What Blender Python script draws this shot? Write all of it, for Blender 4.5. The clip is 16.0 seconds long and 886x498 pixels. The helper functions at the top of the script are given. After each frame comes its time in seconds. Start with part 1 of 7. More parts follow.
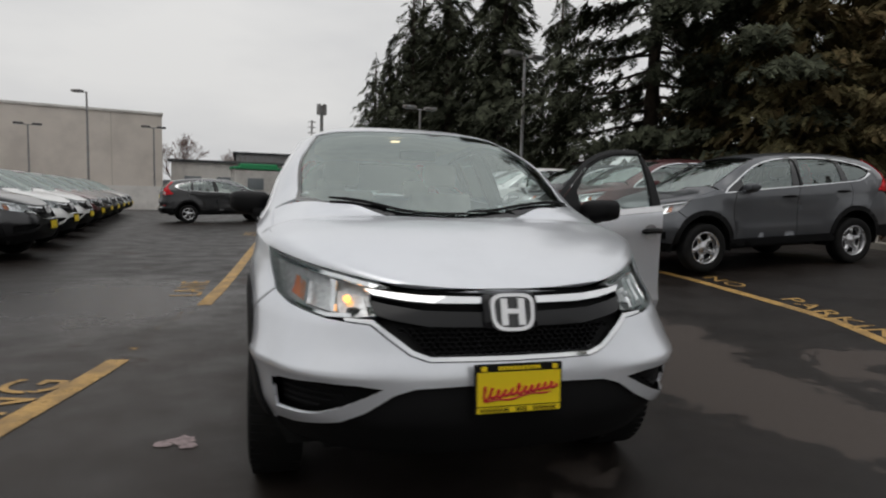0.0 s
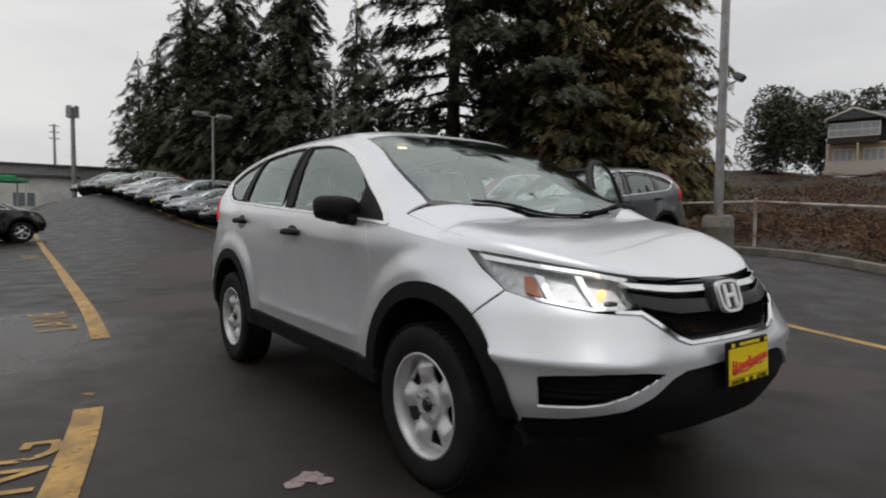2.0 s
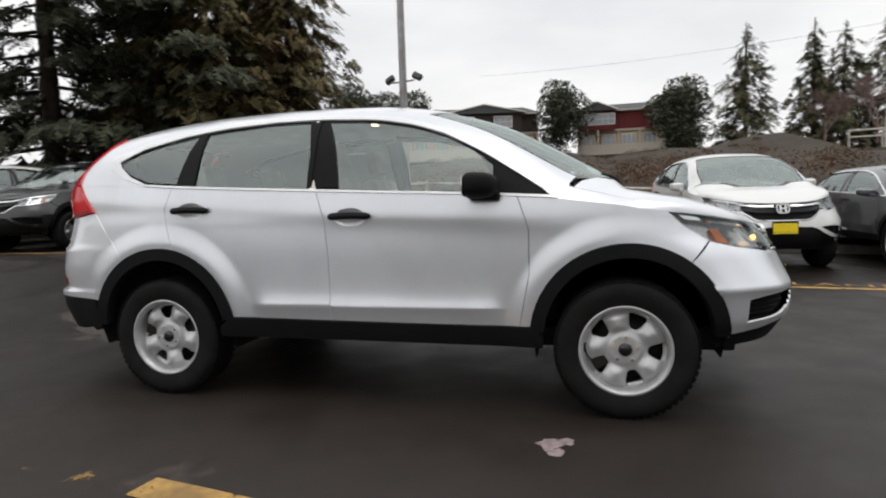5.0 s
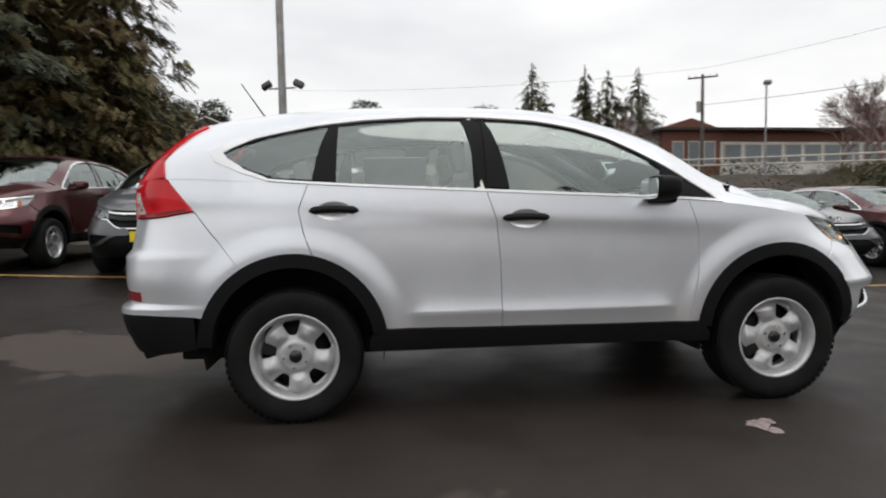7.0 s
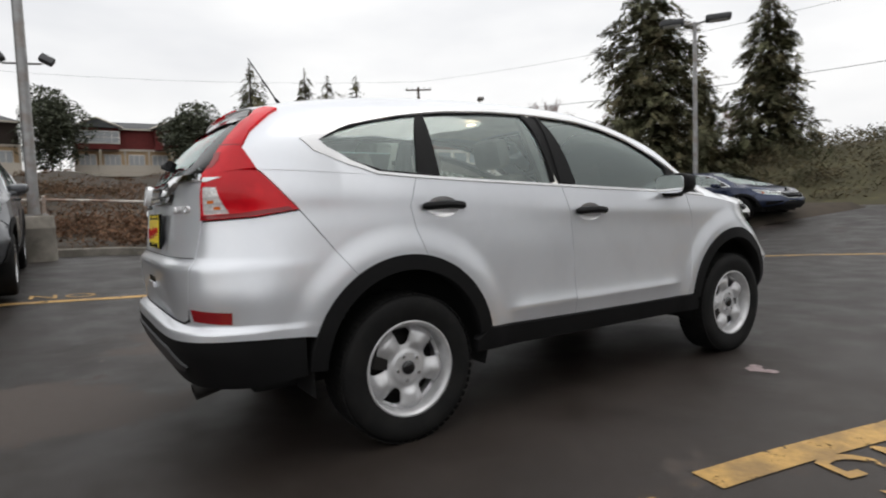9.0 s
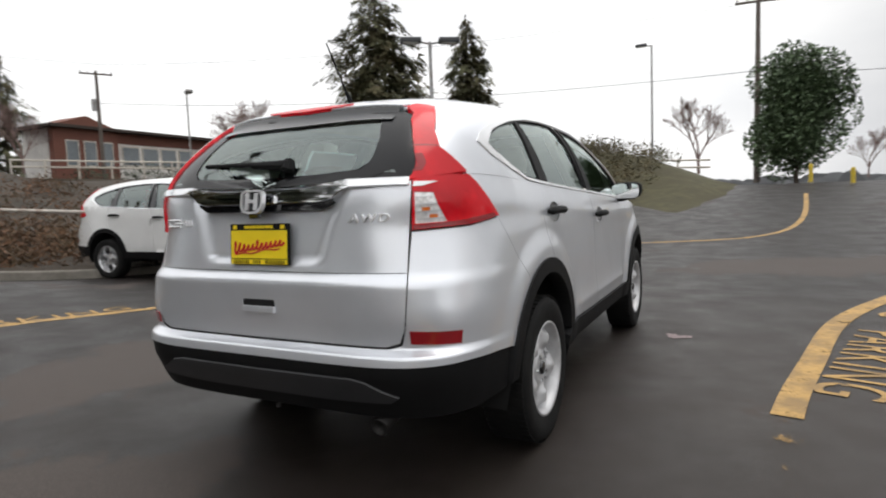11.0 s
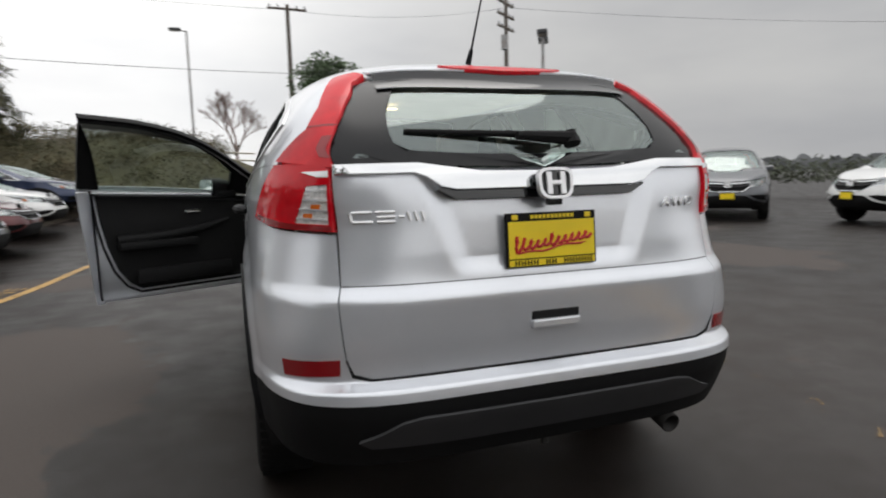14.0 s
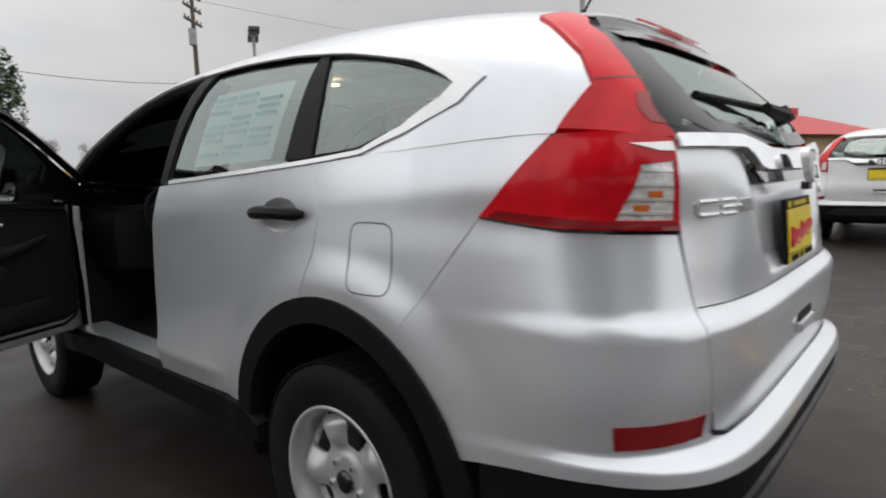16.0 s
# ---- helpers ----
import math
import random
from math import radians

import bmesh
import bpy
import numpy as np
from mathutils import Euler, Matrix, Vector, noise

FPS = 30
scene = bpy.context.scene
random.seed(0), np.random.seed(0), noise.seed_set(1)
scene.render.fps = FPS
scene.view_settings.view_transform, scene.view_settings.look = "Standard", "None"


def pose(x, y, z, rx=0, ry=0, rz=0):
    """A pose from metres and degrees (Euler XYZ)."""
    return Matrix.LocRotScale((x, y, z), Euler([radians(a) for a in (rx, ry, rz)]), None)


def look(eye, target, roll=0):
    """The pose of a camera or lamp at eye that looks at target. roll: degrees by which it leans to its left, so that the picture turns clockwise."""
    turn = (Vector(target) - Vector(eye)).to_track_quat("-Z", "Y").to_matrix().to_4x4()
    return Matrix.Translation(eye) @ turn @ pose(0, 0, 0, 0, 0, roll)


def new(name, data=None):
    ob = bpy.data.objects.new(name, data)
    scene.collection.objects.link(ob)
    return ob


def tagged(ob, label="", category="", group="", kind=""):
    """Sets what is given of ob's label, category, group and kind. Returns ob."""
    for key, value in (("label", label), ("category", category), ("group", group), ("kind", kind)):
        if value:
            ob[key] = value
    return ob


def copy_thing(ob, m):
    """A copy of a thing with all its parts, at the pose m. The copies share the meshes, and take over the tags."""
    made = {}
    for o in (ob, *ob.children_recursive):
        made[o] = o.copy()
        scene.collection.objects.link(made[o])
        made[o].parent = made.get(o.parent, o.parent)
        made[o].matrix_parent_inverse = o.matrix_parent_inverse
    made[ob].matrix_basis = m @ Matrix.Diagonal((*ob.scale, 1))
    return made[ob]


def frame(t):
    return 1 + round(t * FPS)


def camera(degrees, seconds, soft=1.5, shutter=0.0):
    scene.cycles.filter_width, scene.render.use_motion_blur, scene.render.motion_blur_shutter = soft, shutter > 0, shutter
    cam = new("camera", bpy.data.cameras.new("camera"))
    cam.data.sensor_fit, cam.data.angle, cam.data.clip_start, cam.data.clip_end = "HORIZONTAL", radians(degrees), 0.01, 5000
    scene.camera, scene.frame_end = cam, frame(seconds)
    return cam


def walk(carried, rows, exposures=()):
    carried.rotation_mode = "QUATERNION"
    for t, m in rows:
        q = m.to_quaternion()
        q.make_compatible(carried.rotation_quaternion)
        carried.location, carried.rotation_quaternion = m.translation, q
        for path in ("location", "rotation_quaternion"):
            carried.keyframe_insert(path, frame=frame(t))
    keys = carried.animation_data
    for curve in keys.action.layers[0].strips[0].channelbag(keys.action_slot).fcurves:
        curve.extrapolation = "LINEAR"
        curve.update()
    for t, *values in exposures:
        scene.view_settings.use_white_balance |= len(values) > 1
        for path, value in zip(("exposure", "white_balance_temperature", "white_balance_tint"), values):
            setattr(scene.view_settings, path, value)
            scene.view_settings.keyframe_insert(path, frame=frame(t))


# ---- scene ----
PATH = [
    (0, (-0.744, -3.991, 1.228), (-0.236, -2.064, 1.054), 1.5),
    (0.5, (-1.138, -3.888, 1.191), (-0.558, -1.978, 1.072), 0.5),
    (1, (-1.513, -3.735, 1.17), (-0.77, -1.88, 1.077), 1.9),
    (1.5, (-1.922, -3.545, 1.175), (-0.903, -1.829, 1.06), 0.3),
    (2, (-2.273, -3.307, 1.148), (-1.087, -1.701, 1.032), 0.6),
    (2.5, (-2.619, -3.039, 1.133), (-1.3, -1.539, 1.024), 2.2),
    (3, (-2.953, -2.712, 1.152), (-1.437, -1.418, 0.985), 0.8),
    (3.5, (-3.25, -2.325, 1.137), (-1.598, -1.213, 0.953), 0.9),
    (4, (-3.498, -1.935, 1.125), (-1.734, -1.004, 0.977), 1.0),
    (4.2, (-3.585, -1.801, 1.13), (-1.774, -0.966, 0.983), 0.3),
    (6.3, (-3.953, 0.214, 1.086), (-1.958, 0.26, 0.951), -1.4),
    (6.5, (-3.945, 0.415, 1.091), (-1.948, 0.401, 0.979), -1.1),
    (7, (-3.901, 0.856, 1.07), (-1.916, 0.652, 0.944), -1.0),
    (7.5, (-3.784, 1.33, 1.065), (-1.833, 0.913, 0.93), 0.2),
    (8, (-3.605, 1.782, 1.079), (-1.705, 1.168, 0.964), 0.2),
    (8.5, (-3.447, 2.239, 1.082), (-1.67, 1.334, 0.939), -2.0),
    (9, (-3.207, 2.638, 1.078), (-1.54, 1.541, 0.938), -2.0),
    (9.2, (-3.101, 2.793, 1.108), (-1.473, 1.638, 0.979), -2.5),
    (11.3, (-1.496, 4.083, 1.168), (-0.702, 2.256, 0.988), -1.2),
    (11.5, (-1.353, 4.13, 1.156), (-0.621, 2.278, 0.974), -0.7),
    (12, (-0.863, 4.19, 1.195), (-0.34, 2.267, 1.027), -1.9),
    (12.5, (-0.402, 4.228, 1.194), (-0.156, 2.251, 1.01), -1.9),
    (13, (0.044, 4.176, 1.188), (-0.003, 2.189, 0.963), -1.5),
    (13.5, (0.482, 4.02, 1.209), (0.172, 2.056, 0.988), -0.5),
    (14, (0.894, 3.824, 1.212), (0.26, 1.943, 0.965), -1.5),
    (14.5, (1.226, 3.549, 1.194), (0.32, 1.786, 0.932), -1.1),
    (15, (1.476, 3.227, 1.205), (0.324, 1.613, 0.951), -1.1),
    (15.5, (1.697, 2.897, 1.205), (0.335, 1.457, 0.936), -2.7),
    (16, (1.83, 2.546, 1.183), (0.34, 1.236, 0.932), -1.7),
]
cam = camera(73.8, 16.0, soft=2.0, shutter=0.4)
import collections
import functools
import itertools
from mathutils.geometry import delaunay_2d_cdt

walk(cam, [(t, look(eye, target, roll)) for t, eye, target, roll in PATH],
     exposures=[(0, 0.08), (2.5, 0.28), (4, 0.55), (6.5, 0.66), (9, 0.68), (11.5, 0.90), (12.5, 0.86), (13.5, 0.70), (14.5, 0.72), (16, 0.80)])

# ---- sky and light: a bright, even winter overcast ----
world = bpy.data.worlds.new("overcast_sky")
scene.world = world
world.use_nodes = True
wn, wl = world.node_tree.nodes, world.node_tree.links
wn.clear()
w_out = wn.new("ShaderNodeOutputWorld")
w_bg = wn.new("ShaderNodeBackground")
w_bg.inputs["Strength"].default_value = 1.0
w_geo = wn.new("ShaderNodeTexCoord")
w_map = wn.new("ShaderNodeMapping")
w_map.inputs["Scale"].default_value = (1.0, 1.0, 3.2)
w_noise = wn.new("ShaderNodeTexNoise")
w_noise.inputs["Scale"].default_value = 1.7
w_noise.inputs["Detail"].default_value = 7
w_noise.inputs["Roughness"].default_value = 0.5
w_ramp = wn.new("ShaderNodeValToRGB")
w_ramp.color_ramp.elements[0].position = 0.30
w_ramp.color_ramp.elements[0].color = (0.70, 0.71, 0.735, 1)
w_ramp.color_ramp.elements[1].position = 0.68
w_ramp.color_ramp.elements[1].color = (0.97, 0.965, 0.955, 1)
wl.new(w_geo.outputs["Generated"], w_map.inputs["Vector"])
wl.new(w_map.outputs["Vector"], w_noise.inputs["Vector"])
wl.new(w_noise.outputs["Fac"], w_ramp.inputs["Fac"])
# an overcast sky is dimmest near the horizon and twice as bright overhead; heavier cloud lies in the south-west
w_sep = wn.new("ShaderNodeSeparateXYZ")
wl.new(w_geo.outputs["Generated"], w_sep.inputs[0])
w_up = wn.new("ShaderNodeMapRange")
for k, v in (("From Min", 0.0), ("From Max", 1.0), ("To Min", 0.66), ("To Max", 0.92)):
    w_up.inputs[k].default_value = v
wl.new(w_sep.outputs["Z"], w_up.inputs["Value"])
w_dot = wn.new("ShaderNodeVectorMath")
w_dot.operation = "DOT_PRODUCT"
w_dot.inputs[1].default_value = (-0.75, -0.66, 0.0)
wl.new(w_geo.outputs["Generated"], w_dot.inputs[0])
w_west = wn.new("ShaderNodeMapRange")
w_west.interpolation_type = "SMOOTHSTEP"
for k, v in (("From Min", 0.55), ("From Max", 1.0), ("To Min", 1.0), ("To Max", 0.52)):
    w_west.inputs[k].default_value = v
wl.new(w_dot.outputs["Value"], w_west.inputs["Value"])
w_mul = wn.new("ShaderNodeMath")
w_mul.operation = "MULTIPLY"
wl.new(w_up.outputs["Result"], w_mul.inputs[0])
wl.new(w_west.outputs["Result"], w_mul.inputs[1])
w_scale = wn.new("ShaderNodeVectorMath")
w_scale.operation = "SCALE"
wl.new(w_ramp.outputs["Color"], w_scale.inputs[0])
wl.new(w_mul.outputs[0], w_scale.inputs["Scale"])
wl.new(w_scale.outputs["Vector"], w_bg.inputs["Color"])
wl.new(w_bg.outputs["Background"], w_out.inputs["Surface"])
sun = new("sun", bpy.data.lights.new("sun", "SUN"))
sun.data.energy, sun.data.angle, sun.data.color = 0.4, radians(40), (1.0, 0.97, 0.93)
sun.matrix_world = look((0, 0, 30), (5, 9, 0))
scene.view_settings.exposure = 0.0


# ---- materials ----
def mat(name, base, rough=0.5, metal=0.0, var=0.12, scale=8.0, bump=0.0, bscale=60.0, coat=0.0, spec=0.5, dark=None, dscale=1.2,
        damount=0.0, island=0.0, emit=0.0, each=0.0):
    """A surface with grain, two scales of tone, optional relief, clear coat and per-piece tone."""
    m = bpy.data.materials.new(name)
    m.use_nodes = True
    n, l = m.node_tree.nodes, m.node_tree.links
    b = n["Principled BSDF"]
    b.inputs["Roughness"].default_value, b.inputs["Metallic"].default_value = rough, metal
    b.inputs["Coat Weight"].default_value, b.inputs["Coat Roughness"].default_value = coat, 0.03
    b.inputs["Specular IOR Level"].default_value = spec
    co = n.new("ShaderNodeTexCoord")
    t1 = n.new("ShaderNodeTexNoise")
    t1.inputs["Scale"].default_value, t1.inputs["Detail"].default_value = scale, 6
    l.new(co.outputs["Object"], t1.inputs["Vector"])
    r1 = n.new("ShaderNodeMapRange")
    r1.inputs["From Min"].default_value, r1.inputs["From Max"].default_value = 0.3, 0.7
    r1.inputs["To Min"].default_value, r1.inputs["To Max"].default_value = 1 - var, 1 + var
    l.new(t1.outputs["Fac"], r1.inputs["Value"])
    mul = n.new("ShaderNodeVectorMath")
    mul.operation = "SCALE"
    mul.inputs[0].default_value = base
    l.new(r1.outputs["Result"], mul.inputs["Scale"])
    col = mul.outputs["Vector"]
    if island or each:
        src = n.new("ShaderNodeNewGeometry").outputs["Random Per Island"] if island else n.new("ShaderNodeObjectInfo").outputs["Random"]
        r2 = n.new("ShaderNodeMapRange")
        k = island or each
        r2.inputs["To Min"].default_value, r2.inputs["To Max"].default_value = 1 - k, 1 + k
        l.new(src, r2.inputs["Value"])
        m2 = n.new("ShaderNodeVectorMath")
        m2.operation = "SCALE"
        l.new(col, m2.inputs[0])
        l.new(r2.outputs["Result"], m2.inputs["Scale"])
        col = m2.outputs["Vector"]
    if dark is not None:
        t2 = n.new("ShaderNodeTexNoise")
        t2.inputs["Scale"].default_value, t2.inputs["Detail"].default_value, t2.inputs["Roughness"].default_value = dscale, 8, 0.6
        l.new(co.outputs["Object"], t2.inputs["Vector"])
        rr = n.new("ShaderNodeMapRange")
        rr.inputs["From Min"].default_value, rr.inputs["From Max"].default_value = 0.46, 0.60
        rr.inputs["To Max"].default_value = damount
        l.new(t2.outputs["Fac"], rr.inputs["Value"])
        mx = n.new("ShaderNodeMix")
        mx.data_type = "RGBA"
        l.new(rr.outputs["Result"], mx.inputs["Factor"])
        l.new(col, mx.inputs[6])
        mx.inputs[7].default_value = (*dark, 1)
        col = mx.outputs[2]
    l.new(col, b.inputs["Base Color"])
    if bump:
        t3 = n.new("ShaderNodeTexNoise")
        t3.inputs["Scale"].default_value, t3.inputs["Detail"].default_value = bscale, 5
        l.new(co.outputs["Object"], t3.inputs["Vector"])
        bp = n.new("ShaderNodeBump")
        bp.inputs["Strength"].default_value, bp.inputs["Distance"].default_value = bump, 0.01
        l.new(t3.outputs["Fac"], bp.inputs["Height"])
        l.new(bp.outputs["Normal"], b.inputs["Normal"])
    if emit:
        b.inputs["Emission Color"].default_value, b.inputs["Emission Strength"].default_value = (*base, 1), emit
    return m


def paint(name, base, metal=0.55, rough=0.33):
    """Car paint: fine flake under a clear coat, thin road film."""
    m = mat(name, base, rough, metal, 0.05, 900.0, coat=0.75, dark=tuple(c * 0.72 for c in base), dscale=2.3, damount=0.16)
    b = m.node_tree.nodes["Principled BSDF"]
    b.inputs["Coat Roughness"].default_value = 0.04
    return m


def glass(name, tint, gloss=0.02, ior=2.5):
    """A sheet of glass: clear and tinted, with a mirror film that grows at grazing angles."""
    m = bpy.data.materials.new(name)
    m.use_nodes = True
    n, l = m.node_tree.nodes, m.node_tree.links
    n.clear()
    out, tr, gl, mx = (n.new("ShaderNode" + k) for k in ("OutputMaterial", "BsdfTransparent", "BsdfGlossy", "MixShader"))
    fr = n.new("ShaderNodeFresnel")
    fr.inputs["IOR"].default_value = ior
    tr.inputs["Color"].default_value = (*tint, 1)
    gl.inputs["Color"].default_value = (0.90, 1.0, 0.97, 1)
    gl.inputs["Roughness"].default_value = gloss
    l.new(fr.outputs[0], mx.inputs[0])
    l.new(tr.outputs[0], mx.inputs[1])
    l.new(gl.outputs[0], mx.inputs[2])
    l.new(mx.outputs[0], out.inputs[0])
    return m


SILVER = paint("silver_paint", (0.79, 0.81, 0.85), 0.57, 0.28)
WHITE = paint("white_paint", (0.78, 0.78, 0.77), 0.0, 0.30)
GREY = paint("grey_paint", (0.095, 0.10, 0.11), 0.5)
BLACKP = paint("black_paint", (0.012, 0.012, 0.014), 0.2)
MAROON = paint("maroon_paint", (0.085, 0.012, 0.014), 0.45)
BLUE = paint("blue_paint", (0.012, 0.022, 0.06), 0.5)
BRONZE = paint("bronze_paint", (0.10, 0.09, 0.08), 0.5)
LIGHTSILVER = paint("light_silver_paint", (0.42, 0.44, 0.47), 0.6)
PLASTIC = mat("black_plastic", (0.0075, 0.0075, 0.008), 0.6, spec=0.16, bump=0.12, bscale=900)
GLOSSB = mat("gloss_black", (0.006, 0.006, 0.007), 0.07, coat=0.6)
GRILLEB = mat("grille_black", (0.006, 0.006, 0.007), 0.22, spec=0.35)
RUBBER = mat("tyre_rubber", (0.008, 0.008, 0.008), 0.75, spec=0.2, dark=(0.017, 0.016, 0.015), dscale=9, damount=0.4, bump=0.1, bscale=300)
CHROME = mat("chrome", (0.80, 0.81, 0.82), 0.06, 1.0, 0.02)
STEEL = mat("painted_wheel_steel", (0.60, 0.60, 0.61), 0.36, 0.42, 0.06, dark=(0.24, 0.23, 0.22), dscale=14, damount=0.2)
ALLOY = mat("alloy", (0.55, 0.55, 0.56), 0.25, 0.8, 0.05)
DARKMETAL = mat("brake_metal", (0.025, 0.023, 0.022), 0.6, 0.6)
GLASS = glass("window_glass", (0.88, 0.96, 0.93))
DOORGLASS = glass("door_glass", (0.80, 0.90, 0.86), 0.02, 1.6)
PRIVACY = glass("privacy_glass", (0.30, 0.33, 0.33))
SHIELD = glass("windscreen_glass", (0.86, 0.96, 0.93), 0.02, 3.5)
REARSHIELD = glass("rear_window_glass", (0.86, 0.96, 0.93), 0.03, 2.4)
LENS = glass("lamp_lens", (0.96, 0.965, 0.97), 0.02, 1.45)
REDLENS = mat("red_lens", (0.74, 0.010, 0.020), 0.10, coat=0.15, spec=0.3, var=0.06, scale=9, dark=(0.42, 0.005, 0.012), dscale=3.5, damount=0.55)
DARKRED = mat("dark_red_lens", (0.26, 0.006, 0.010), 0.12, coat=0.4)
CLEARLAMP = mat("lamp_reflector", (0.80, 0.80, 0.81), 0.22, 0.5, 0.30, 60)
CLEARTAIL = mat("clear_tail_lens", (0.84, 0.83, 0.82), 0.25, 0.35, 0.30, 70)
SATIN = mat("satin_chrome", (0.86, 0.86, 0.87), 0.24, 0.5, 0.03)
LAMPGREY = mat("lamp_housing", (0.72, 0.72, 0.73), 0.3, 0.45, 0.25, 40)
AMBER = mat("amber_reflector", (0.70, 0.16, 0.02), 0.2, coat=0.6)
YELLOW = mat("yellow_plate", (0.93, 0.70, 0.02), 0.35, var=0.05)
REDINK = mat("red_ink", (0.55, 0.01, 0.015), 0.4)
CLOTH = mat("grey_seat_cloth", (0.60, 0.585, 0.54), 0.9, bump=0.3, bscale=400)
TRIM = mat("black_trim", (0.012, 0.012, 0.0125), 0.6, spec=0.2, bump=0.15, bscale=500)
DARKCUP = paint("handle_cup_paint", (0.80, 0.80, 0.81), 0.6, 0.28)
GREYPL = mat("grey_plastic", (0.022, 0.022, 0.024), 0.5, bump=0.1, bscale=700)
HEADLINER = mat("headliner", (0.78, 0.76, 0.71), 0.95)
LINER = mat("wheel_liner", (0.006, 0.006, 0.006), 0.9)
PAPER = mat("window_sticker_paper", (0.80, 0.87, 0.87), 0.7, var=0.04)
PAPERINK = mat("sticker_print", (0.42, 0.62, 0.66), 0.7)
MIRRORG = mat("mirror_glass", (0.85, 0.87, 0.88), 0.02, 1.0, 0.0)
BULB = mat("lit_bulb", (1.0, 0.75, 0.42), 0.4, emit=2.0)
LITAMBER = mat("lit_amber_bulb", (1.0, 0.42, 0.10), 0.4, emit=2.5)


# ---- mesh helpers ----
def link_mesh(name, verts, faces, material, parent=None, label="", normals=None, smooth=True):
    me = bpy.data.meshes.new(name)
    me.from_pydata([tuple(map(float, v)) for v in verts], [], [tuple(map(int, f)) for f in faces])
    me.materials.append(material)
    if smooth:
        me.shade_smooth()
    if normals is not None:
        me.normals_split_custom_set_from_vertices([tuple(map(float, v)) for v in normals])
    ob = new(name, me)
    if parent is not None:
        ob.parent = parent
    if label:
        ob["label"] = label
    return ob


def part(name, bm, material, parent=None, label="", smooth=False):
    """Links a bmesh as one mesh object."""
    me = bpy.data.meshes.new(name)
    bmesh.ops.recalc_face_normals(bm, faces=bm.faces)
    bm.to_mesh(me)
    bm.free()
    me.materials.append(material)
    if smooth:
        me.shade_smooth()
        me.set_sharp_from_angle(angle=radians(38))
    ob = new(name, me)
    if parent is not None:
        ob.parent = parent
    if label:
        ob["label"] = label
    return ob


def thing(name, label, category, group="", m=None, kind=""):
    ob = new(name)
    ob.empty_display_size = 0.1
    if m is not None:
        ob.matrix_world = m
    return tagged(ob, label, category, group, kind)


def add_box(bm, x0, x1, y0, y1, z0, z1, bevel=0.0, m=None):
    vs = bmesh.ops.create_cube(bm, size=1)["verts"]
    for v in vs:
        v.co = Vector(((x0 + x1) / 2 + v.co.x * (x1 - x0), (y0 + y1) / 2 + v.co.y * (y1 - y0), (z0 + z1) / 2 + v.co.z * (z1 - z0)))
    if bevel:
        es = list({e for v in vs for e in v.link_edges})
        r = bmesh.ops.bevel(bm, geom=es, offset=bevel, segments=2, affect="EDGES", profile=0.6)
        vs = list({v for f in r["faces"] for v in f.verts} | {v for v in vs if v.is_valid})
    if m is not None:
        bmesh.ops.transform(bm, matrix=m, verts=vs)
    return vs


def box(x0, x1, y0, y1, z0, z1, bevel=0.0):
    bm = bmesh.new()
    add_box(bm, x0, x1, y0, y1, z0, z1, bevel)
    return bm


def add_tube(bm, p0, p1, r0, r1, seg=10):
    a, b = Vector(p0), Vector(p1)
    d = b - a
    vs = bmesh.ops.create_cone(bm, cap_ends=True, segments=seg, radius1=r0, radius2=r1, depth=d.length)["verts"]
    bmesh.ops.transform(bm, matrix=Matrix.Translation((a + b) / 2) @ d.to_track_quat("Z", "Y").to_matrix().to_4x4(), verts=vs)
    return vs


def sweep(points, radii, seg=8, squash=1.0):
    """One continuous tube through the points."""
    pts = [Vector(p) for p in points]
    vs, fs = [], []
    for i, p in enumerate(pts):
        d = (pts[min(i + 1, len(pts) - 1)] - pts[max(i - 1, 0)]).normalized()
        q = d.to_track_quat("Z", "Y").to_matrix()
        for j in range(seg):
            t = 2 * math.pi * j / seg
            vs.append(p + q @ Vector((radii[i] * math.cos(t), radii[i] * squash * math.sin(t), 0)))
    for i in range(len(pts) - 1):
        for j in range(seg):
            k = (j + 1) % seg
            fs.append((i * seg + j, i * seg + k, (i + 1) * seg + k, (i + 1) * seg + j))
    fs += [tuple(range(seg))[::-1], tuple((len(pts) - 1) * seg + j for j in range(seg))]
    bm = bmesh.new()
    bv = [bm.verts.new(v) for v in vs]
    for f in fs:
        bm.faces.new([bv[i] for i in f])
    return bm


def tube(points, radii, seg=10):
    bm = bmesh.new()
    for (p, q), (r, s) in zip(zip(points, points[1:]), zip(radii, radii[1:])):
        add_tube(bm, p, q, r, s, seg)
    return bm


def lathe(profile, seg=48):
    """Turns (radius, x) points about the x axis."""
    vs, fs = [], []
    k = len(profile)
    for i in range(seg):
        a = 2 * math.pi * i / seg
        vs += [(x, r * math.cos(a), r * math.sin(a)) for r, x in profile]
    for i in range(seg):
        for j in range(k - 1):
            a, b = i * k + j, ((i + 1) % seg) * k + j
            fs.append((a, a + 1, b + 1, b))
    return vs, fs


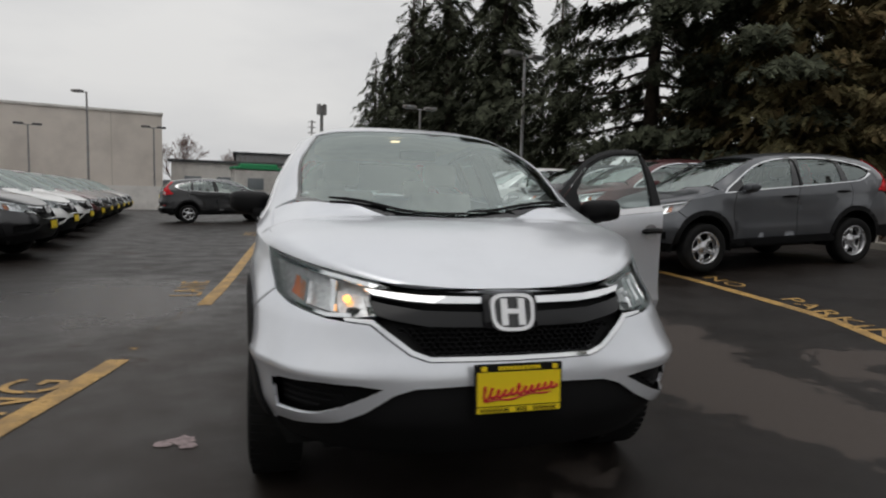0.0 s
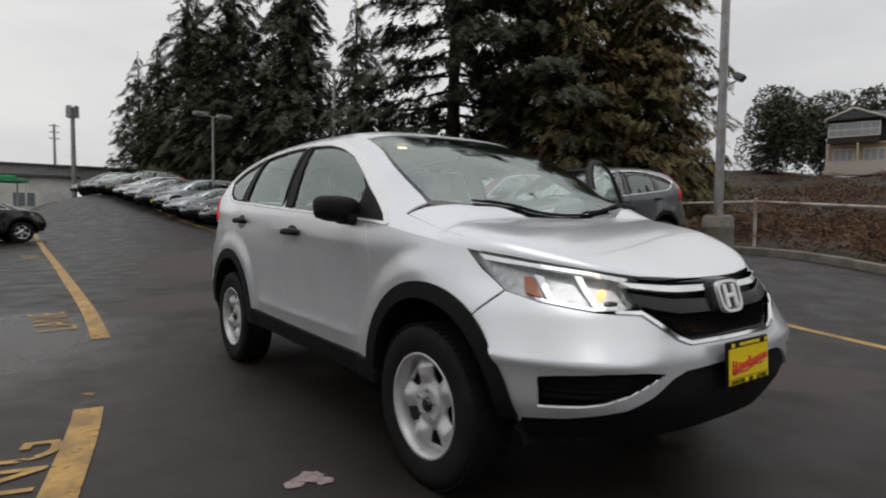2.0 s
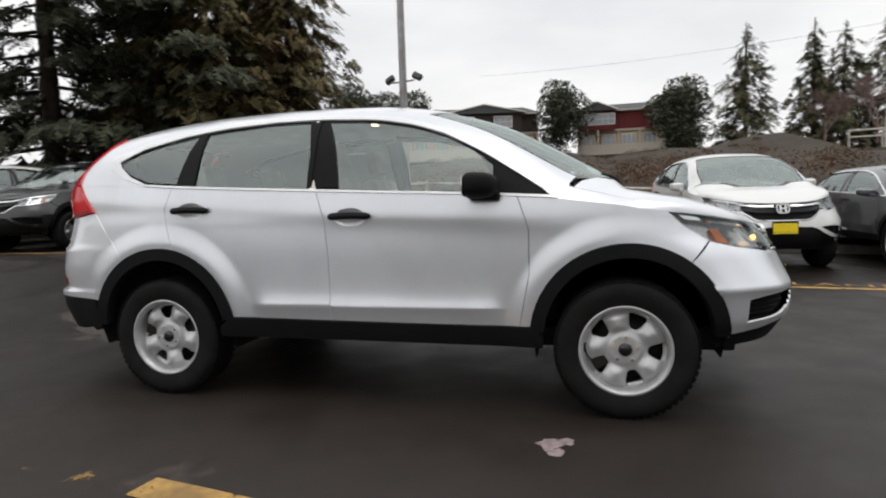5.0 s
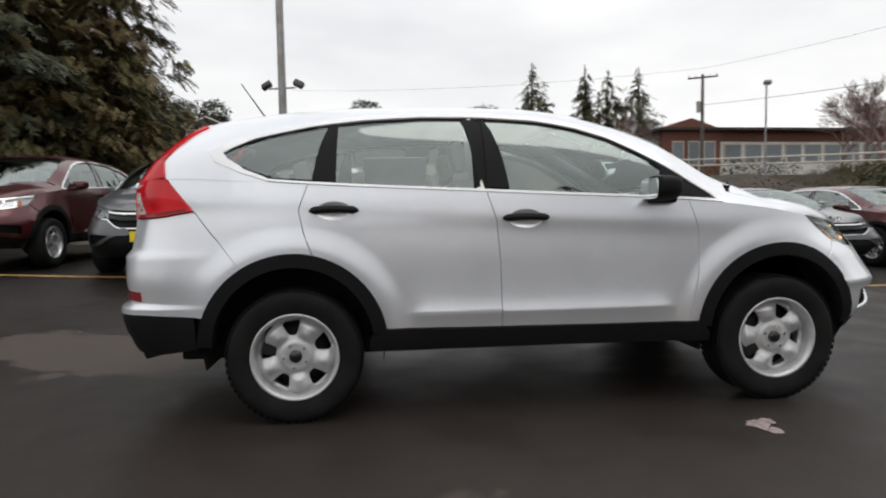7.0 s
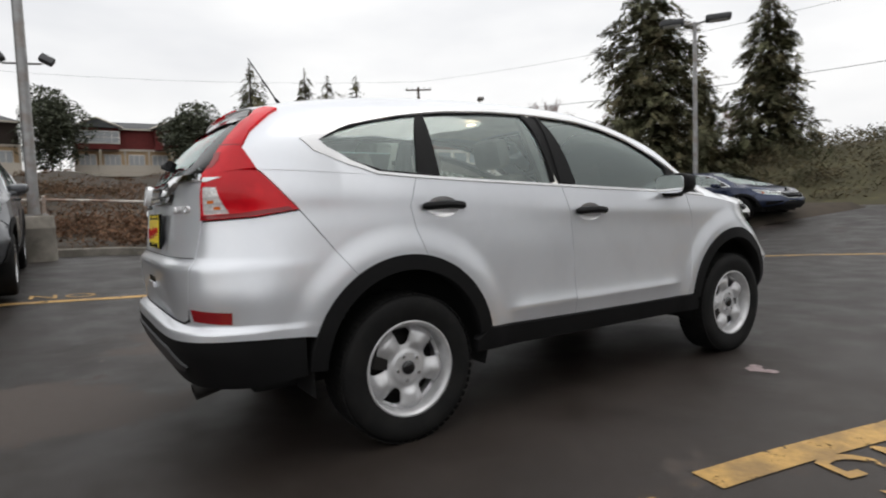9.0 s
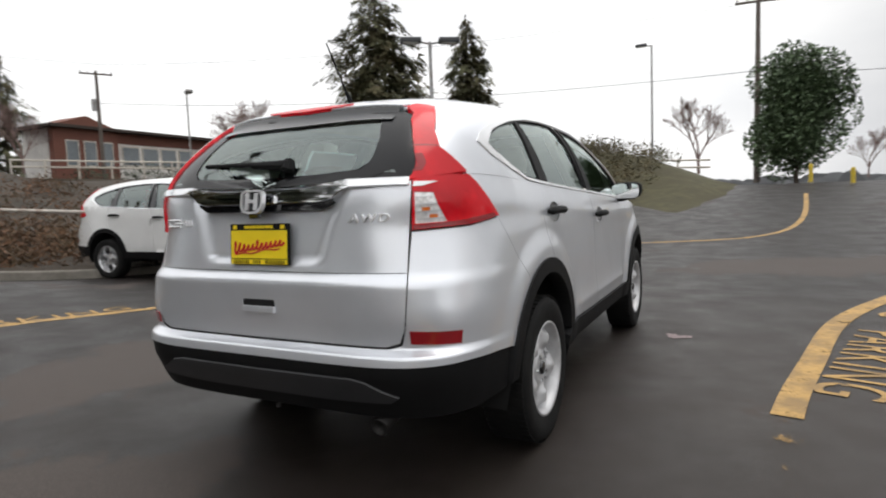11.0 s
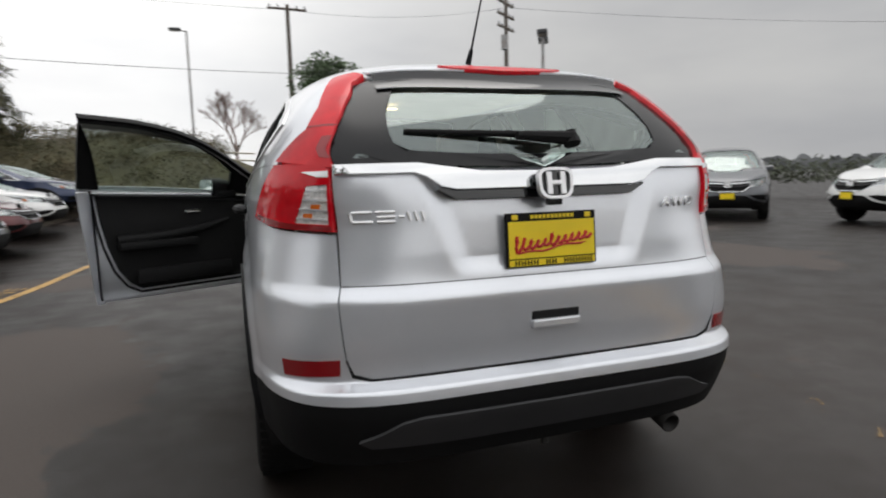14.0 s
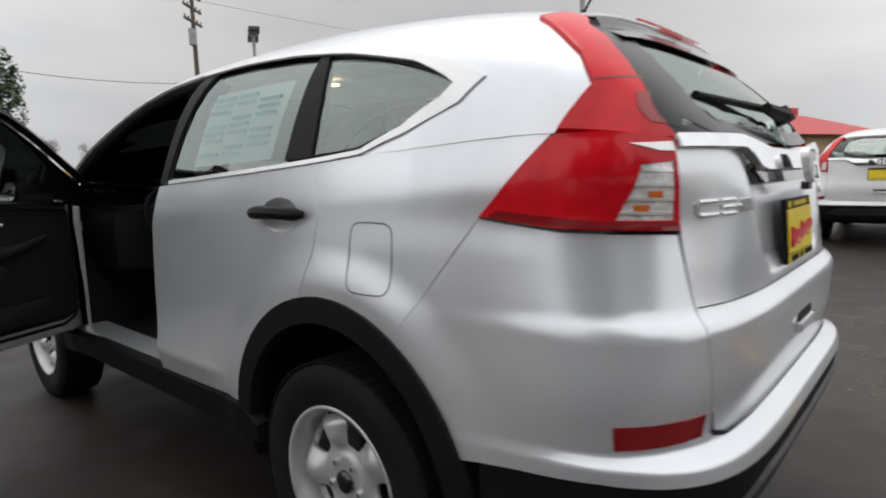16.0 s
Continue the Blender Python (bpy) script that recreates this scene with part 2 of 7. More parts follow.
def pch(xs, ys):
    """A smooth curve through points that does not overshoot."""
    xs, ys = np.array(xs, float), np.array(ys, float)
    h, d = np.diff(xs), np.diff(ys) / np.diff(xs)
    m = np.zeros(len(xs))
    for i in range(1, len(xs) - 1):
        if d[i - 1] * d[i] > 0:
            w1, w2 = 2 * h[i] + h[i - 1], h[i] + 2 * h[i - 1]
            m[i] = (w1 + w2) / (w1 / d[i - 1] + w2 / d[i])
    m[0], m[-1] = d[0], d[-1]

    def f(x):
        x = np.clip(np.asarray(x, float), xs[0], xs[-1])
        i = np.clip(np.searchsorted(xs, x) - 1, 0, len(xs) - 2)
        t = (x - xs[i]) / h[i]
        return ((1 + 2 * t) * (1 - t) ** 2 * ys[i] + t * (1 - t) ** 2 * h[i] * m[i] + t * t * (3 - 2 * t) * ys[i + 1]
                + t * t * (t - 1) * h[i] * m[i + 1])
    return f


def sstep(a, b, x):
    t = np.clip((np.asarray(x, float) - a) / (b - a), 0, 1)
    return t * t * (3 - 2 * t)


def dense(poly, step):
    out = []
    for p, q in zip(poly, poly[1:] + poly[:1]):
        p, q = np.array(p, float), np.array(q, float)
        k = max(1, int(math.ceil(np.linalg.norm(q - p) / step)))
        out += [tuple(p + (q - p) * i / k) for i in range(k)]
    return out


def inside(px, py, poly):
    poly = np.array(poly)
    x0, y0 = poly[:, 0], poly[:, 1]
    x1, y1 = np.roll(x0, -1), np.roll(y0, -1)
    px, py = np.asarray(px)[:, None], np.asarray(py)[:, None]
    cross = ((y0 > py) != (y1 > py)) & (px < (x1 - x0) * (py - y0) / np.where(y1 == y0, 1e-9, y1 - y0) + x0)
    return cross.sum(1) % 2 == 1


def shrink(poly, d):
    """The polygon moved inwards by d."""
    p = np.array(poly, float)
    area = np.sum(p[:, 0] * np.roll(p[:, 1], -1) - np.roll(p[:, 0], -1) * p[:, 1])
    e = np.roll(p, -1, 0) - p
    e /= np.maximum(np.linalg.norm(e, axis=1)[:, None], 1e-9)
    nrm = np.stack([-e[:, 1], e[:, 0]], 1) * (1 if area > 0 else -1)
    b = nrm + np.roll(nrm, 1, 0)
    b /= np.maximum((b * b).sum(1)[:, None] / 2, 0.35)
    return [tuple(q) for q in p + b * d]


def shoulder(f, V, nrm):
    """Rounds the shading over the shoulder behind the doors, where the side skin S meets the upper skin G."""
    if f is not S and f is not G:
        return nrm
    y, e = V[:, 0], 1e-4

    def normal(g, a, b):
        n = np.cross(g(a + e, b) - g(a - e, b), g(a, b + e) - g(a, b - e))
        return n / np.maximum(np.linalg.norm(n, axis=1)[:, None], 1e-12)

    zb = BELT(y)
    mid = normal(S, y, zb) + normal(G, y, 0 * y + 0.004)
    mid /= np.maximum(np.linalg.norm(mid, axis=1)[:, None], 1e-12)
    near = sstep(0.16, 0.0, zb - V[:, 1]) if f is S else sstep(0.30, 0.0, V[:, 1])
    k = (near * sstep(1.20, 1.42, y) * sstep(2.06, 1.98, y))[:, None]
    out = nrm * (1 - k) + mid * k
    return out / np.maximum(np.linalg.norm(out, axis=1)[:, None], 1e-12)


def patch(poly, f, step, holes=(), off=0.0, rim=0.014, flip=False, warp=None):
    """A skin over the polygon poly (with holes) of a surface f(u, v), off metres proud of it, its edges turned in by rim."""
    loops = [dense(list(poly), step)] + [dense(list(h), step) for h in holes]
    pts, edges = [], []
    for lp in loops:
        k = len(pts)
        pts += lp
        edges += [(k + i, k + (i + 1) % len(lp)) for i in range(len(lp))]
    nb = len(pts)
    P = np.array(loops[0])
    us, vs = np.arange(P[:, 0].min(), P[:, 0].max(), step), np.arange(P[:, 1].min(), P[:, 1].max(), step)
    gu, gv = [a.ravel() for a in np.meshgrid(us, vs)]
    ok = inside(gu, gv, loops[0])
    for h in loops[1:]:
        ok &= ~inside(gu, gv, h)
    gu, gv = gu[ok], gv[ok]
    if len(gu):
        B = np.array(pts)
        d = np.min((gu[:, None] - B[None, :, 0]) ** 2 + (gv[:, None] - B[None, :, 1]) ** 2, axis=1)
        keep = d > (0.45 * step) ** 2
        pts = pts + list(zip(gu[keep], gv[keep]))
    v2, _, tris, orig, _, _ = delaunay_2d_cdt([Vector(p) for p in pts], edges, [], 0, 1e-6)
    V = np.array([tuple(v) for v in v2])
    T = np.array([tuple(t) for t in tris if len(t) == 3])
    c = V[T].mean(1)
    ok = inside(c[:, 0], c[:, 1], loops[0])
    for h in loops[1:]:
        ok &= ~inside(c[:, 0], c[:, 1], h)
    T = T[ok]
    e = 1e-4
    p0 = f(V[:, 0], V[:, 1])
    nrm = np.cross(f(V[:, 0] + e, V[:, 1]) - f(V[:, 0] - e, V[:, 1]), f(V[:, 0], V[:, 1] + e) - f(V[:, 0], V[:, 1] - e))
    nrm /= np.maximum(np.linalg.norm(nrm, axis=1)[:, None], 1e-12)
    if flip:
        nrm, T = -nrm, T[:, ::-1]
    p0 = p0 + nrm * off
    nrm = shoulder(f, V, nrm)
    cnt = collections.Counter()
    for t in T:
        for a, b in ((t[0], t[1]), (t[1], t[2]), (t[2], t[0])):
            cnt[(int(a), int(b))] += 1
    border = [ab for ab in cnt if (ab[1], ab[0]) not in cnt]
    verts, faces, nn = [tuple(p) for p in p0], [tuple(t) for t in T], [tuple(q) for q in nrm]
    if rim:
        for a, b in border:
            k = len(verts)
            pa, pb = p0[a], p0[b]
            if abs(pa[0]) < 1e-5 and abs(pb[0]) < 1e-5:
                continue
            side = np.cross(pb - pa, nrm[a])
            side /= max(np.linalg.norm(side), 1e-9)
            soft = side * 0.8 + nrm[a] * 0.6
            verts += [tuple(pa), tuple(pb), tuple(pb - nrm[b] * rim), tuple(pa - nrm[a] * rim)]
            nn += [tuple(soft), tuple(soft), tuple(side), tuple(side)]
            faces.append((k + 3, k + 2, k + 1, k))
    verts, nn = np.array(verts), np.array(nn)
    if warp is not None:
        verts, nn = warp(verts), None
    return verts, faces, nn


def both(mesh):
    """The mesh and its mirror image across the car's middle."""
    v, f, n = mesh
    k = len(v)
    m = np.array([-1, 1, 1])
    f2 = [tuple(i + k for i in q[::-1]) for q in f]
    return np.vstack([v, v * m]), list(f) + f2, None if n is None else np.vstack([n, n * m])


def mirrored(mesh):
    v, f, n = mesh
    m = np.array([-1, 1, 1])
    return v * m, [tuple(q[::-1]) for q in f], None if n is None else n * m


def joined(*meshes):
    vs, fs, ns, k = [], [], [], 0
    for v, f, n in meshes:
        vs.append(np.array(v))
        fs += [tuple(i + k for i in q) for q in f]
        ns.append(n)
        k += len(v)
    return np.vstack(vs), fs, None if any(n is None for n in ns) else np.vstack(ns)


# ---- the shape of the crossover: nose towards -y, car's own left towards +x ----
HW = pch([0.20, 0.30, 0.42, 0.55, 0.70, 0.85, 1.00, 1.12, 1.25], [0.80, 0.848, 0.876, 0.888, 0.893, 0.895, 0.892, 0.876, 0.845])
NOSE = pch([0.20, 0.28, 0.38, 0.50, 0.62, 0.72, 0.84, 0.92, 1.00, 1.1], [-1.96, -2.055, -2.138, -2.178, -2.170, -2.137, -2.097, -2.050, -1.978, -1.86])
TAIL = pch([0.25, 0.35, 0.45, 0.55, 0.605, 0.63, 0.74, 0.80, 0.857, 0.867, 0.904, 1.0, 1.1, 1.2, 1.3],
           [2.13, 2.20, 2.245, 2.275, 2.270, 2.222, 2.238, 2.246, 2.2520, 2.2495, 2.223, 2.215, 2.205, 2.185, 2.14])
TAILN = pch([0.3, 0.7, 0.85, 1.06, 1.2, 1.3], [5.5, 5.8, 5.0, 4.2, 4.9, 5.2])
NOSEN = pch([0.25, 0.40, 0.5, 0.65, 0.78, 0.92, 1.1], [2.7, 3.0, 3.4, 3.5, 3.1, 2.5, 2.4])
BELT = pch([-2.06, -1.98, -1.73, -1.54, -1.2, -0.95, 0.2, 1.24, 1.6, 1.9, 2.05, 2.19],
           [0.905, 0.930, 0.983, 1.013, 1.068, 1.10, 1.165, 1.222, 1.25, 1.262, 1.25, 1.22])
CROWN = pch([-2.06, -1.98, -1.81, -1.63, -1.42, -1.335, -1.26, -1.07, -0.87, -0.64, -0.41, -0.19, 0.1, 0.57, 0.95, 1.3, 1.6, 1.8, 1.9, 2.05, 2.14, 2.19],
            [0.905, 0.945, 1.02, 1.078, 1.122, 1.14, 1.215, 1.33, 1.44, 1.545, 1.615, 1.66, 1.69, 1.70, 1.693, 1.673, 1.638, 1.595, 1.535, 1.40, 1.285, 1.222])
CORNER = pch([-2.06, -1.98, -1.73, -1.54, -1.38, -1.25, -1.05, -0.88, -0.7, -0.5, 0.0, 1.0, 1.6, 2.0, 2.12, 2.19], [0.05, 0.40, 0.70, 0.79, 0.80, 0.66, 0.64, 0.71, 0.755, 0.735, 0.70, 0.685, 0.64, 0.62, 0.56, 0.05])
TIGHT = pch([-2.06, -1.4, -1.25, -1.05, -0.85, -0.6, 0.0, 1.5, 2.0, 2.19], [2.2, 2.4, 1.0, 1.0, 1.35, 1.7, 2.2, 2.1, 1.8, 1.6])
FY, RY = -1.05, 1.05
AXF, AXR, AZ, AR = -1.31, 1.31, 0.40, 0.47


def flare(y, z):
    out = 0
    for ay in (AXF, AXR):
        r = np.hypot(y - ay, z - AZ)
        out = out + 0.018 * sstep(0.62, 0.50, r)
    zc = 0.94 + (y + 0.78) * 0.0706
    mid = sstep(-1.35, -0.7, y) * sstep(2.0, 1.6, y)
    under = 0.016 * np.log1p(np.exp(np.clip((zc + 0.03 - z) / 0.016, -30, 30)))
    out = out - 0.013 * (1 - np.exp(-under / 0.045)) * np.exp(-under / 0.35) * mid
    low = sstep(-0.78, -0.6, y) * sstep(0.78, 0.62, y)
    out = out + 0.021 * np.exp(-np.sqrt((z - 0.548) ** 2 + 0.00002) / 0.06) * low
    return out


def side_x(y, z):
    w = HW(z)
    lf, lr, n = FY - NOSE(z), TAIL(z) - RY, TAILN(z)
    qf = np.clip((FY - y) / lf, 0, 1)
    qr = np.clip((y - RY) / lr, 0, 1)
    nf = NOSEN(z)
    return w * (1 - qf ** nf) ** (1 / nf) * (1 - qr ** n) ** (1 / n)


def S(y, z):
    y, z = np.asarray(y, float), np.asarray(z, float)
    return np.stack([side_x(y, z) + flare(y, z), y, z], -1)


def polar(a, z, front):
    w, s, c = HW(z), np.abs(np.sin(a)), np.abs(np.cos(a))
    n = NOSEN(z) if front else TAILN(z)
    ln = FY - NOSE(z) if front else TAIL(z) - RY
    r = ((s / w) ** n + (c / ln) ** n) ** (-1 / n)
    x = r * np.sin(a)
    y = FY - r * np.cos(a) if front else RY + r * np.cos(a)
    x = x + flare(y, z) * sstep(0.5, 1.1, np.abs(a)) * np.sign(a)
    if front:
        edge = 0.027 * np.exp(-np.sqrt((z - 0.640) ** 2 + 0.00004) / 0.040) * sstep(0.30, 0.62, np.abs(a)) * sstep(1.35, 1.0, np.abs(a))
        y, x = y - edge * np.cos(a), x + edge * np.sin(a)
    return np.stack([x, y, z + 0 * x], -1)


def F(a, z):
    return polar(np.asarray(a, float), np.asarray(z, float), True)


def R(a, z):
    return polar(np.asarray(a, float), np.asarray(z, float), False)


def end_angle(kind, q, z, front):
    """The bearing on the nose or tail at which x or y takes the value q at height z."""
    a = np.linspace(0.0, 1.62, 600)
    p = polar(a, np.full_like(a, z), front)
    return float(np.interp(q, p[:, 0], a)) if kind == "x" else float(np.interp(abs(q), np.abs(p[:, 1])[::-1], a[::-1]))


def fp(*pts):
    return [(end_angle(k, q, z, True), z) for k, q, z in pts]


def rp(*pts):
    return [(end_angle(k, q, z, False), z) for k, q, z in pts]


def conic(y, s):
    zb = BELT(y)
    wb = side_x(y, zb) + flare(y, zb)
    zt, w = CROWN(y), TIGHT(y)
    xc = np.minimum(CORNER(y), wb * 0.985)
    den = (1 - s) ** 2 + 2 * w * s * (1 - s) + s * s
    return ((1 - s) ** 2 * wb + 2 * w * s * (1 - s) * xc) / den, ((1 - s) ** 2 * zb + 2 * w * s * (1 - s) * zt + s * s * zt) / den


def s_at(y, q, axis):
    """Where on the cross-section at y the height (axis 1) or half width (axis 0) is q."""
    y, q = np.asarray(y, float), np.asarray(q, float)
    lo, hi = np.zeros_like(y + q), np.ones_like(y + q)
    for _ in range(36):
        mid = (lo + hi) / 2
        v = conic(y, mid)[axis]
        up = v < q if axis else v > q
        lo, hi = np.where(up, mid, lo), np.where(up, hi, mid)
    return (lo + hi) / 2


def G(y, q):
    y, s = np.asarray(y, float), np.clip(np.asarray(q, float), -0.02, 1.02)
    x, z = conic(y, s)
    return np.stack([x, y, z], -1)


def gz(*pts):
    return [(y, float(s_at(y, z, 1))) for y, z in pts]


def gx(*pts):
    return [(y, float(s_at(y, x, 0))) for y, x in pts]


def arc(cy, r, a0, a1, n=14, cz=AZ):
    return [(cy + r * math.cos(radians(a0 + (a1 - a0) * i / n)), cz + r * math.sin(radians(a0 + (a1 - a0) * i / n))) for i in range(n + 1)]


def along(f, a, b, n):
    return [(float(y), float(f(y))) for y in np.linspace(a, b, n)]


DLO_TOP = [(-0.99, 1.105), (-0.92, 1.165), (-0.80, 1.245), (-0.61, 1.365), (-0.40, 1.475), (-0.20, 1.54), (0.0, 1.578), (0.32, 1.60), (0.63, 1.602),
           (0.93, 1.585), (1.22, 1.548), (1.50, 1.485), (1.66, 1.435), (1.735, 1.395), (1.69, 1.34), (1.55, 1.278)]
GLASS_F = [(0.305, 1.588), (0.0, 1.566), (-0.20, 1.527), (-0.40, 1.458), (-0.55, 1.372), (-0.66, 1.285), (-0.66, 1.140), (-0.2, 1.16), (0.185, 1.18)]
GLASS_R = [(1.075, 1.556), (0.75, 1.586), (0.42, 1.589), (0.352, 1.192), (0.7, 1.208), (1.085, 1.232)]
GLASS_Q = [(1.665, 1.39), (1.55, 1.438), (1.33, 1.505), (1.115, 1.545), (1.205, 1.245), (1.39, 1.258), (1.52, 1.30), (1.62, 1.352)]


def tyre_profile(r, rim, w):
    h = w / 2
    return [(rim, -h * 0.8), (rim + 0.02, -h * 0.95), (r * 0.86, -h), (r * 0.955, -h * 0.93), (r * 0.99, -h * 0.72), (r, -h * 0.45), (r, h * 0.45), (r * 0.99, h * 0.72),
            (r * 0.955, h * 0.93), (r * 0.90, h * 0.985), (r * 0.86, h * 1.02), (r * 0.80, h * 1.0), (rim + 0.02, h * 0.95), (rim, h * 0.8)]


def wheel_disc(spokes, r, face, win, seg, depth):
    """A pressed wheel disc with openings between its spokes; face is how far it stands out."""
    rings = [0.0, 0.035, 0.045, 0.085, 0.10, 0.118, 0.135, 0.155, 0.172, 0.186, r - 0.006, r + 0.006]
    vs, fs = [], []
    n = spokes * seg
    for i in range(n):
        a = 2 * math.pi * i / n
        ph = (i % seg) / seg
        d = abs(ph - 0.5) * 2
        for rr in rings:
            k = max(0.0, 1 - ((rr - 0.145) / 0.045) ** 2)
            dome = -0.035 * sstep(0.06, 0.15, rr) * (1 - 0.75 * (d ** 1.5)) + 0.022 * sstep(0.09, 0.13, rr) * sstep(0.2, 0.16, rr) * sstep(0.45, 0.8, d)
            lip = 0.0 if rr < r - 0.01 else 0.012
            hub = 0.012 if rr < 0.04 else 0.0
            vs.append((face + float(dome) + lip + hub, rr * math.sin(a), rr * math.cos(a)))
    m = len(rings)
    for i in range(n):
        ph = ((i + 0.5) % seg) / seg
        for j in range(m - 1):
            rr = (rings[j] + rings[j + 1]) / 2
            half = win * (0.75 + 0.25 * sstep(0.10, 0.17, rr))
            if 0.108 < rr < 0.184 and abs(ph - 0.5) * 2 < half:
                continue
            a, b = i * m + j, ((i + 1) % n) * m + j
            fs.append((a, a + 1, b + 1, b) if j else (a, a + 1, b + 1))
    k = len(vs)
    cnt = collections.Counter()
    for f in fs:
        for p, q in zip(f, f[1:] + f[:1]):
            cnt[(p, q)] += 1
    for (p, q) in list(cnt):
        if (q, p) not in cnt and 0.09 < math.hypot(*vs[p][1:]) < 0.19 and 0.09 < math.hypot(*vs[q][1:]) < 0.19:
            kk = len(vs)
            vs += [(vs[p][0] - depth, *vs[p][1:]), (vs[q][0] - depth, *vs[q][1:])]
            fs.append((q, p, kk, kk + 1))
    return vs, fs


def build_wheel(parent, x, y, turn, hero, radius=0.345):
    """Tyre, wheel and brake at one corner; they move as one part."""
    rim_r = 0.215
    sg = 1 if x > 0 else -1
    place = pose(x, y, radius) @ pose(0, 0, 0, turn, 0, 0)
    seg = 72 if hero else 28
    v, f = lathe(tyre_profile(radius, rim_r - 0.008, 0.215), seg)
    flipx = lambda vv: [(sg * a, b, c) for a, b, c in vv]
    fl = (lambda ff: ff) if sg > 0 else (lambda ff: [q[::-1] for q in ff])
    tyre = link_mesh("wheel", flipx(v), fl(f), RUBBER, parent, "black rubber tyre")
    tyre.matrix_local = place
    if hero:
        v, f = [], []
        for i in range(60):
            for row, (x0, x1) in enumerate(((-0.095, -0.035), (-0.028, 0.028), (0.035, 0.095))):
                a0 = 2 * math.pi * (i + 0.35 * row) / 60
                a1 = a0 + 2 * math.pi * 0.72 / 60
                k = len(v)
                for rr in (radius - 0.004, radius + 0.0015):
                    v += [(x0, rr * math.cos(a0), rr * math.sin(a0)), (x1, rr * math.cos(a0 + 0.02), rr * math.sin(a0 + 0.02)),
                          (x1, rr * math.cos(a1 + 0.02), rr * math.sin(a1 + 0.02)), (x0, rr * math.cos(a1), rr * math.sin(a1))]
                f += [(k + 4, k + 5, k + 6, k + 7), (k, k + 1, k + 5, k + 4), (k + 1, k + 2, k + 6, k + 5), (k + 2, k + 3, k + 7, k + 6), (k + 3, k, k + 4, k + 7)]
        tagged(link_mesh("tread", v, f, RUBBER, tyre, smooth=False), kind="stuff")
        circle = [(0.210 * math.cos(a), 0.210 * math.sin(a)) for a in np.linspace(0, 2 * math.pi, 72, endpoint=False)]
        windows = []
        for i in range(5):
            a, hole = 2 * math.pi * i / 5, []
            for t in np.linspace(0, 2 * math.pi, 28, endpoint=False):
                ct, st_ = math.cos(t), math.sin(t)
                dr = 0.041 * math.copysign(abs(ct) ** 0.5, ct)
                dw = (0.037 + 0.40 * dr) * math.copysign(abs(st_) ** 0.5, st_)
                hole.append(((0.149 + dr) * math.cos(a) - dw * math.sin(a), (0.149 + dr) * math.sin(a) + dw * math.cos(a)))
            windows.append(hole)

        def pressed(u, w):
            """The pressed face: raised hub, dished ring, proud spokes and a valley before the rim."""
            u, w = np.asarray(u, float), np.asarray(w, float)
            r, th = np.hypot(u, w), np.arctan2(w, u)
            spoke = 0.5 - 0.5 * np.cos(5 * th)
            x = 0.070 - 0.010 * sstep(0.072, 0.086, r) + 0.026 * sstep(0.086, 0.128, r) * spoke ** 1.4 - 0.034 * sstep(0.160, 0.202, r) - 0.012 * sstep(0.08, 0.13, r) * (1 - spoke) + 0.016 * sstep(0.150, 0.190, r) * (1 - spoke)
            return np.stack([x, u, w], -1)

        v, f, _ = patch(circle, pressed, 0.0085, holes=windows, rim=0.016)
        keys, first = [], {}
        for p in v:
            keys.append(first.setdefault(tuple(np.round(p, 5)), len(first)))
        v, f = list(first), [tuple(keys[i] for i in q) for q in f]
    else:
        v, f = wheel_disc(5, 0.215, 0.055, 0.62, 10, 0.02)
    link_mesh("wheel_disc", flipx(v), fl(f), STEEL if hero else ALLOY, tyre, "silver painted steel wheel" if hero else "silver alloy wheel")
    v, f = lathe([(rim_r + 0.010, 0.094), (rim_r + 0.008, 0.104), (rim_r - 0.004, 0.100), (rim_r - 0.012, 0.075), (rim_r - 0.022, 0.03), (rim_r - 0.028, -0.05), (rim_r - 0.01, -0.1)], seg)
    link_mesh("rim", flipx(v), fl(f), STEEL if hero else ALLOY, tyre)
    v, f = lathe([(0.0, 0.0), (0.15, 0.0), (0.15, -0.012), (0.19, -0.03), (0.19, -0.06), (0.0, -0.06)], 32)
    link_mesh("brake", flipx(v), fl(f), DARKMETAL, tyre)
    if hero:
        v, f = lathe([(0.0, 0.086), (0.024, 0.085), (0.032, 0.080), (0.034, 0.060)], 24)
        link_mesh("hub_cap", flipx(v), fl(f), GLOSSB, tyre, "black centre cap")
        for i in range(5):
            a = 2 * math.pi * (i + 0.5) / 5
            bm = bmesh.new()
            add_tube(bm, (sg * 0.055, 0.060 * math.sin(a), 0.060 * math.cos(a)), (sg * 0.080, 0.060 * math.sin(a), 0.060 * math.cos(a)), 0.011, 0.009, 6)
            part("lug_nut", bm, CHROME, tyre)
        bm = bmesh.new()
        add_box(bm, sg * 0.03 - 0.03, sg * 0.03 + 0.03, 0.10, 0.175, -0.02, 0.13, 0.01)
        part("brake_caliper", bm, DARKMETAL, tyre)
    return tyre


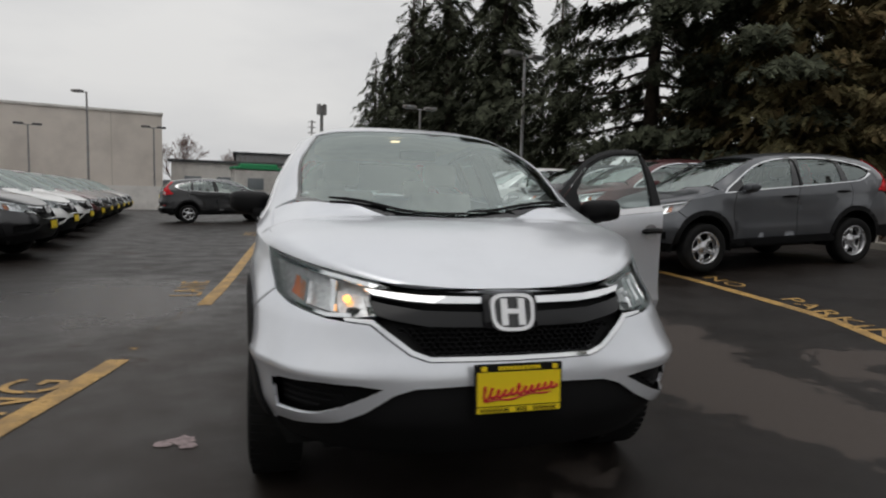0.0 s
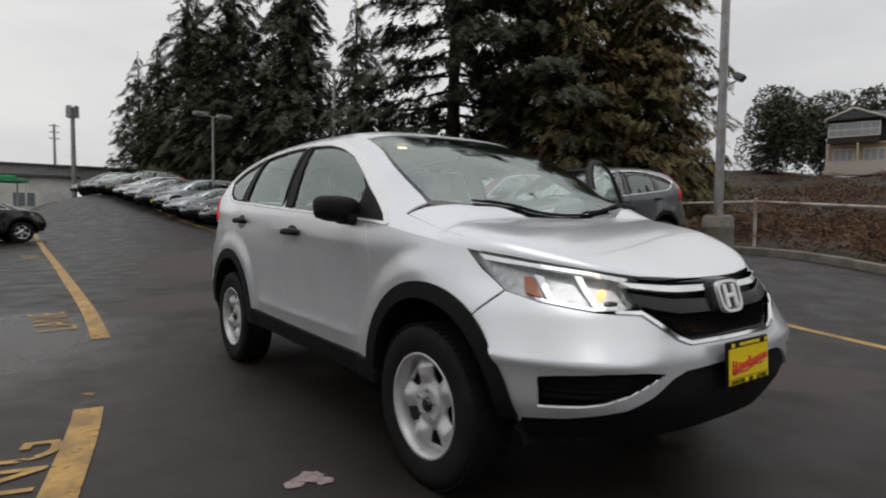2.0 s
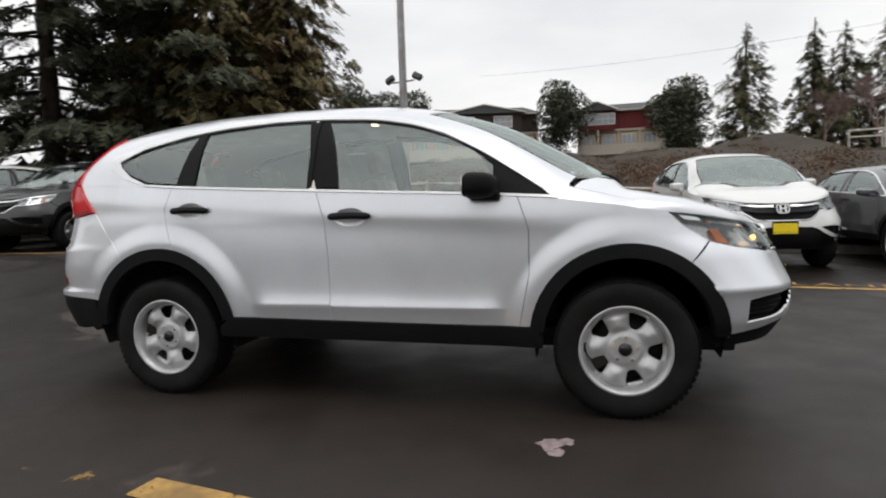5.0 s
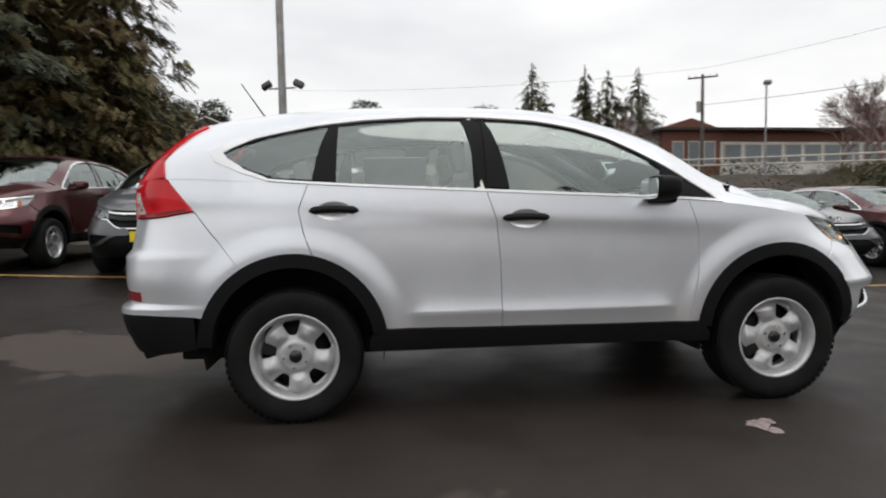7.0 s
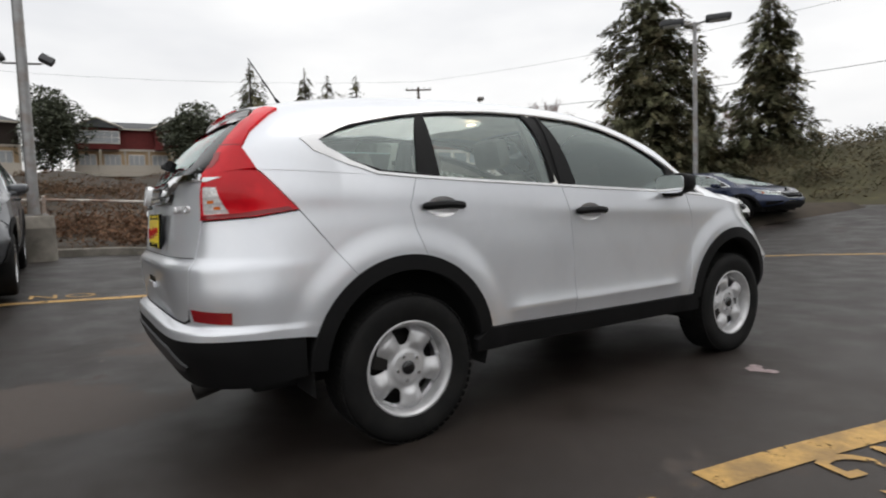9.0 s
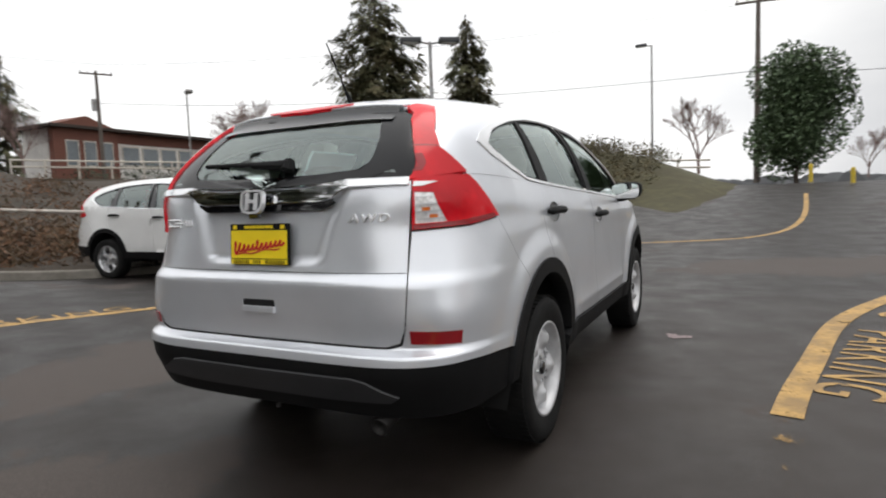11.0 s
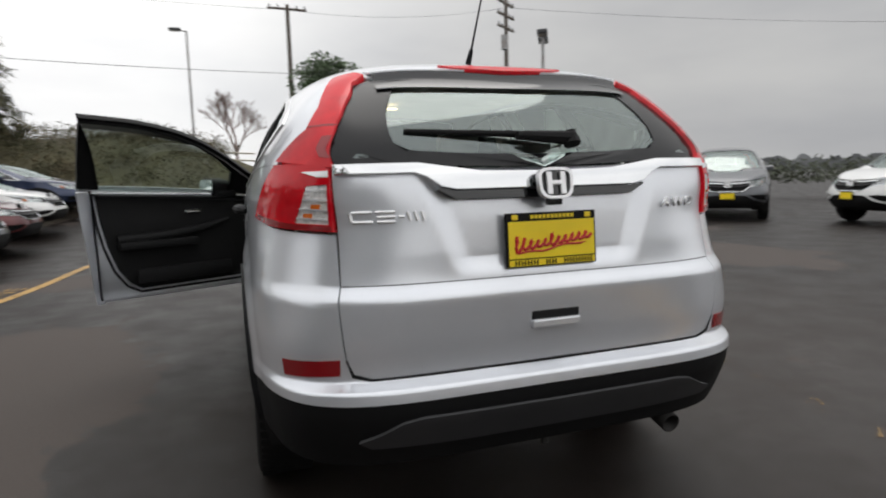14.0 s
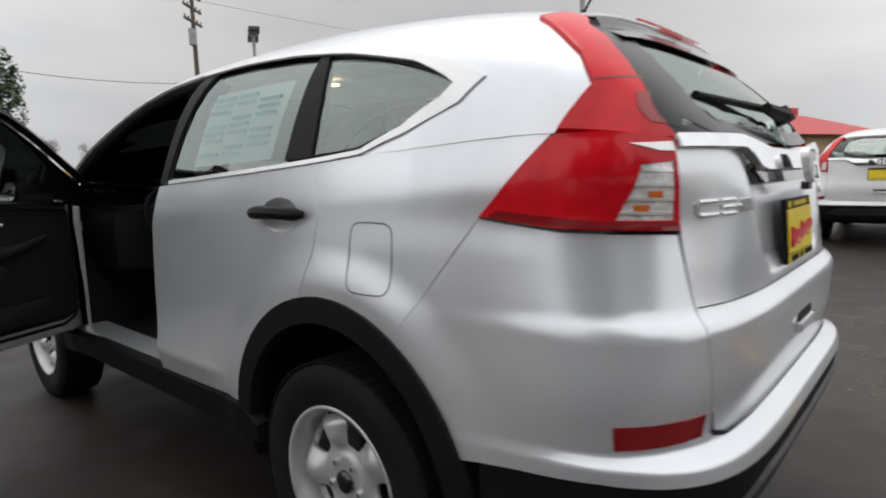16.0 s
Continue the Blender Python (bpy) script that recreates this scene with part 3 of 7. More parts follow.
def plate_parts(car, y, z, facing, tilt, hero):
    """A yellow dealer plate in a black frame; facing -1 looks ahead, 1 astern."""
    m = pose(0, y, z) @ pose(0, 0, 0, tilt, 0, 0)
    base = part("number_plate", box(-0.155, 0.155, -0.006, 0.006, -0.082, 0.082, 0.004), PLASTIC, car, "black frame round a yellow dealer plate")
    base.matrix_local = m
    d0, d1 = sorted((facing * 0.006, facing * 0.009))
    part("plate_face", box(-0.147, 0.147, d0, d1, -0.056, 0.056), YELLOW, base, "bright yellow plate")
    part("frame_band", box(-0.147, 0.147, d0, d1, -0.079, -0.060), YELLOW, base)
    if hero:
        e0, e1 = sorted((facing * 0.009, facing * 0.011))
        q = -facing
        ye = facing * 0.0095
        pts = []
        for i in range(97):
            t = i / 96
            big = math.exp(-((t - 0.06) / 0.06) ** 2) + 0.6 * math.exp(-((t - 0.50) / 0.035) ** 2) + 0.35 * math.exp(-((t - 0.24) / 0.03) ** 2)
            ph = 2 * math.pi * 11 * t
            pts.append((q * (-0.130 + 0.260 * t + 0.006 * math.cos(ph) + 0.006 * math.sin(ph)), ye, -0.022 + 0.030 * t + (0.011 + 0.020 * big) * math.sin(ph) + 0.012 * big))
        bm = sweep(pts, [0.0052] * len(pts), 6)
        under = [(q * (-0.120 + 0.235 * i / 12), ye, -0.043 + 0.030 * i / 12 + 0.004 * math.sin(i)) for i in range(13)]
        b2 = sweep(under, [0.001] + [0.0034] * 11 + [0.001], 6)
        tmp_mesh = bpy.data.meshes.new("script")
        b2.to_mesh(tmp_mesh)
        b2.free()
        bm.from_mesh(tmp_mesh)
        bpy.data.meshes.remove(tmp_mesh)
        tagged(part("red_script", bm, REDINK, base, "red flowing script drawn as plain loops"), kind="stuff")
        bm = bmesh.new()
        for i in range(13):
            if i in (5, 8):
                continue
            xa = -0.135 + i * 0.0208
            add_box(bm, xa, xa + 0.0035, e0, e1, -0.0775, -0.0615)
            add_box(bm, xa + 0.011, xa + 0.0145, e0, e1, -0.0775, -0.0615)
            add_box(bm, xa, xa + 0.0145, e0, e1, -0.0712, -0.068)
        tagged(part("frame_lettering", bm, PLASTIC, base), kind="stuff")
        bm = bmesh.new()
        for i in range(11):
            xa = -0.075 + i * 0.0138
            add_box(bm, xa, xa + 0.0095, e0 - 0.002, e1 - 0.001, 0.063, 0.075)
        for xa in (-0.135, 0.115):
            add_box(bm, xa, xa + 0.02, e0 - 0.002, e1 - 0.001, 0.061, 0.077, 0.003)
        tagged(part("frame_top_lettering", bm, YELLOW, base), kind="stuff")
    return base


def badge(parent, y, z, facing, tilt, size):
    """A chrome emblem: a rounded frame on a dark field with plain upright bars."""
    m = pose(0, y, z) @ pose(0, 0, 0, tilt, 0, 0)
    outer = [(math.copysign(abs(math.cos(a)) ** 0.55, math.cos(a)) * size * (1.0 + 0.10 * math.sin(a)), math.copysign(abs(math.sin(a)) ** 0.55, math.sin(a)) * size * 0.83)
             for a in np.linspace(0, 2 * math.pi, 40, endpoint=False)]
    inner = [(x * 0.84, q * 0.82) for x, q in outer]
    flat = lambda u, v: np.stack([np.asarray(u), np.full_like(np.asarray(u, float), 0.0), np.asarray(v)], -1)
    ob = link_mesh("badge", *patch(outer, flat, 0.02, holes=[inner], off=0.012, rim=0.02, flip=facing > 0)[:2], SATIN, parent, "chrome emblem frame")
    ob.matrix_local = m
    link_mesh("badge_field", *patch(inner, flat, 0.03, off=0.003, rim=0.01, flip=facing > 0)[:2], GLOSSB, ob)
    d0, d1 = sorted((facing * 0.003, facing * 0.014))
    for sx in (-1, 1):
        part("badge_bar", box(sx * size * 0.40 - size * 0.16, sx * size * 0.40 + size * 0.16, d0, d1, -size * 0.60, size * 0.60, 0.003), SATIN, ob)
    part("badge_bar", box(-size * 0.275, size * 0.275, d0, d1, -size * 0.10, size * 0.14, 0.003), SATIN, ob)
    return ob


def build_crossover(name, label, body, hero=False, warp=None, wheel_ry=1.31, group="", privacy=False, category="car"):
    """The whole car, standing at the origin with its nose towards -y."""
    car = thing(name, label, category, group)
    st = 0.028 if hero else 0.085
    fine = 0.018 if hero else 0.06
    side_glass = PRIVACY if privacy else GLASS

    def P(*a, **k):
        return patch(*a, warp=warp, **k)

    def put(nm, mesh, material, parent=None, lab=""):
        v, f, n = mesh
        return link_mesh(nm, v, f, material, parent or car, lab, n if hero else None)

    gap = 0.0022 if hero else 0.004
    cut = lambda poly: shrink(poly, gap)
    # lower body sides
    A_EDGE = [(-0.785, float(BELT(-0.785))), (-0.838, 0.95), (-0.838, 0.72), (-0.785, 0.455)]
    B_EDGE = [(0.31, float(BELT(0.31))), (0.262, 1.02), (0.245, 0.80), (0.24, 0.465)]
    C_EDGE = [(1.225, float(BELT(1.225))), (1.272, 1.09), (1.25, 0.98), (1.205, 0.858)]
    a_hit, f_hit, r_hit = math.degrees(math.asin((0.77 - AZ) / AR)), 180 - math.degrees(math.asin((0.77 - AZ) / AR)), math.degrees(math.acos((1.205 - AXR) / AR))
    fender = along(BELT, -0.785, -1.50, 12) + [(-1.577, 0.947), (-1.688, 0.873), (-1.60, 0.775)] + arc(AXF, AR, f_hit, 7, 26)[1:] + [(-0.80, 0.455)] + A_EDGE[::-1][:-1]
    fdoor = along(BELT, 0.31, -0.785, 14) + A_EDGE[1:] + [(-0.3, 0.458), (0.24, 0.465)] + B_EDGE[::-1][1:-1]
    rdoor = along(BELT, 1.225, 0.31, 12) + B_EDGE[1:] + [(0.845, 0.475)] + arc(AXR, AR, 172, r_hit, 16)[1:] + C_EDGE[::-1][1:-1]
    quarter = along(BELT, 1.931, 1.225, 9) + C_EDGE[1:] + arc(AXR, AR, r_hit, 58, 8)[1:] + [(1.60, 0.85), (1.785, 1.090)]
    strip = [(float(y), 0.0) for y in np.linspace(-0.785, -1.53, 14)] + [(float(y), 0.13) for y in np.linspace(-1.53, -1.02, 10)] + gz((-1.0, 1.135), (-0.93, 1.155), (-0.80, 1.12))[:1] + [(-0.97, 0.02)]
    for sg in (1, -1):
        mir = (lambda q: q) if sg > 0 else mirrored
        lab = "silver painted " if hero else ""
        put("front_fender", mir(P(cut(fender), S, 0.018 if hero else st)), body, None)
        put("fender_crest", mir(P([(float(y), -0.004) for y in np.linspace(-0.93, -1.56, 10)] + [(float(y), 0.128) for y in np.linspace(-1.45, -1.055, 9)] + gx((-1.0, 0.80)), G, fine, rim=0.01)), body)
        cups = {}
        for yh, zh in ((0.11, 1.032), (1.095, 1.086)):
            cups[yh] = [(yh + 0.090 * math.cos(a), zh - 0.004 + 0.050 * math.sin(a)) for a in np.linspace(0, 2 * math.pi, 28, endpoint=False)]
        rd = put("rear_door", mir(P(cut(rdoor), S, 0.016 if hero else st, holes=[cups[1.095]] if hero else ())), body)
        put("quarter_panel", mir(P(cut(quarter), S, 0.018 if hero else st)), body)
        fd = put("front_door", mir(P(cut(fdoor), S, 0.016 if hero else st, holes=[cups[0.11]] if hero else ())), body, None, "open front door of silver metal" if hero and sg > 0 else "")
        # window frames, glass and bright trim
        frame_f = gz(*[p for p in DLO_TOP if p[0] < 0.33][::-1]) + [(float(y), 0.0) for y in np.linspace(-0.985, 0.315, 10)]
        frame_r = gz((0.335, 1.60), (0.63, 1.602), (0.93, 1.585), (1.22, 1.548), (1.50, 1.485), (1.66, 1.435), (1.735, 1.395), (1.69, 1.34), (1.55, 1.278), (1.42, 1.24)) + \
            [(float(y), 0.0) for y in np.linspace(1.24, 0.33, 8)]
        holes_r = [gz(*GLASS_R), gz(*GLASS_Q)]
        ff = put("window_frame", mir(P(shrink(frame_f, 0.012), G, fine, holes=[gz(*GLASS_F)], off=-0.003, rim=0.03)), GLOSSB if not hero else PLASTIC, fd)
        put("window_frame", mir(P(shrink(frame_r, 0.012), G, fine, holes=holes_r, off=-0.003, rim=0.03)), GLOSSB if not hero else PLASTIC)
        gf = put("window_glass", mir(P(gz(*GLASS_F), G, 0.09, off=-0.012, rim=0)), DOORGLASS if hero and sg > 0 else GLASS, fd, "clear tinted door glass")
        put("window_glass", mir(P(gz(*GLASS_R), G, 0.09, off=-0.012, rim=0)), side_glass, rd, "clear tinted door glass")
        put("quarter_glass", mir(P(gz(*GLASS_Q), G, 0.09, off=-0.010, rim=0)), side_glass)
        put("pillar_trim", mir(P(gz((0.295, 1.592), (0.375, 1.592), (0.375, 1.185), (0.285, 1.18)), G, 0.06, off=-0.010, rim=0)), PLASTIC, None, "black centre pillar trim")
        sill = [float(y) for y in np.linspace(1.42, -0.98, 22)]
        dlo = gz(*DLO_TOP) + [(y, 0.0) for y in sill]
        inner_z = shrink(DLO_TOP + [(y, float(BELT(y))) for y in sill], 0.020 if hero else 0.016)
        inner_z = [(y - 0.05 * float(sstep(1.50, 1.68, y)), z) for y, z in inner_z[:len(DLO_TOP)]] + [(y, float(BELT(y)) + 0.012) for y, _ in inner_z[len(DLO_TOP):]]
        inn = gz(*inner_z)
        if hero and sg > 0:
            k = len(DLO_TOP) + sum(1 for y in sill if y > 0.32)
            put("window_trim", P(dlo[7:k] + inn[7:k][::-1], G, 0.03, off=0.006, rim=0.008), SATIN, None, "bright window surround")
            belt = [(float(y), 0.0) for y in np.linspace(0.30, -0.95, 10)]
            put("belt_trim", P(belt + [(y, 0.018) for y, _ in belt[::-1]], G, 0.05, off=0.004, rim=0.006), SATIN, fd, "bright belt strip on the door")
        else:
            put("window_trim", mir(P(dlo, G, 0.03 if hero else 0.12, holes=[inn], off=0.006, rim=0.012)), SATIN if hero else CHROME, None, "bright window surround")
        # door handles in their cups
        for par, yh, zh in ((fd, 0.11, 1.032), (rd, 1.095, 1.086)):
            bm = bmesh.new()
            xx = float(S(yh, zh)[0])
            k = 12 if hero else 4
            prev = None
            pts = [(xx + 0.030 * math.sin(math.pi * i / k) ** 0.7 + 0.006, yh - 0.118 + 0.236 * i / k, zh + 0.006 * math.sin(math.pi * i / k)) for i in range(k + 1)]
            bm.free()
            bm = sweep(pts, [0.012] + [0.024] * (k - 1) + [0.012], 8, 0.8)
            bmesh.ops.transform(bm, matrix=Matrix.Diagonal((sg, 1, 1, 1)), verts=bm.verts)
            if warp is not None:
                for v in bm.verts:
                    v.co = Vector(warp(np.array([v.co]))[0])
            part("door_handle", bm, PLASTIC, par, "black plastic door handle", True)
            if hero:
                def cupped(u, w, yh=yh, zh=zh):
                    p = S(u, w)
                    k = np.clip(1 - ((p[..., 1] - yh) / 0.090) ** 2 - ((p[..., 2] - zh + 0.004) / 0.050) ** 2, 0, 1)
                    return p - np.stack([0.024 * k ** 0.7, 0 * k, 0 * k], -1)
                put("handle_cup", mir(P(cups[yh], cupped, 0.012, rim=0.0)), DARKCUP, par)
        # mirror housing
        bm = bmesh.new()
        bmesh.ops.create_uvsphere(bm, u_segments=24 if hero else 10, v_segments=16 if hero else 8, radius=1)
        for v in bm.verts:
            c = v.co
            e = lambda q, p: math.copysign(abs(q) ** p, q)
            yy = e(c.y, 0.7) * 0.075
            v.co = Vector((0.940 + e(c.x, 0.62) * 0.112, -0.57 + (yy * 1.7 if yy < 0 else yy * 0.45), 1.172 + 0.012 * c.x + e(c.z, 0.62) * 0.066 * (1 - 0.10 * c.x)))
        add_box(bm, 0.80, 0.93, -0.70, -0.55, 1.095, 1.150, 0.02)
        bmesh.ops.transform(bm, matrix=Matrix.Diagonal((sg, 1, 1, 1)), verts=bm.verts)
        if warp is not None:
            for v in bm.verts:
                v.co = Vector(warp(np.array([v.co]))[0])
        mr = part("side_mirror", bm, PLASTIC if hero else body, fd, "black door mirror" if hero else "", True)
        if hero:
            mg = [(0.940 + math.copysign(abs(math.cos(a)) ** 0.5, math.cos(a)) * 0.097, 1.172 + math.copysign(abs(math.sin(a)) ** 0.5, math.sin(a)) * 0.054) for a in np.linspace(0, 2 * math.pi, 28, endpoint=False)]
            put("mirror_glass", mir(P(mg, lambda u, v: np.stack([np.asarray(u, float), np.full_like(np.asarray(u, float), -0.534), np.asarray(v, float)], -1), 0.05, flip=True, rim=0.004)), MIRRORG, mr.parent)
        # arch cladding, sill
        for ay, a0, a1 in ((AXF, 4, 178), (AXR, 2, 172)):
            ring = arc(ay, AR + 0.004, a0, a1, 30 if hero else 12) + arc(ay, AR - 0.066, a1, a0, 30 if hero else 12)
            put("arch_cladding", mir(P(ring, S, 0.05, off=0.010, rim=0.07)), PLASTIC, None, "black plastic wheel arch trim")
        sill = [(-0.86, 0.452), (0.24, 0.462), (0.86, 0.472), (0.93, 0.42), (0.93, 0.365), (-0.90, 0.35), (-0.90, 0.40)]
        put("sill_cladding", mir(P(sill, S, 0.08, off=0.012, rim=0.05)), PLASTIC, None, "black plastic sill trim")
        # wheel wells
        for ay in (AXF, AXR):
            vs, fs = [], []
            n = 14
            for i in range(n + 1):
                a = math.pi * (i / n) * 1.16 - 0.25
                for xq in (0.90, 0.55):
                    vs.append((sg * min(xq, float(side_x(np.array(ay + 0.46 * math.cos(a)), np.array(max(0.3, AZ + 0.46 * math.sin(a))))) + 0.015) if xq > 0.7 else sg * xq, ay + 0.46 * math.cos(a), AZ + 0.46 * math.sin(a)))
            fs = [(2 * i, 2 * i + 1, 2 * i + 3, 2 * i + 2) for i in range(n)]
            k = len(vs)
            vs.append((sg * 0.55, ay, AZ))
            fs += [(2 * i + 1, k, 2 * i + 3) for i in range(n)]
            vv = np.array(vs)
            link_mesh("wheel_well", vv if warp is None else warp(vv), fs, LINER, car)
    def band_between(o, i):
        """A strip between two outlines that both start and end on the car's centre line."""
        o, i = list(o), list(i)
        for w in (o, i):
            w[0], w[-1] = (w[0][0], 1.0), (w[-1][0], 1.0)
        return o + i[::-1]

    def dished(a, z):
        """The tailgate skin, pressed in round the number plate."""
        p = R(a, z)
        w = 0.285 + (p[..., 2] - 0.94) * 0.36
        k = sstep(w + 0.045, w - 0.045, np.abs(p[..., 0])) * sstep(0.915, 0.972, p[..., 2])
        return p - np.stack([0 * k, 0.022 * k, 0 * k], -1)

    def full(half):
        """The outline of a whole panel from its half, which starts and ends on the centre line."""
        return half[1:-1] + [(-a, z) for a, z in half[1:-1][::-1]]

    # upper body, roof, pillars
    WS = [(-1.365, 1.0)] + gx((-1.33, 0.35), (-1.22, 0.60), (-1.07, 0.715), (-0.86, 0.70), (-0.55, 0.645), (-0.26, 0.585)) + gx((-0.325, 0.40), (-0.355, 0.2)) + [(-0.365, 1.0)]
    RG = [(2.187, 1.0)] + gx((2.165, 0.30)) + [(2.118, 0.005)] + gz((2.078, 1.29), (2.043, 1.345), (1.998, 1.40), (1.923, 1.475), (1.878, 1.508)) + gx((1.865, 0.45), (1.885, 0.25)) + [(1.895, 1.0)]
    TL_UP = gz((1.936, 1.262), (1.952, 1.31), (1.968, 1.355), (1.918, 1.427), (1.845, 1.49), (1.768, 1.541)) + gx((1.80, 0.51), (1.842, 0.487)) + \
        gz((1.875, 1.508), (1.92, 1.475), (1.995, 1.40), (2.04, 1.345), (2.075, 1.29)) + [(2.115, 0.0), (2.03, 0.0)]
    upper = [(-0.365, 1.0)] + WS[::-1][1:-3] + gx((-1.045, 0.77)) + gz((-1.02, 1.105)) + [(q[0], q[1]) for q in gz(*DLO_TOP)] + [(1.42, 0.0)] + \
        [(float(y), -0.004) for y in (1.55, 1.7, 1.85, 1.932)] + gz((1.950, 1.31), (1.964, 1.355), (1.914, 1.427), (1.841, 1.49), (1.764, 1.541)) + gx((1.797, 0.507), (1.845, 0.482), (1.865, 0.25)) + [(1.875, 1.0)]
    put("upper_body", both(P(upper, G, st, rim=0.012)), body, None, "roof and pillars of painted metal")
    put("windscreen", both(P(WS, G, 0.05 if hero else 0.12, off=-0.006, rim=0.0)), SHIELD, None, "clear windscreen")
    put("windscreen_seal", both(P(band_between(shrink(WS, -0.012), shrink(WS, 0.028)), G, 0.06, off=-0.004, rim=0.0)), GLOSSB)
    rgl = put("rear_glass", both(P(RG, G, 0.05 if hero else 0.12, off=-0.006, rim=0.0)), REARSHIELD, None, "rear window glass")
    band = [(2.148, 1.0)] + gx((2.142, 0.25), (2.128, 0.43), (2.105, 0.463), (2.068, 0.467), (2.004, 0.451), (1.926, 0.41), (1.915, 0.30)) + [(1.918, 1.0)]
    put("glass_border", both(P(band_between(shrink(RG, -0.004), band), G, 0.04 if hero else 0.1, off=-0.003, rim=0.0)), GRILLEB, None, "black border of the rear window")
    hood = [(-2.052, 1.0)] + gx((-2.035, 0.20), (-1.99, 0.42)) + [(float(y), 0.003) for y in np.linspace(-1.95, -1.555, 9)] + [(float(y), 0.135) for y in np.linspace(-1.445, -1.06, 9)] + gx((-1.10, 0.74), (-1.24, 0.55), (-1.33, 0.30)) + [(-1.355, 1.0)]
    hd = put("bonnet", both(P(shrink([(a, min(b, 1.0)) for a, b in hood], 0.0), G, st, rim=0.02)), body, None, "painted bonnet")
    cowl = [(-1.352, 1.0)] + gx((-1.325, 0.30), (-1.235, 0.55), (-1.09, 0.745), (-1.04, 0.75), (-1.10, 0.70), (-1.2, 0.56), (-1.29, 0.30)) + [(-1.31, 1.0)]
    put("cowl", both(P(cowl, G, 0.05, off=-0.02, rim=0.02)), PLASTIC, None, "black plastic cowl under the windscreen")
    # rear: lamps, tailgate, bumper
    TL_LOW = rp(("x", 0.648, 1.058), ("x", 0.72, 1.062), ("x", 0.80, 1.069), ("y", 1.79, 1.093), ("y", 1.85, 1.16), ("y", 1.905, 1.225), ("y", 1.935, 1.255), ("y", 2.0, 1.256), ("y", 2.09, 1.245), ("x", 0.648, 1.235))
    CL_LOW = rp(("x", 0.658, 1.080), ("x", 0.745, 1.084), ("x", 0.725, 1.145), ("x", 0.712, 1.190), ("x", 0.658, 1.194))
    for sg in (1, -1):
        mir = (lambda q: q) if sg > 0 else mirrored
        lampo = put("tail_lamp", mir(P(TL_LOW, R, fine, off=0.012, rim=0.04, flip=True, holes=[CL_LOW])), REDLENS, None, "red wrap-around tail lamp")
        put("clear_lens", mir(P(CL_LOW, R, 0.03, off=0.008, rim=0.01, flip=True)), CLEARTAIL, lampo, "clear reversing light")
        put("upper_lens", mir(P(TL_UP, G, fine, off=0.010, rim=0.04)), REDLENS, lampo, "tall red pillar lens")
        if hero:
            for k in range(4):
                z0 = 1.092 + k * 0.027
                put("lens_rib", mir(P(rp(("x", 0.662, z0), ("x", 0.740 - 0.009 * k, z0 + 0.004), ("x", 0.740 - 0.009 * k, z0 + 0.010), ("x", 0.662, z0 + 0.006)), R, 0.04, off=0.0115, rim=0.006, flip=True)), SATIN, lampo)
            for x0, z0 in ((0.700, 1.100), (0.680, 1.126)):
                put("amber_cell", mir(P(rp(("x", x0, z0), ("x", x0 + 0.022, z0), ("x", x0 + 0.022, z0 + 0.013), ("x", x0, z0 + 0.013)), R, 0.03, off=0.0105, rim=0.003, flip=True)), AMBER, lampo)
            put("lens_joint", mir(P(gz((1.966, 1.358), (1.99, 1.360), (2.030, 1.360), (2.030, 1.364), (1.99, 1.364), (1.963, 1.362)), G, 0.03, off=0.0115, rim=0.0)), DARKRED, lampo)
            put("inner_lens_band", mir(P(gz((2.052, 1.330), (2.072, 1.29), (2.095, 1.265), (2.075, 1.268), (2.050, 1.295), (2.035, 1.330)), G, 0.03, off=0.0118, rim=0.0)), DARKRED, lampo)
            put("lens_spear", mir(P(rp(("x", 0.653, 1.212), ("x", 0.68, 1.213), ("x", 0.72, 1.228), ("x", 0.653, 1.229)), R, 0.03, off=0.0145, rim=0.004, flip=True)), SATIN, lampo, "clear strip in the lamp")
            put("dark_lens", mir(P(rp(("x", 0.653, 1.060), ("x", 0.79, 1.070), ("y", 1.81, 1.092), ("y", 1.83, 1.106), ("x", 0.77, 1.084), ("x", 0.653, 1.076)), R, 0.04, off=0.0135, rim=0.004, flip=True)), DARKRED, lampo)
        put("rear_reflector", mir(P(rp(("x", 0.660, 0.652), ("x", 0.805, 0.642), ("x", 0.81, 0.690), ("x", 0.660, 0.700)), R, 0.04, off=0.004, rim=0.02, flip=True)), DARKRED, None, "red bumper reflector")
    hatch = rp(("x", 0.0, 0.634), ("x", 0.575, 0.637), ("x", 0.624, 0.652), ("x", 0.641, 0.70), ("x", 0.644, 0.90), ("x", 0.644, 1.236))[1:]
    hatch = [(0.0, 0.634)] + hatch + rp(("x", 0.40, 1.238), ("x", 0.2, 1.232)) + [(0.0, 1.23)]
    dip = [(0.0, 0.935)] + rp(("x", 0.27, 0.94), ("x", 0.30, 0.97), ("x", 0.345, 1.10), ("x", 0.375, 1.20), ("x", 0.38, 1.215)) + [(0.0, 1.19)]
    hat = put("tailgate", P(full(hatch), dished, 0.0105 if hero else st, rim=0.012, flip=True), body, None, "painted tailgate")
    brow = [(0.0, 1.168)] + rp(("x", 0.30, 1.169), ("x", 0.345, 1.178), ("x", 0.385, 1.205), ("x", 0.42, 1.217), ("x", 0.638, 1.218), ("x", 0.638, 1.243), ("x", 0.41, 1.243), ("x", 0.33, 1.232), ("x", 0.22, 1.217)) + [(0.0, 1.214)]
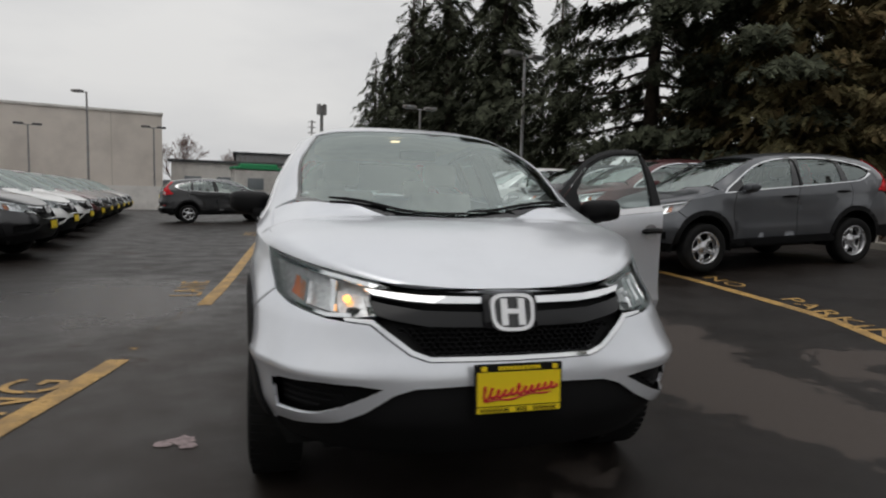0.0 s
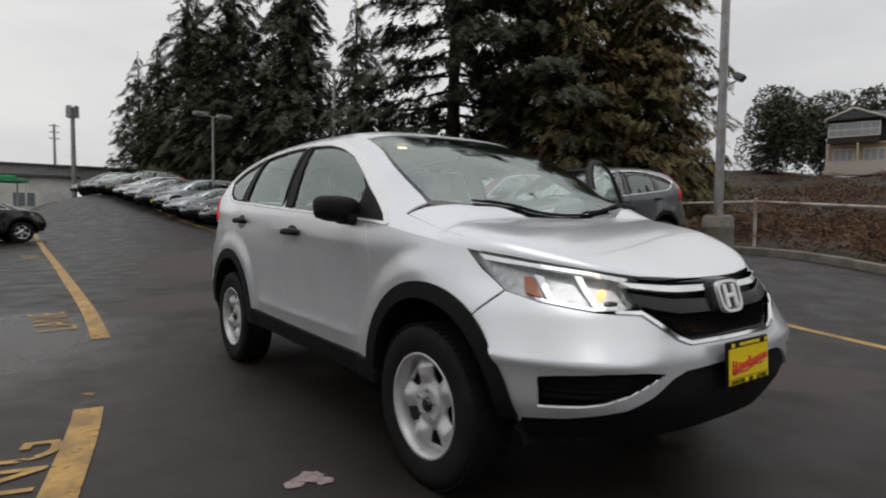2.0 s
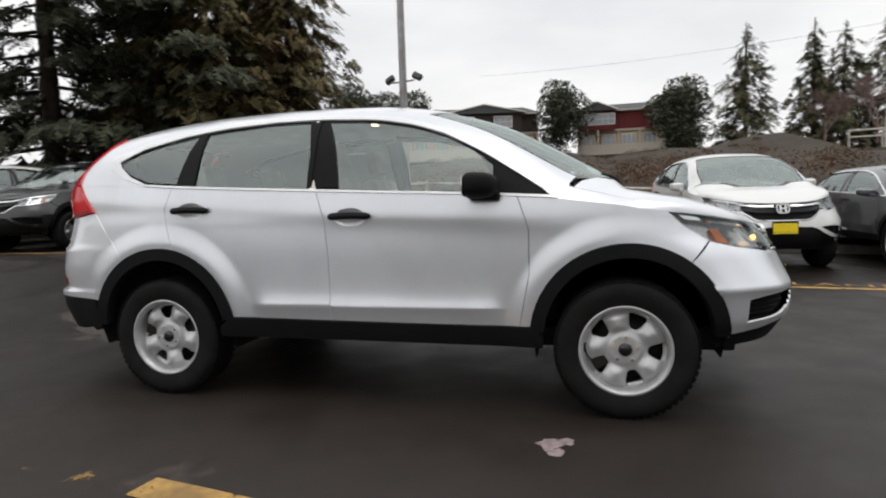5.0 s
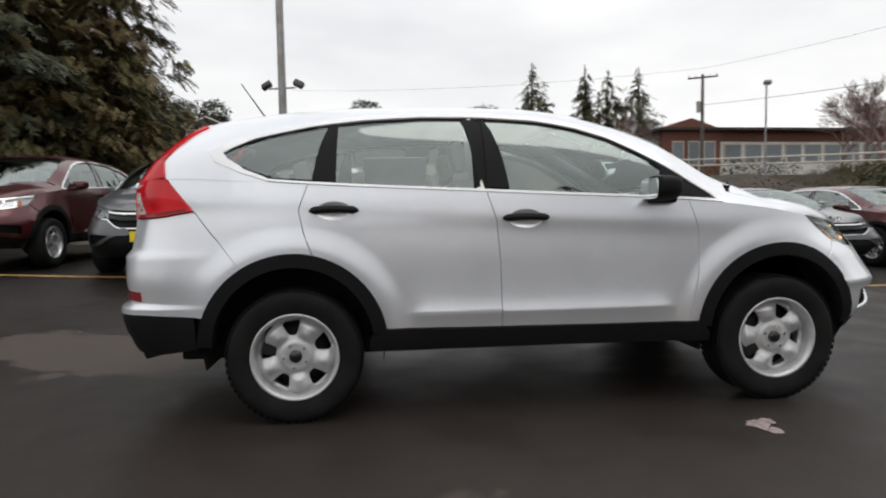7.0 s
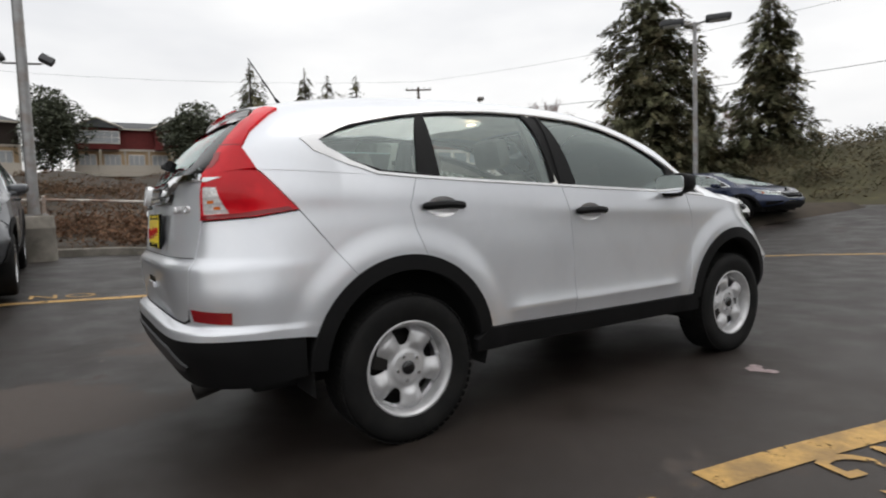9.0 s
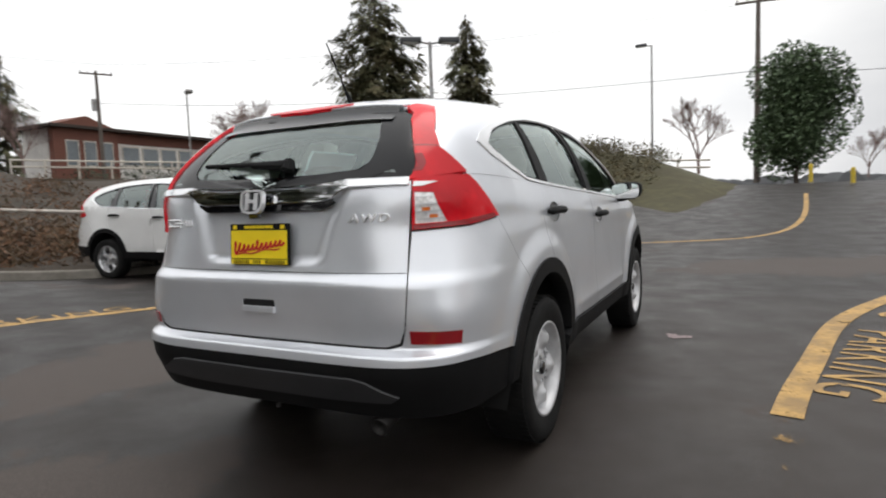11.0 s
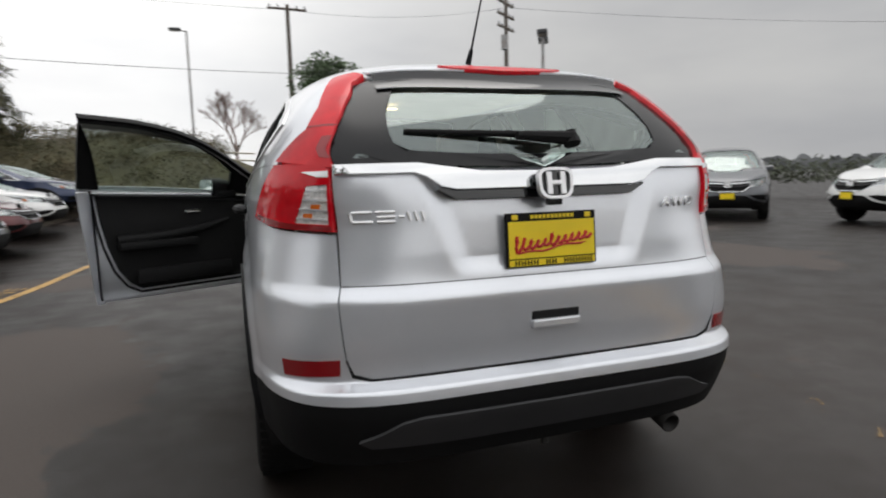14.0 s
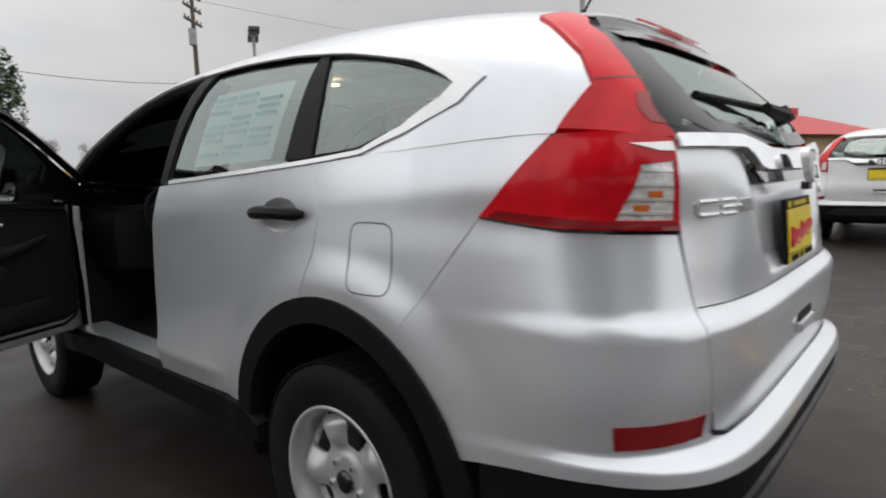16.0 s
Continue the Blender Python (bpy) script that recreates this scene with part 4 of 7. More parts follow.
    put("chrome_bar", both(P(brow, R, fine, off=0.020, rim=0.03, flip=True)), CHROME, hat, "wide chrome bar across the tailgate")
    # the bar's downward face is coloured black to paint its shade
    under = [(0.0, 1.140)] + rp(("x", 0.30, 1.142), ("x", 0.355, 1.170), ("x", 0.345, 1.176), ("x", 0.30, 1.166)) + [(0.0, 1.165)]
    put("bar_underside", both(P(under, R, 0.03, off=0.006, rim=0.02, flip=True)), GLOSSB, hat, "gloss black underside of the bar, its shade put into the colour")
    badge(car, 2.240, 1.180, 1, 10, 0.057)
    if hero:
        # black strip paints the shadow line between tailgate and bumper ledge
        put("tailgate_gap", both(P([(0.0, 0.627)] + rp(("x", 0.575, 0.629), ("x", 0.628, 0.645), ("x", 0.6455, 0.70), ("x", 0.6415, 0.70), ("x", 0.622, 0.655), ("x", 0.572, 0.638)) + [(0.0, 0.636)], R, 0.02, off=0.003, rim=0.0, flip=True)), TRIM, hat, "dark strip painting the shadow line under the tailgate")
        put("tailgate_seam", both(P([(0.0, 0.9035)] + rp(("x", 0.64, 0.9035), ("x", 0.64, 0.9065)) + [(0.0, 0.9065)], R, 0.03, off=0.0012, rim=0.0, flip=True)), TRIM, hat)
    plate_parts(car, 2.218, 1.012, 1, 4, hero)
    # black block paints the shaded upper half of the handle hollow
    part("handle_recess", box(-0.082, 0.082, 2.225, 2.2475, 0.768, 0.797, 0.006), TRIM, car, "black block painting the shade in the tailgate handle recess")
    part("handle_lip", box(-0.082, 0.082, 2.225, 2.256, 0.742, 0.770, 0.006), body, car)
    bump_top = [(0.0, 0.629)] + rp(("x", 0.58, 0.632), ("x", 0.630, 0.647), ("x", 0.646, 0.70), ("x", 0.649, 0.90), ("x", 0.649, 1.050), ("x", 0.72, 1.054), ("x", 0.80, 1.061), ("y", 1.7855, 1.0865), ("y", 1.6005, 0.8495))
    on_arch = [(end_angle("y", yy, zz, False), zz) for yy, zz in arc(AXR, AR, 58, 20, 9)]
    bump = bump_top + on_arch + rp(("y", 1.80, 0.568), ("y", 2.05, 0.578), ("x", 0.70, 0.576)) + rp(("x", 0.5, 0.574)) + [(0.0, 0.572)]
    put("rear_bumper", P(full(bump), R, 0.013 if hero else st, flip=True), body, None, "painted rear bumper")
    low = [(0.0, 0.569)] + rp(("x", 0.5, 0.571), ("x", 0.70, 0.573), ("y", 2.05, 0.575), ("y", 1.80, 0.565), ("y", 1.79, 0.40), ("y", 1.95, 0.372), ("x", 0.62, 0.365), ("x", 0.3, 0.362)) + [(0.0, 0.362)]
    put("rear_valance", both(P(low, R, 0.05, off=-0.004, rim=0.05, flip=True)), PLASTIC, None, "black textured lower bumper")
    diff = [(0.0, 0.522)] + rp(("x", 0.44, 0.524), ("x", 0.50, 0.514), ("x", 0.56, 0.482), ("x", 0.62, 0.458), ("x", 0.585, 0.436), ("x", 0.3, 0.428)) + [(0.0, 0.427)]
    put("diffuser", both(P(diff, R, 0.05, off=0.006, rim=0.02, flip=True)), GREYPL, None, "grey lower bumper insert")
    # front: lamps, grille, bumper
    HL = fp(("x", 0.405, 0.914), ("x", 0.46, 0.936), ("x", 0.568, 0.957), ("x", 0.665, 0.974), ("y", -1.60, 1.002), ("y", -1.498, 1.019), ("y", -1.58, 0.947), ("y", -1.690, 0.873), ("x", 0.742, 0.841), ("x", 0.622, 0.812), ("x", 0.54, 0.817), ("x", 0.46, 0.828), ("x", 0.478, 0.87), ("x", 0.472, 0.903))
    for sg in (1, -1):
        mir = (lambda q: q) if sg > 0 else mirrored
        house = put("headlamp", mir(P(HL, F, 0.05, off=-0.055, rim=-0.05)), LAMPGREY, None, "clear headlamp with a bright housing")
        put("lens", mir(P(HL, F, fine, off=0.002, rim=0.0)), LENS, house, "clear plastic lens")
        put("reflector", mir(P(fp(("x", 0.605, 0.842), ("x", 0.70, 0.858), ("x", 0.69, 0.925), ("x", 0.615, 0.91)), F, 0.03, off=-0.035, rim=0.03)), CLEARLAMP, house, "bright headlamp reflector")
        put("reflector", mir(P(fp(("x", 0.485, 0.825), ("x", 0.585, 0.835), ("x", 0.60, 0.908), ("x", 0.50, 0.895)), F, 0.03, off=-0.035, rim=0.03)), CLEARLAMP, house, "bright inner reflector")
        put("side_marker", mir(P(fp(("x", 0.722, 0.868), ("x", 0.752, 0.880), ("x", 0.735, 0.935), ("x", 0.712, 0.926)), F, 0.03, off=-0.03, rim=0.02)), AMBER, house, "amber turn reflector")
        put("lamp_brow", mir(P(fp(("x", 0.46, 0.912), ("x", 0.568, 0.936), ("x", 0.665, 0.953), ("y", -1.58, 0.980), ("y", -1.55, 1.002), ("x", 0.665, 0.966), ("x", 0.568, 0.949), ("x", 0.44, 0.922)), F, 0.05, off=-0.006, rim=0.02)), CHROME, house, "bright strip in the headlamp")
        for x0 in (0.597, 0.702):
            put("lamp_divider", mir(P(fp(("x", x0, 0.835), ("x", x0 + 0.013, 0.837), ("x", x0 + 0.008, 0.936), ("x", x0 - 0.012, 0.932)), F, 0.04, off=-0.016, rim=0.03)), CHROME, house, "bright cell divider")
        put("lamp_keel", mir(P(fp(("x", 0.54, 0.820), ("x", 0.62, 0.816), ("x", 0.742, 0.845), ("x", 0.742, 0.857), ("x", 0.62, 0.828), ("x", 0.54, 0.832)), F, 0.05, off=-0.006, rim=0.02)), CHROME, house)
        bl = bmesh.new()
        c = F(np.array(end_angle("x", 0.545, 0.87, True)), np.array(0.87))
        bmesh.ops.create_uvsphere(bl, u_segments=10, v_segments=8, radius=0.014, matrix=Matrix.Translation((sg * c[0], c[1] + 0.028, 0.868)))
        if warp is None:
            part("bulb", bl, LITAMBER if hero and sg < 0 else CLEARLAMP, house, "lit bulb" if hero and sg < 0 else "", True)
        else:
            bl.free()
        fog = fp(("x", 0.444, 0.602), ("x", 0.53, 0.613), ("x", 0.652, 0.615), ("x", 0.763, 0.601), ("x", 0.80, 0.588), ("x", 0.785, 0.475), ("x", 0.70, 0.490), ("x", 0.652, 0.503), ("x", 0.582, 0.532), ("x", 0.51, 0.568))
        fg = put("fog_bezel", mir(P(fog, F, 0.05, off=-0.045, rim=-0.045)), PLASTIC, None, "black ribbed fog lamp blank")
        if hero:
            for k in range(4):
                z0 = 0.510 + k * 0.024
                put("rib", mir(P(fp(("x", 0.66 - 0.04 * k, z0), ("x", 0.785, z0 - 0.006), ("x", 0.785, z0 + 0.002), ("x", 0.66 - 0.04 * k, z0 + 0.008)), F, 0.06, off=-0.030, rim=0.02)), PLASTIC, fg)
    gr = [(0.0, 0.914)] + fp(("x", 0.2, 0.914), ("x", 0.40, 0.910), ("x", 0.466, 0.900), ("x", 0.474, 0.87), ("x", 0.458, 0.815), ("x", 0.405, 0.762), ("x", 0.345, 0.716), ("x", 0.29, 0.698)) + [(0.0, 0.695)]
    gl = put("grille", both(P(gr, F, 0.03 if hero else 0.1, off=-0.045, rim=-0.045)), TRIM, None, "black grille")
    bar = [(0.0, 0.866)] + fp(("x", 0.108, 0.866), ("x", 0.263, 0.867), ("x", 0.355, 0.873), ("x", 0.463, 0.887), ("x", 0.49, 0.906), ("x", 0.389, 0.897), ("x", 0.297, 0.890), ("x", 0.104, 0.887)) + [(0.0, 0.887)]
    put("grille_bar", both(P(bar, F, fine, off=0.006, rim=0.03)), CHROME, gl, "chrome upper grille bar")
    wing = [(0.0, 0.792)] + fp(("x", 0.117, 0.792), ("x", 0.289, 0.796), ("x", 0.415, 0.817), ("x", 0.462, 0.830), ("x", 0.474, 0.872), ("x", 0.411, 0.861), ("x", 0.303, 0.846), ("x", 0.112, 0.840)) + [(0.0, 0.840)]
    put("grille_wing", both(P(wing, F, fine, off=0.0, rim=0.03)), GRILLEB, gl, "gloss black grille band")
    keel = [(0.0, 0.683)] + fp(("x", 0.292, 0.687), ("x", 0.352, 0.708), ("x", 0.415, 0.753), ("x", 0.474, 0.799), ("x", 0.56, 0.805), ("x", 0.56, 0.814), ("x", 0.468, 0.812), ("x", 0.402, 0.764), ("x", 0.342, 0.720), ("x", 0.286, 0.700)) + [(0.0, 0.697)]
    put("grille_keel", both(P(keel, F, fine, off=0.006, rim=0.02)), CHROME, gl, "chrome lower grille edge")
    if hero:
        vs, fs = [], []
        for row in range(6):
            for colm in range(-15, 16):
                xx, zz = colm * 0.026 + (0.013 if row % 2 else 0), 0.707 + row * 0.015
                if abs(xx) > 0.28 + (zz - 0.70) * 1.25 or abs(xx) < 0.0:
                    continue
                al = end_angle("x", abs(xx), zz, True) * (1 if xx >= 0 else -1)
                c = F(np.array(abs(al)), np.array(zz))
                k = len(vs)
                for rr, dd in ((0.0125, 0.012), (0.0095, 0.012), (0.0095, 0.035)):
                    vs += [(xx + rr * math.cos(t), c[1] + dd, zz + rr * 0.8 * math.sin(t)) for t in [math.pi / 6 + math.pi / 3 * i for i in range(6)]]
                for i in range(6):
                    j = (i + 1) % 6
                    fs += [(k + i, k + j, k + 6 + j, k + 6 + i), (k + 6 + i, k + 6 + j, k + 12 + j, k + 12 + i)]
        tagged(link_mesh("grille_mesh", vs, fs, GLOSSB, gl, "honeycomb grille mesh", smooth=False), kind="stuff")
    badge(car, -2.119, 0.8415, -1, -18, 0.078)
    plinth = part("badge_plinth", box(-0.105, 0.105, -0.015, 0.045, -0.066, 0.066, 0.03), GRILLEB, car)
    plinth.matrix_local = pose(0, -2.100, 0.8415) @ pose(0, 0, 0, -18, 0, 0)
    on_f = [(end_angle("y", yy, zz, True), zz) for yy, zz in arc(AXF, AR, 180 - a_hit, 178, 10)]
    bumper = [(0.0, 0.680)] + fp(("x", 0.294, 0.684), ("x", 0.356, 0.705), ("x", 0.419, 0.750), ("x", 0.478, 0.796), ("x", 0.56, 0.802), ("x", 0.622, 0.808), ("x", 0.742, 0.837), ("y", -1.693, 0.869), ("y", -1.603, 0.774)) + on_f[1:] + \
        fp(("y", -1.78, 0.40), ("x", 0.80, 0.418), ("x", 0.72, 0.437), ("x", 0.65, 0.462), ("x", 0.58, 0.482), ("x", 0.496, 0.525), ("x", 0.41, 0.582), ("x", 0.34, 0.603), ("x", 0.15, 0.608)) + [(0.0, 0.608)]
    put("front_bumper", both(P(bumper, F, 0.016 if hero else st, holes=[fog])), body, None, "painted front bumper")
    lowf = [(0.0, 0.604)] + fp(("x", 0.15, 0.604), ("x", 0.34, 0.599), ("x", 0.41, 0.577), ("x", 0.496, 0.520), ("x", 0.58, 0.477), ("x", 0.65, 0.457), ("x", 0.72, 0.432), ("x", 0.80, 0.413), ("y", -1.775, 0.395), ("y", -1.77, 0.352), ("x", 0.78, 0.345), ("x", 0.60, 0.345), ("x", 0.3, 0.345)) + [(0.0, 0.345)]
    put("front_valance", both(P(lowf, F, 0.05, off=-0.012, rim=0.06)), PLASTIC, None, "black lower bumper and air intake")
    plate_parts(car, -2.203, 0.605, -1, -3, hero)
    # floor pan, cabin
    def local_box(nm, bx, material, lab="", bevel=0.02, parent=None):
        bm = box(*bx, bevel)
        if warp is not None:
            for v in bm.verts:
                v.co = Vector(warp(np.array([v.co]))[0])
        return part(nm, bm, material, parent or car, lab, True)
    local_box("underbody", (-0.62, 0.62, -1.85, 1.95, 0.29, 0.40), LINER)
    local_box("cabin_floor", (-0.74, 0.74, -0.88, 0.86, 0.36, 0.44), TRIM)
    local_box("engine_bay", (-0.55, 0.55, -1.98, -0.95, 0.36, 0.84), LINER)
    local_box("dashboard", (-0.70, 0.70, -1.16, -0.66, 0.72, 1.06), TRIM, "black dashboard", 0.09)
    local_box("load_floor", (-0.50, 0.50, 1.15, 2.10, 0.44, 0.70), TRIM)
    for sx in (-0.37, 0.37):
        seat = local_box("front_seat", (sx - 0.25, sx + 0.25, -0.30, 0.24, 0.44, 0.74), CLOTH, "grey cloth front seat", 0.07)
        for nm, bx, rot in (("seat_back", (-0.24, 0.24, -0.07, 0.07, 0.0, 0.62), -17), ("headrest", (-0.13, 0.13, -0.05, 0.05, 0.66, 0.84), -14)):
            bm = box(*bx, 0.05)
            bmesh.ops.transform(bm, matrix=pose(sx, 0.22, 0.66, rot, 0, 0), verts=bm.verts)
            if warp is not None:
                for v in bm.verts:
                    v.co = Vector(warp(np.array([v.co]))[0])
            part(nm, bm, CLOTH, seat, "", True)
    bench = local_box("rear_seat", (-0.53, 0.53, 0.62, 1.05, 0.44, 0.74), CLOTH, "grey cloth rear bench", 0.07)
    for nm, bx in (("seat_back", (-0.54, 0.54, -0.07, 0.07, 0.0, 0.56)), ("headrest", (-0.50, -0.26, -0.05, 0.05, 0.58, 0.74)), ("headrest", (0.26, 0.50, -0.05, 0.05, 0.58, 0.74))):
        bm = box(*bx, 0.05)
        bmesh.ops.transform(bm, matrix=pose(0, 1.10, 0.66, -17, 0, 0), verts=bm.verts)
        if warp is not None:
            for v in bm.verts:
                v.co = Vector(warp(np.array([v.co]))[0])
        part(nm, bm, CLOTH, bench, "", True)
    put("headlining", both(P([(-0.2, 1.0)] + gx((-0.15, 0.50), (0.5, 0.57), (1.3, 0.54), (1.72, 0.42)) + [(1.76, 1.0)], G, 0.15, off=-0.05, rim=0.0)), HEADLINER, None, "pale headlining")
    wv, wf = lathe([(0.0, 0.0)], 3)
    ringv, ringf = [], []
    for i in range(24):
        for j in range(6):
            a, b = 2 * math.pi * i / 24, 2 * math.pi * j / 6
            ringv.append(((0.18 + 0.016 * math.cos(b)) * math.cos(a), 0.016 * math.sin(b), (0.18 + 0.016 * math.cos(b)) * math.sin(a)))
            ringf.append((i * 6 + j, i * 6 + (j + 1) % 6, ((i + 1) % 24) * 6 + (j + 1) % 6, ((i + 1) % 24) * 6 + j))
    mw = pose(0.37, -0.60, 1.00, 28, 0, 0)
    wv = np.array([tuple(mw @ Vector(p)) for p in ringv])
    stw = link_mesh("steering_wheel", wv if warp is None else warp(wv), ringf, TRIM, car, "black steering wheel")
    bm = bmesh.new()
    add_box(bm, -0.17, 0.17, -0.02, 0.02, -0.03, 0.03, 0.01, mw)
    add_box(bm, -0.03, 0.03, -0.02, 0.02, -0.17, 0.0, 0.01, mw)
    add_tube(bm, mw @ Vector((0, -0.02, 0)), mw @ Vector((0, -0.30, -0.05)), 0.05, 0.06, 10)
    if warp is not None:
        for v in bm.verts:
            v.co = Vector(warp(np.array([v.co]))[0])
    part("steering_hub", bm, TRIM, stw)
    # wheels
    for sx in (-1, 1):
        for ay in (AXF + 0.012, wheel_ry):
            build_wheel(car, sx * 0.79, ay, 20 + 31 * sx + ay * 17, hero)
    return car


# ---- the ground ----
def ss1(a, b, x):
    t = min(1.0, max(0.0, (x - a) / (b - a)))
    return t * t * (3 - 2 * t)


def ground_z(x, y):
    """The lot dishes round the car and climbs towards the street behind its nose."""
    return 0.40 * ss1(2.5, 8.5, math.hypot(x, y)) * ss1(-3, 2, y) * ss1(-1, 4, x) + 2.0 * ss1(16, 46, y) * ss1(-6, 3, x) + 1.25 * ss1(-7, -24, y) * ss1(-20, -9, x)


def fence_x(y):
    return 9.75 + (y - 2.5) * 0.36 - 0.010 * max(0, y - 4) ** 2 * 0.6 if y < 12 else 12.9 - (y - 12) * 0.06


# where the asphalt has dried: centre, half axes, turn
DRY = [(2.15, -0.6, 0.72, 1.6, 8), (1.0, 3.1, 0.62, 1.35, -25), (-0.5, 4.7, 1.1, 0.8, 10), (1.2, 9.0, 1.6, 3.5, -8), (2.4, 1.0, 0.7, 1.5, 5),
       (-2.6, -6.0, 2.2, 1.2, 20), (3.0, -4.6, 0.9, 0.7, 0), (-5.6, -3.0, 1.2, 2.0, 15)]
# the hollow beside the lane line where rain water still stands as a film
SOAKED = (-2.75, 3.2, 1.5, 1.9, 0)
# ground beside the car that is half dry
DRYING = (-1.9, 0.4, 2.4, 2.8, 0)


def asphalt_material():
    m = bpy.data.materials.new("wet_asphalt")
    m.use_nodes = True
    n, l = m.node_tree.nodes, m.node_tree.links
    b = n["Principled BSDF"]
    co = n.new("ShaderNodeTexCoord")

    def noise_tex(scale, detail, rough=0.55, dist=0.0):
        t = n.new("ShaderNodeTexNoise")
        t.inputs["Scale"].default_value, t.inputs["Detail"].default_value = scale, detail
        t.inputs["Roughness"].default_value, t.inputs["Distortion"].default_value = rough, dist
        l.new(co.outputs["Object"], t.inputs["Vector"])
        return t.outputs["Fac"]

    def rng(src, a, b_, c, d):
        r = n.new("ShaderNodeMapRange")
        for k, v in (("From Min", a), ("From Max", b_), ("To Min", c), ("To Max", d)):
            r.inputs[k].default_value = v
        l.new(src, r.inputs["Value"])
        return r.outputs["Result"]

    def mixc(fac, a, b_):
        x = n.new("ShaderNodeMix")
        x.data_type = "RGBA"
        l.new(fac, x.inputs["Factor"])
        for i, q in ((6, a), (7, b_)):
            if isinstance(q, tuple):
                x.inputs[i].default_value = (*q, 1)
            else:
                l.new(q, x.inputs[i])
        return x.outputs[2]

    dry = rng(noise_tex(0.42, 12, 0.66, 0.25), 0.610, 0.635, 0, 1)
    ragged = noise_tex(1.5, 12, 0.66, 0.15)

    def patchy(cx, cy, rx, ry, turn, edge):
        """A ragged patch of the ground, 1 inside and 0 outside."""
        mp = n.new("ShaderNodeMapping")
        mp.vector_type = "TEXTURE"
        mp.inputs["Location"].default_value, mp.inputs["Rotation"].default_value, mp.inputs["Scale"].default_value = (cx, cy, 0), (0, 0, radians(turn)), (rx, ry, 1000)
        l.new(co.outputs["Object"], mp.inputs["Vector"])
        ln = n.new("ShaderNodeVectorMath")
        ln.operation = "LENGTH"
        l.new(mp.outputs["Vector"], ln.inputs[0])
        ad = n.new("ShaderNodeMath")
        ad.operation = "MULTIPLY_ADD"
        l.new(ragged, ad.inputs[0])
        ad.inputs[1].default_value = 1.9
        l.new(ln.outputs["Value"], ad.inputs[2])
        return rng(ad.outputs[0], 1.82 - edge, 1.82 + edge, 1, 0)

    for spot in DRY:
        hi = n.new("ShaderNodeMath")
        hi.operation = "MAXIMUM"
        l.new(dry, hi.inputs[0])
        l.new(patchy(*spot, 0.05), hi.inputs[1])
        dry = hi.outputs[0]
    soaked = patchy(*SOAKED, 0.30)
    grit = rng(noise_tex(95, 4, 0.7), 0.36, 0.66, 0, 1)
    blot = rng(noise_tex(2.2, 6), 0.35, 0.7, 0, 1)
    wet_col = mixc(grit, (0.0052, 0.0037, 0.0029), (0.0175, 0.0128, 0.0101))
    dry_col = mixc(grit, (0.037, 0.029, 0.0245), (0.084, 0.066, 0.057))
    c1 = mixc(blot, wet_col, (0.0160, 0.0121, 0.0099))
    drying = rng(patchy(*DRYING, 0.7), 0, 1, 0, 0.38)
    c2 = mixc(dry, mixc(drying, c1, dry_col), dry_col)
    l.new(c2, b.inputs["Base Color"])
    b.inputs["Specular IOR Level"].default_value = 0.34
    rw = rng(blot, 0, 1, 0.40, 0.60)
    r = n.new("ShaderNodeMix")
    l.new(dry, r.inputs["Factor"])
    l.new(rw, r.inputs[2])
    r.inputs[3].default_value = 0.66
    sk = n.new("ShaderNodeMix")
    l.new(soaked, sk.inputs["Factor"])
    l.new(r.outputs[0], sk.inputs[2])
    sk.inputs[3].default_value = 0.24
    l.new(sk.outputs[0], b.inputs["Roughness"])
    bp = n.new("ShaderNodeBump")
    bp.inputs["Strength"].default_value, bp.inputs["Distance"].default_value = 0.5, 0.006
    l.new(noise_tex(160, 4), bp.inputs["Height"])
    l.new(bp.outputs["Normal"], b.inputs["Normal"])
    return m


ASPHALT = asphalt_material()
axis = np.concatenate([[-3000, -1000, -400, -200, -120, -80], np.arange(-56, -24, 4), np.arange(-24, 24.01, 0.6), np.arange(28, 60, 4), [80, 120, 200, 400, 1000, 3000]])
gv = [(x, y, ground_z(x, y)) for y in axis for x in axis]
na = len(axis)
gf = [(j * na + i, j * na + i + 1, (j + 1) * na + i + 1, (j + 1) * na + i) for j in range(na - 1) for i in range(na - 1)]
ground = tagged(link_mesh("ground", gv, gf, ASPHALT), "dark damp asphalt of a car lot", "ground", kind="structure")

# painted lines
def road_paint(name, wear):
    """Thermoplastic line paint, chipped through to the asphalt where it has worn."""
    m = mat(name, (0.46, 0.275, 0.080), 0.6, var=0.22, scale=20, dark=(0.13, 0.085, 0.045), dscale=3.5, damount=0.55, bump=0.2, bscale=120)
    n, l = m.node_tree.nodes, m.node_tree.links
    co, t, r = n.new("ShaderNodeTexCoord"), n.new("ShaderNodeTexNoise"), n.new("ShaderNodeMapRange")
    t.inputs["Scale"].default_value, t.inputs["Detail"].default_value, t.inputs["Roughness"].default_value = 7.0, 10, 0.78
    l.new(co.outputs["Object"], t.inputs["Vector"])
    r.inputs["From Min"].default_value, r.inputs["From Max"].default_value = wear - 0.03, wear + 0.03
    l.new(t.outputs["Fac"], r.inputs["Value"])
    l.new(r.outputs["Result"], n["Principled BSDF"].inputs["Alpha"])
    return m


ROADPAINT = road_paint("worn_yellow_road_paint", 0.40)


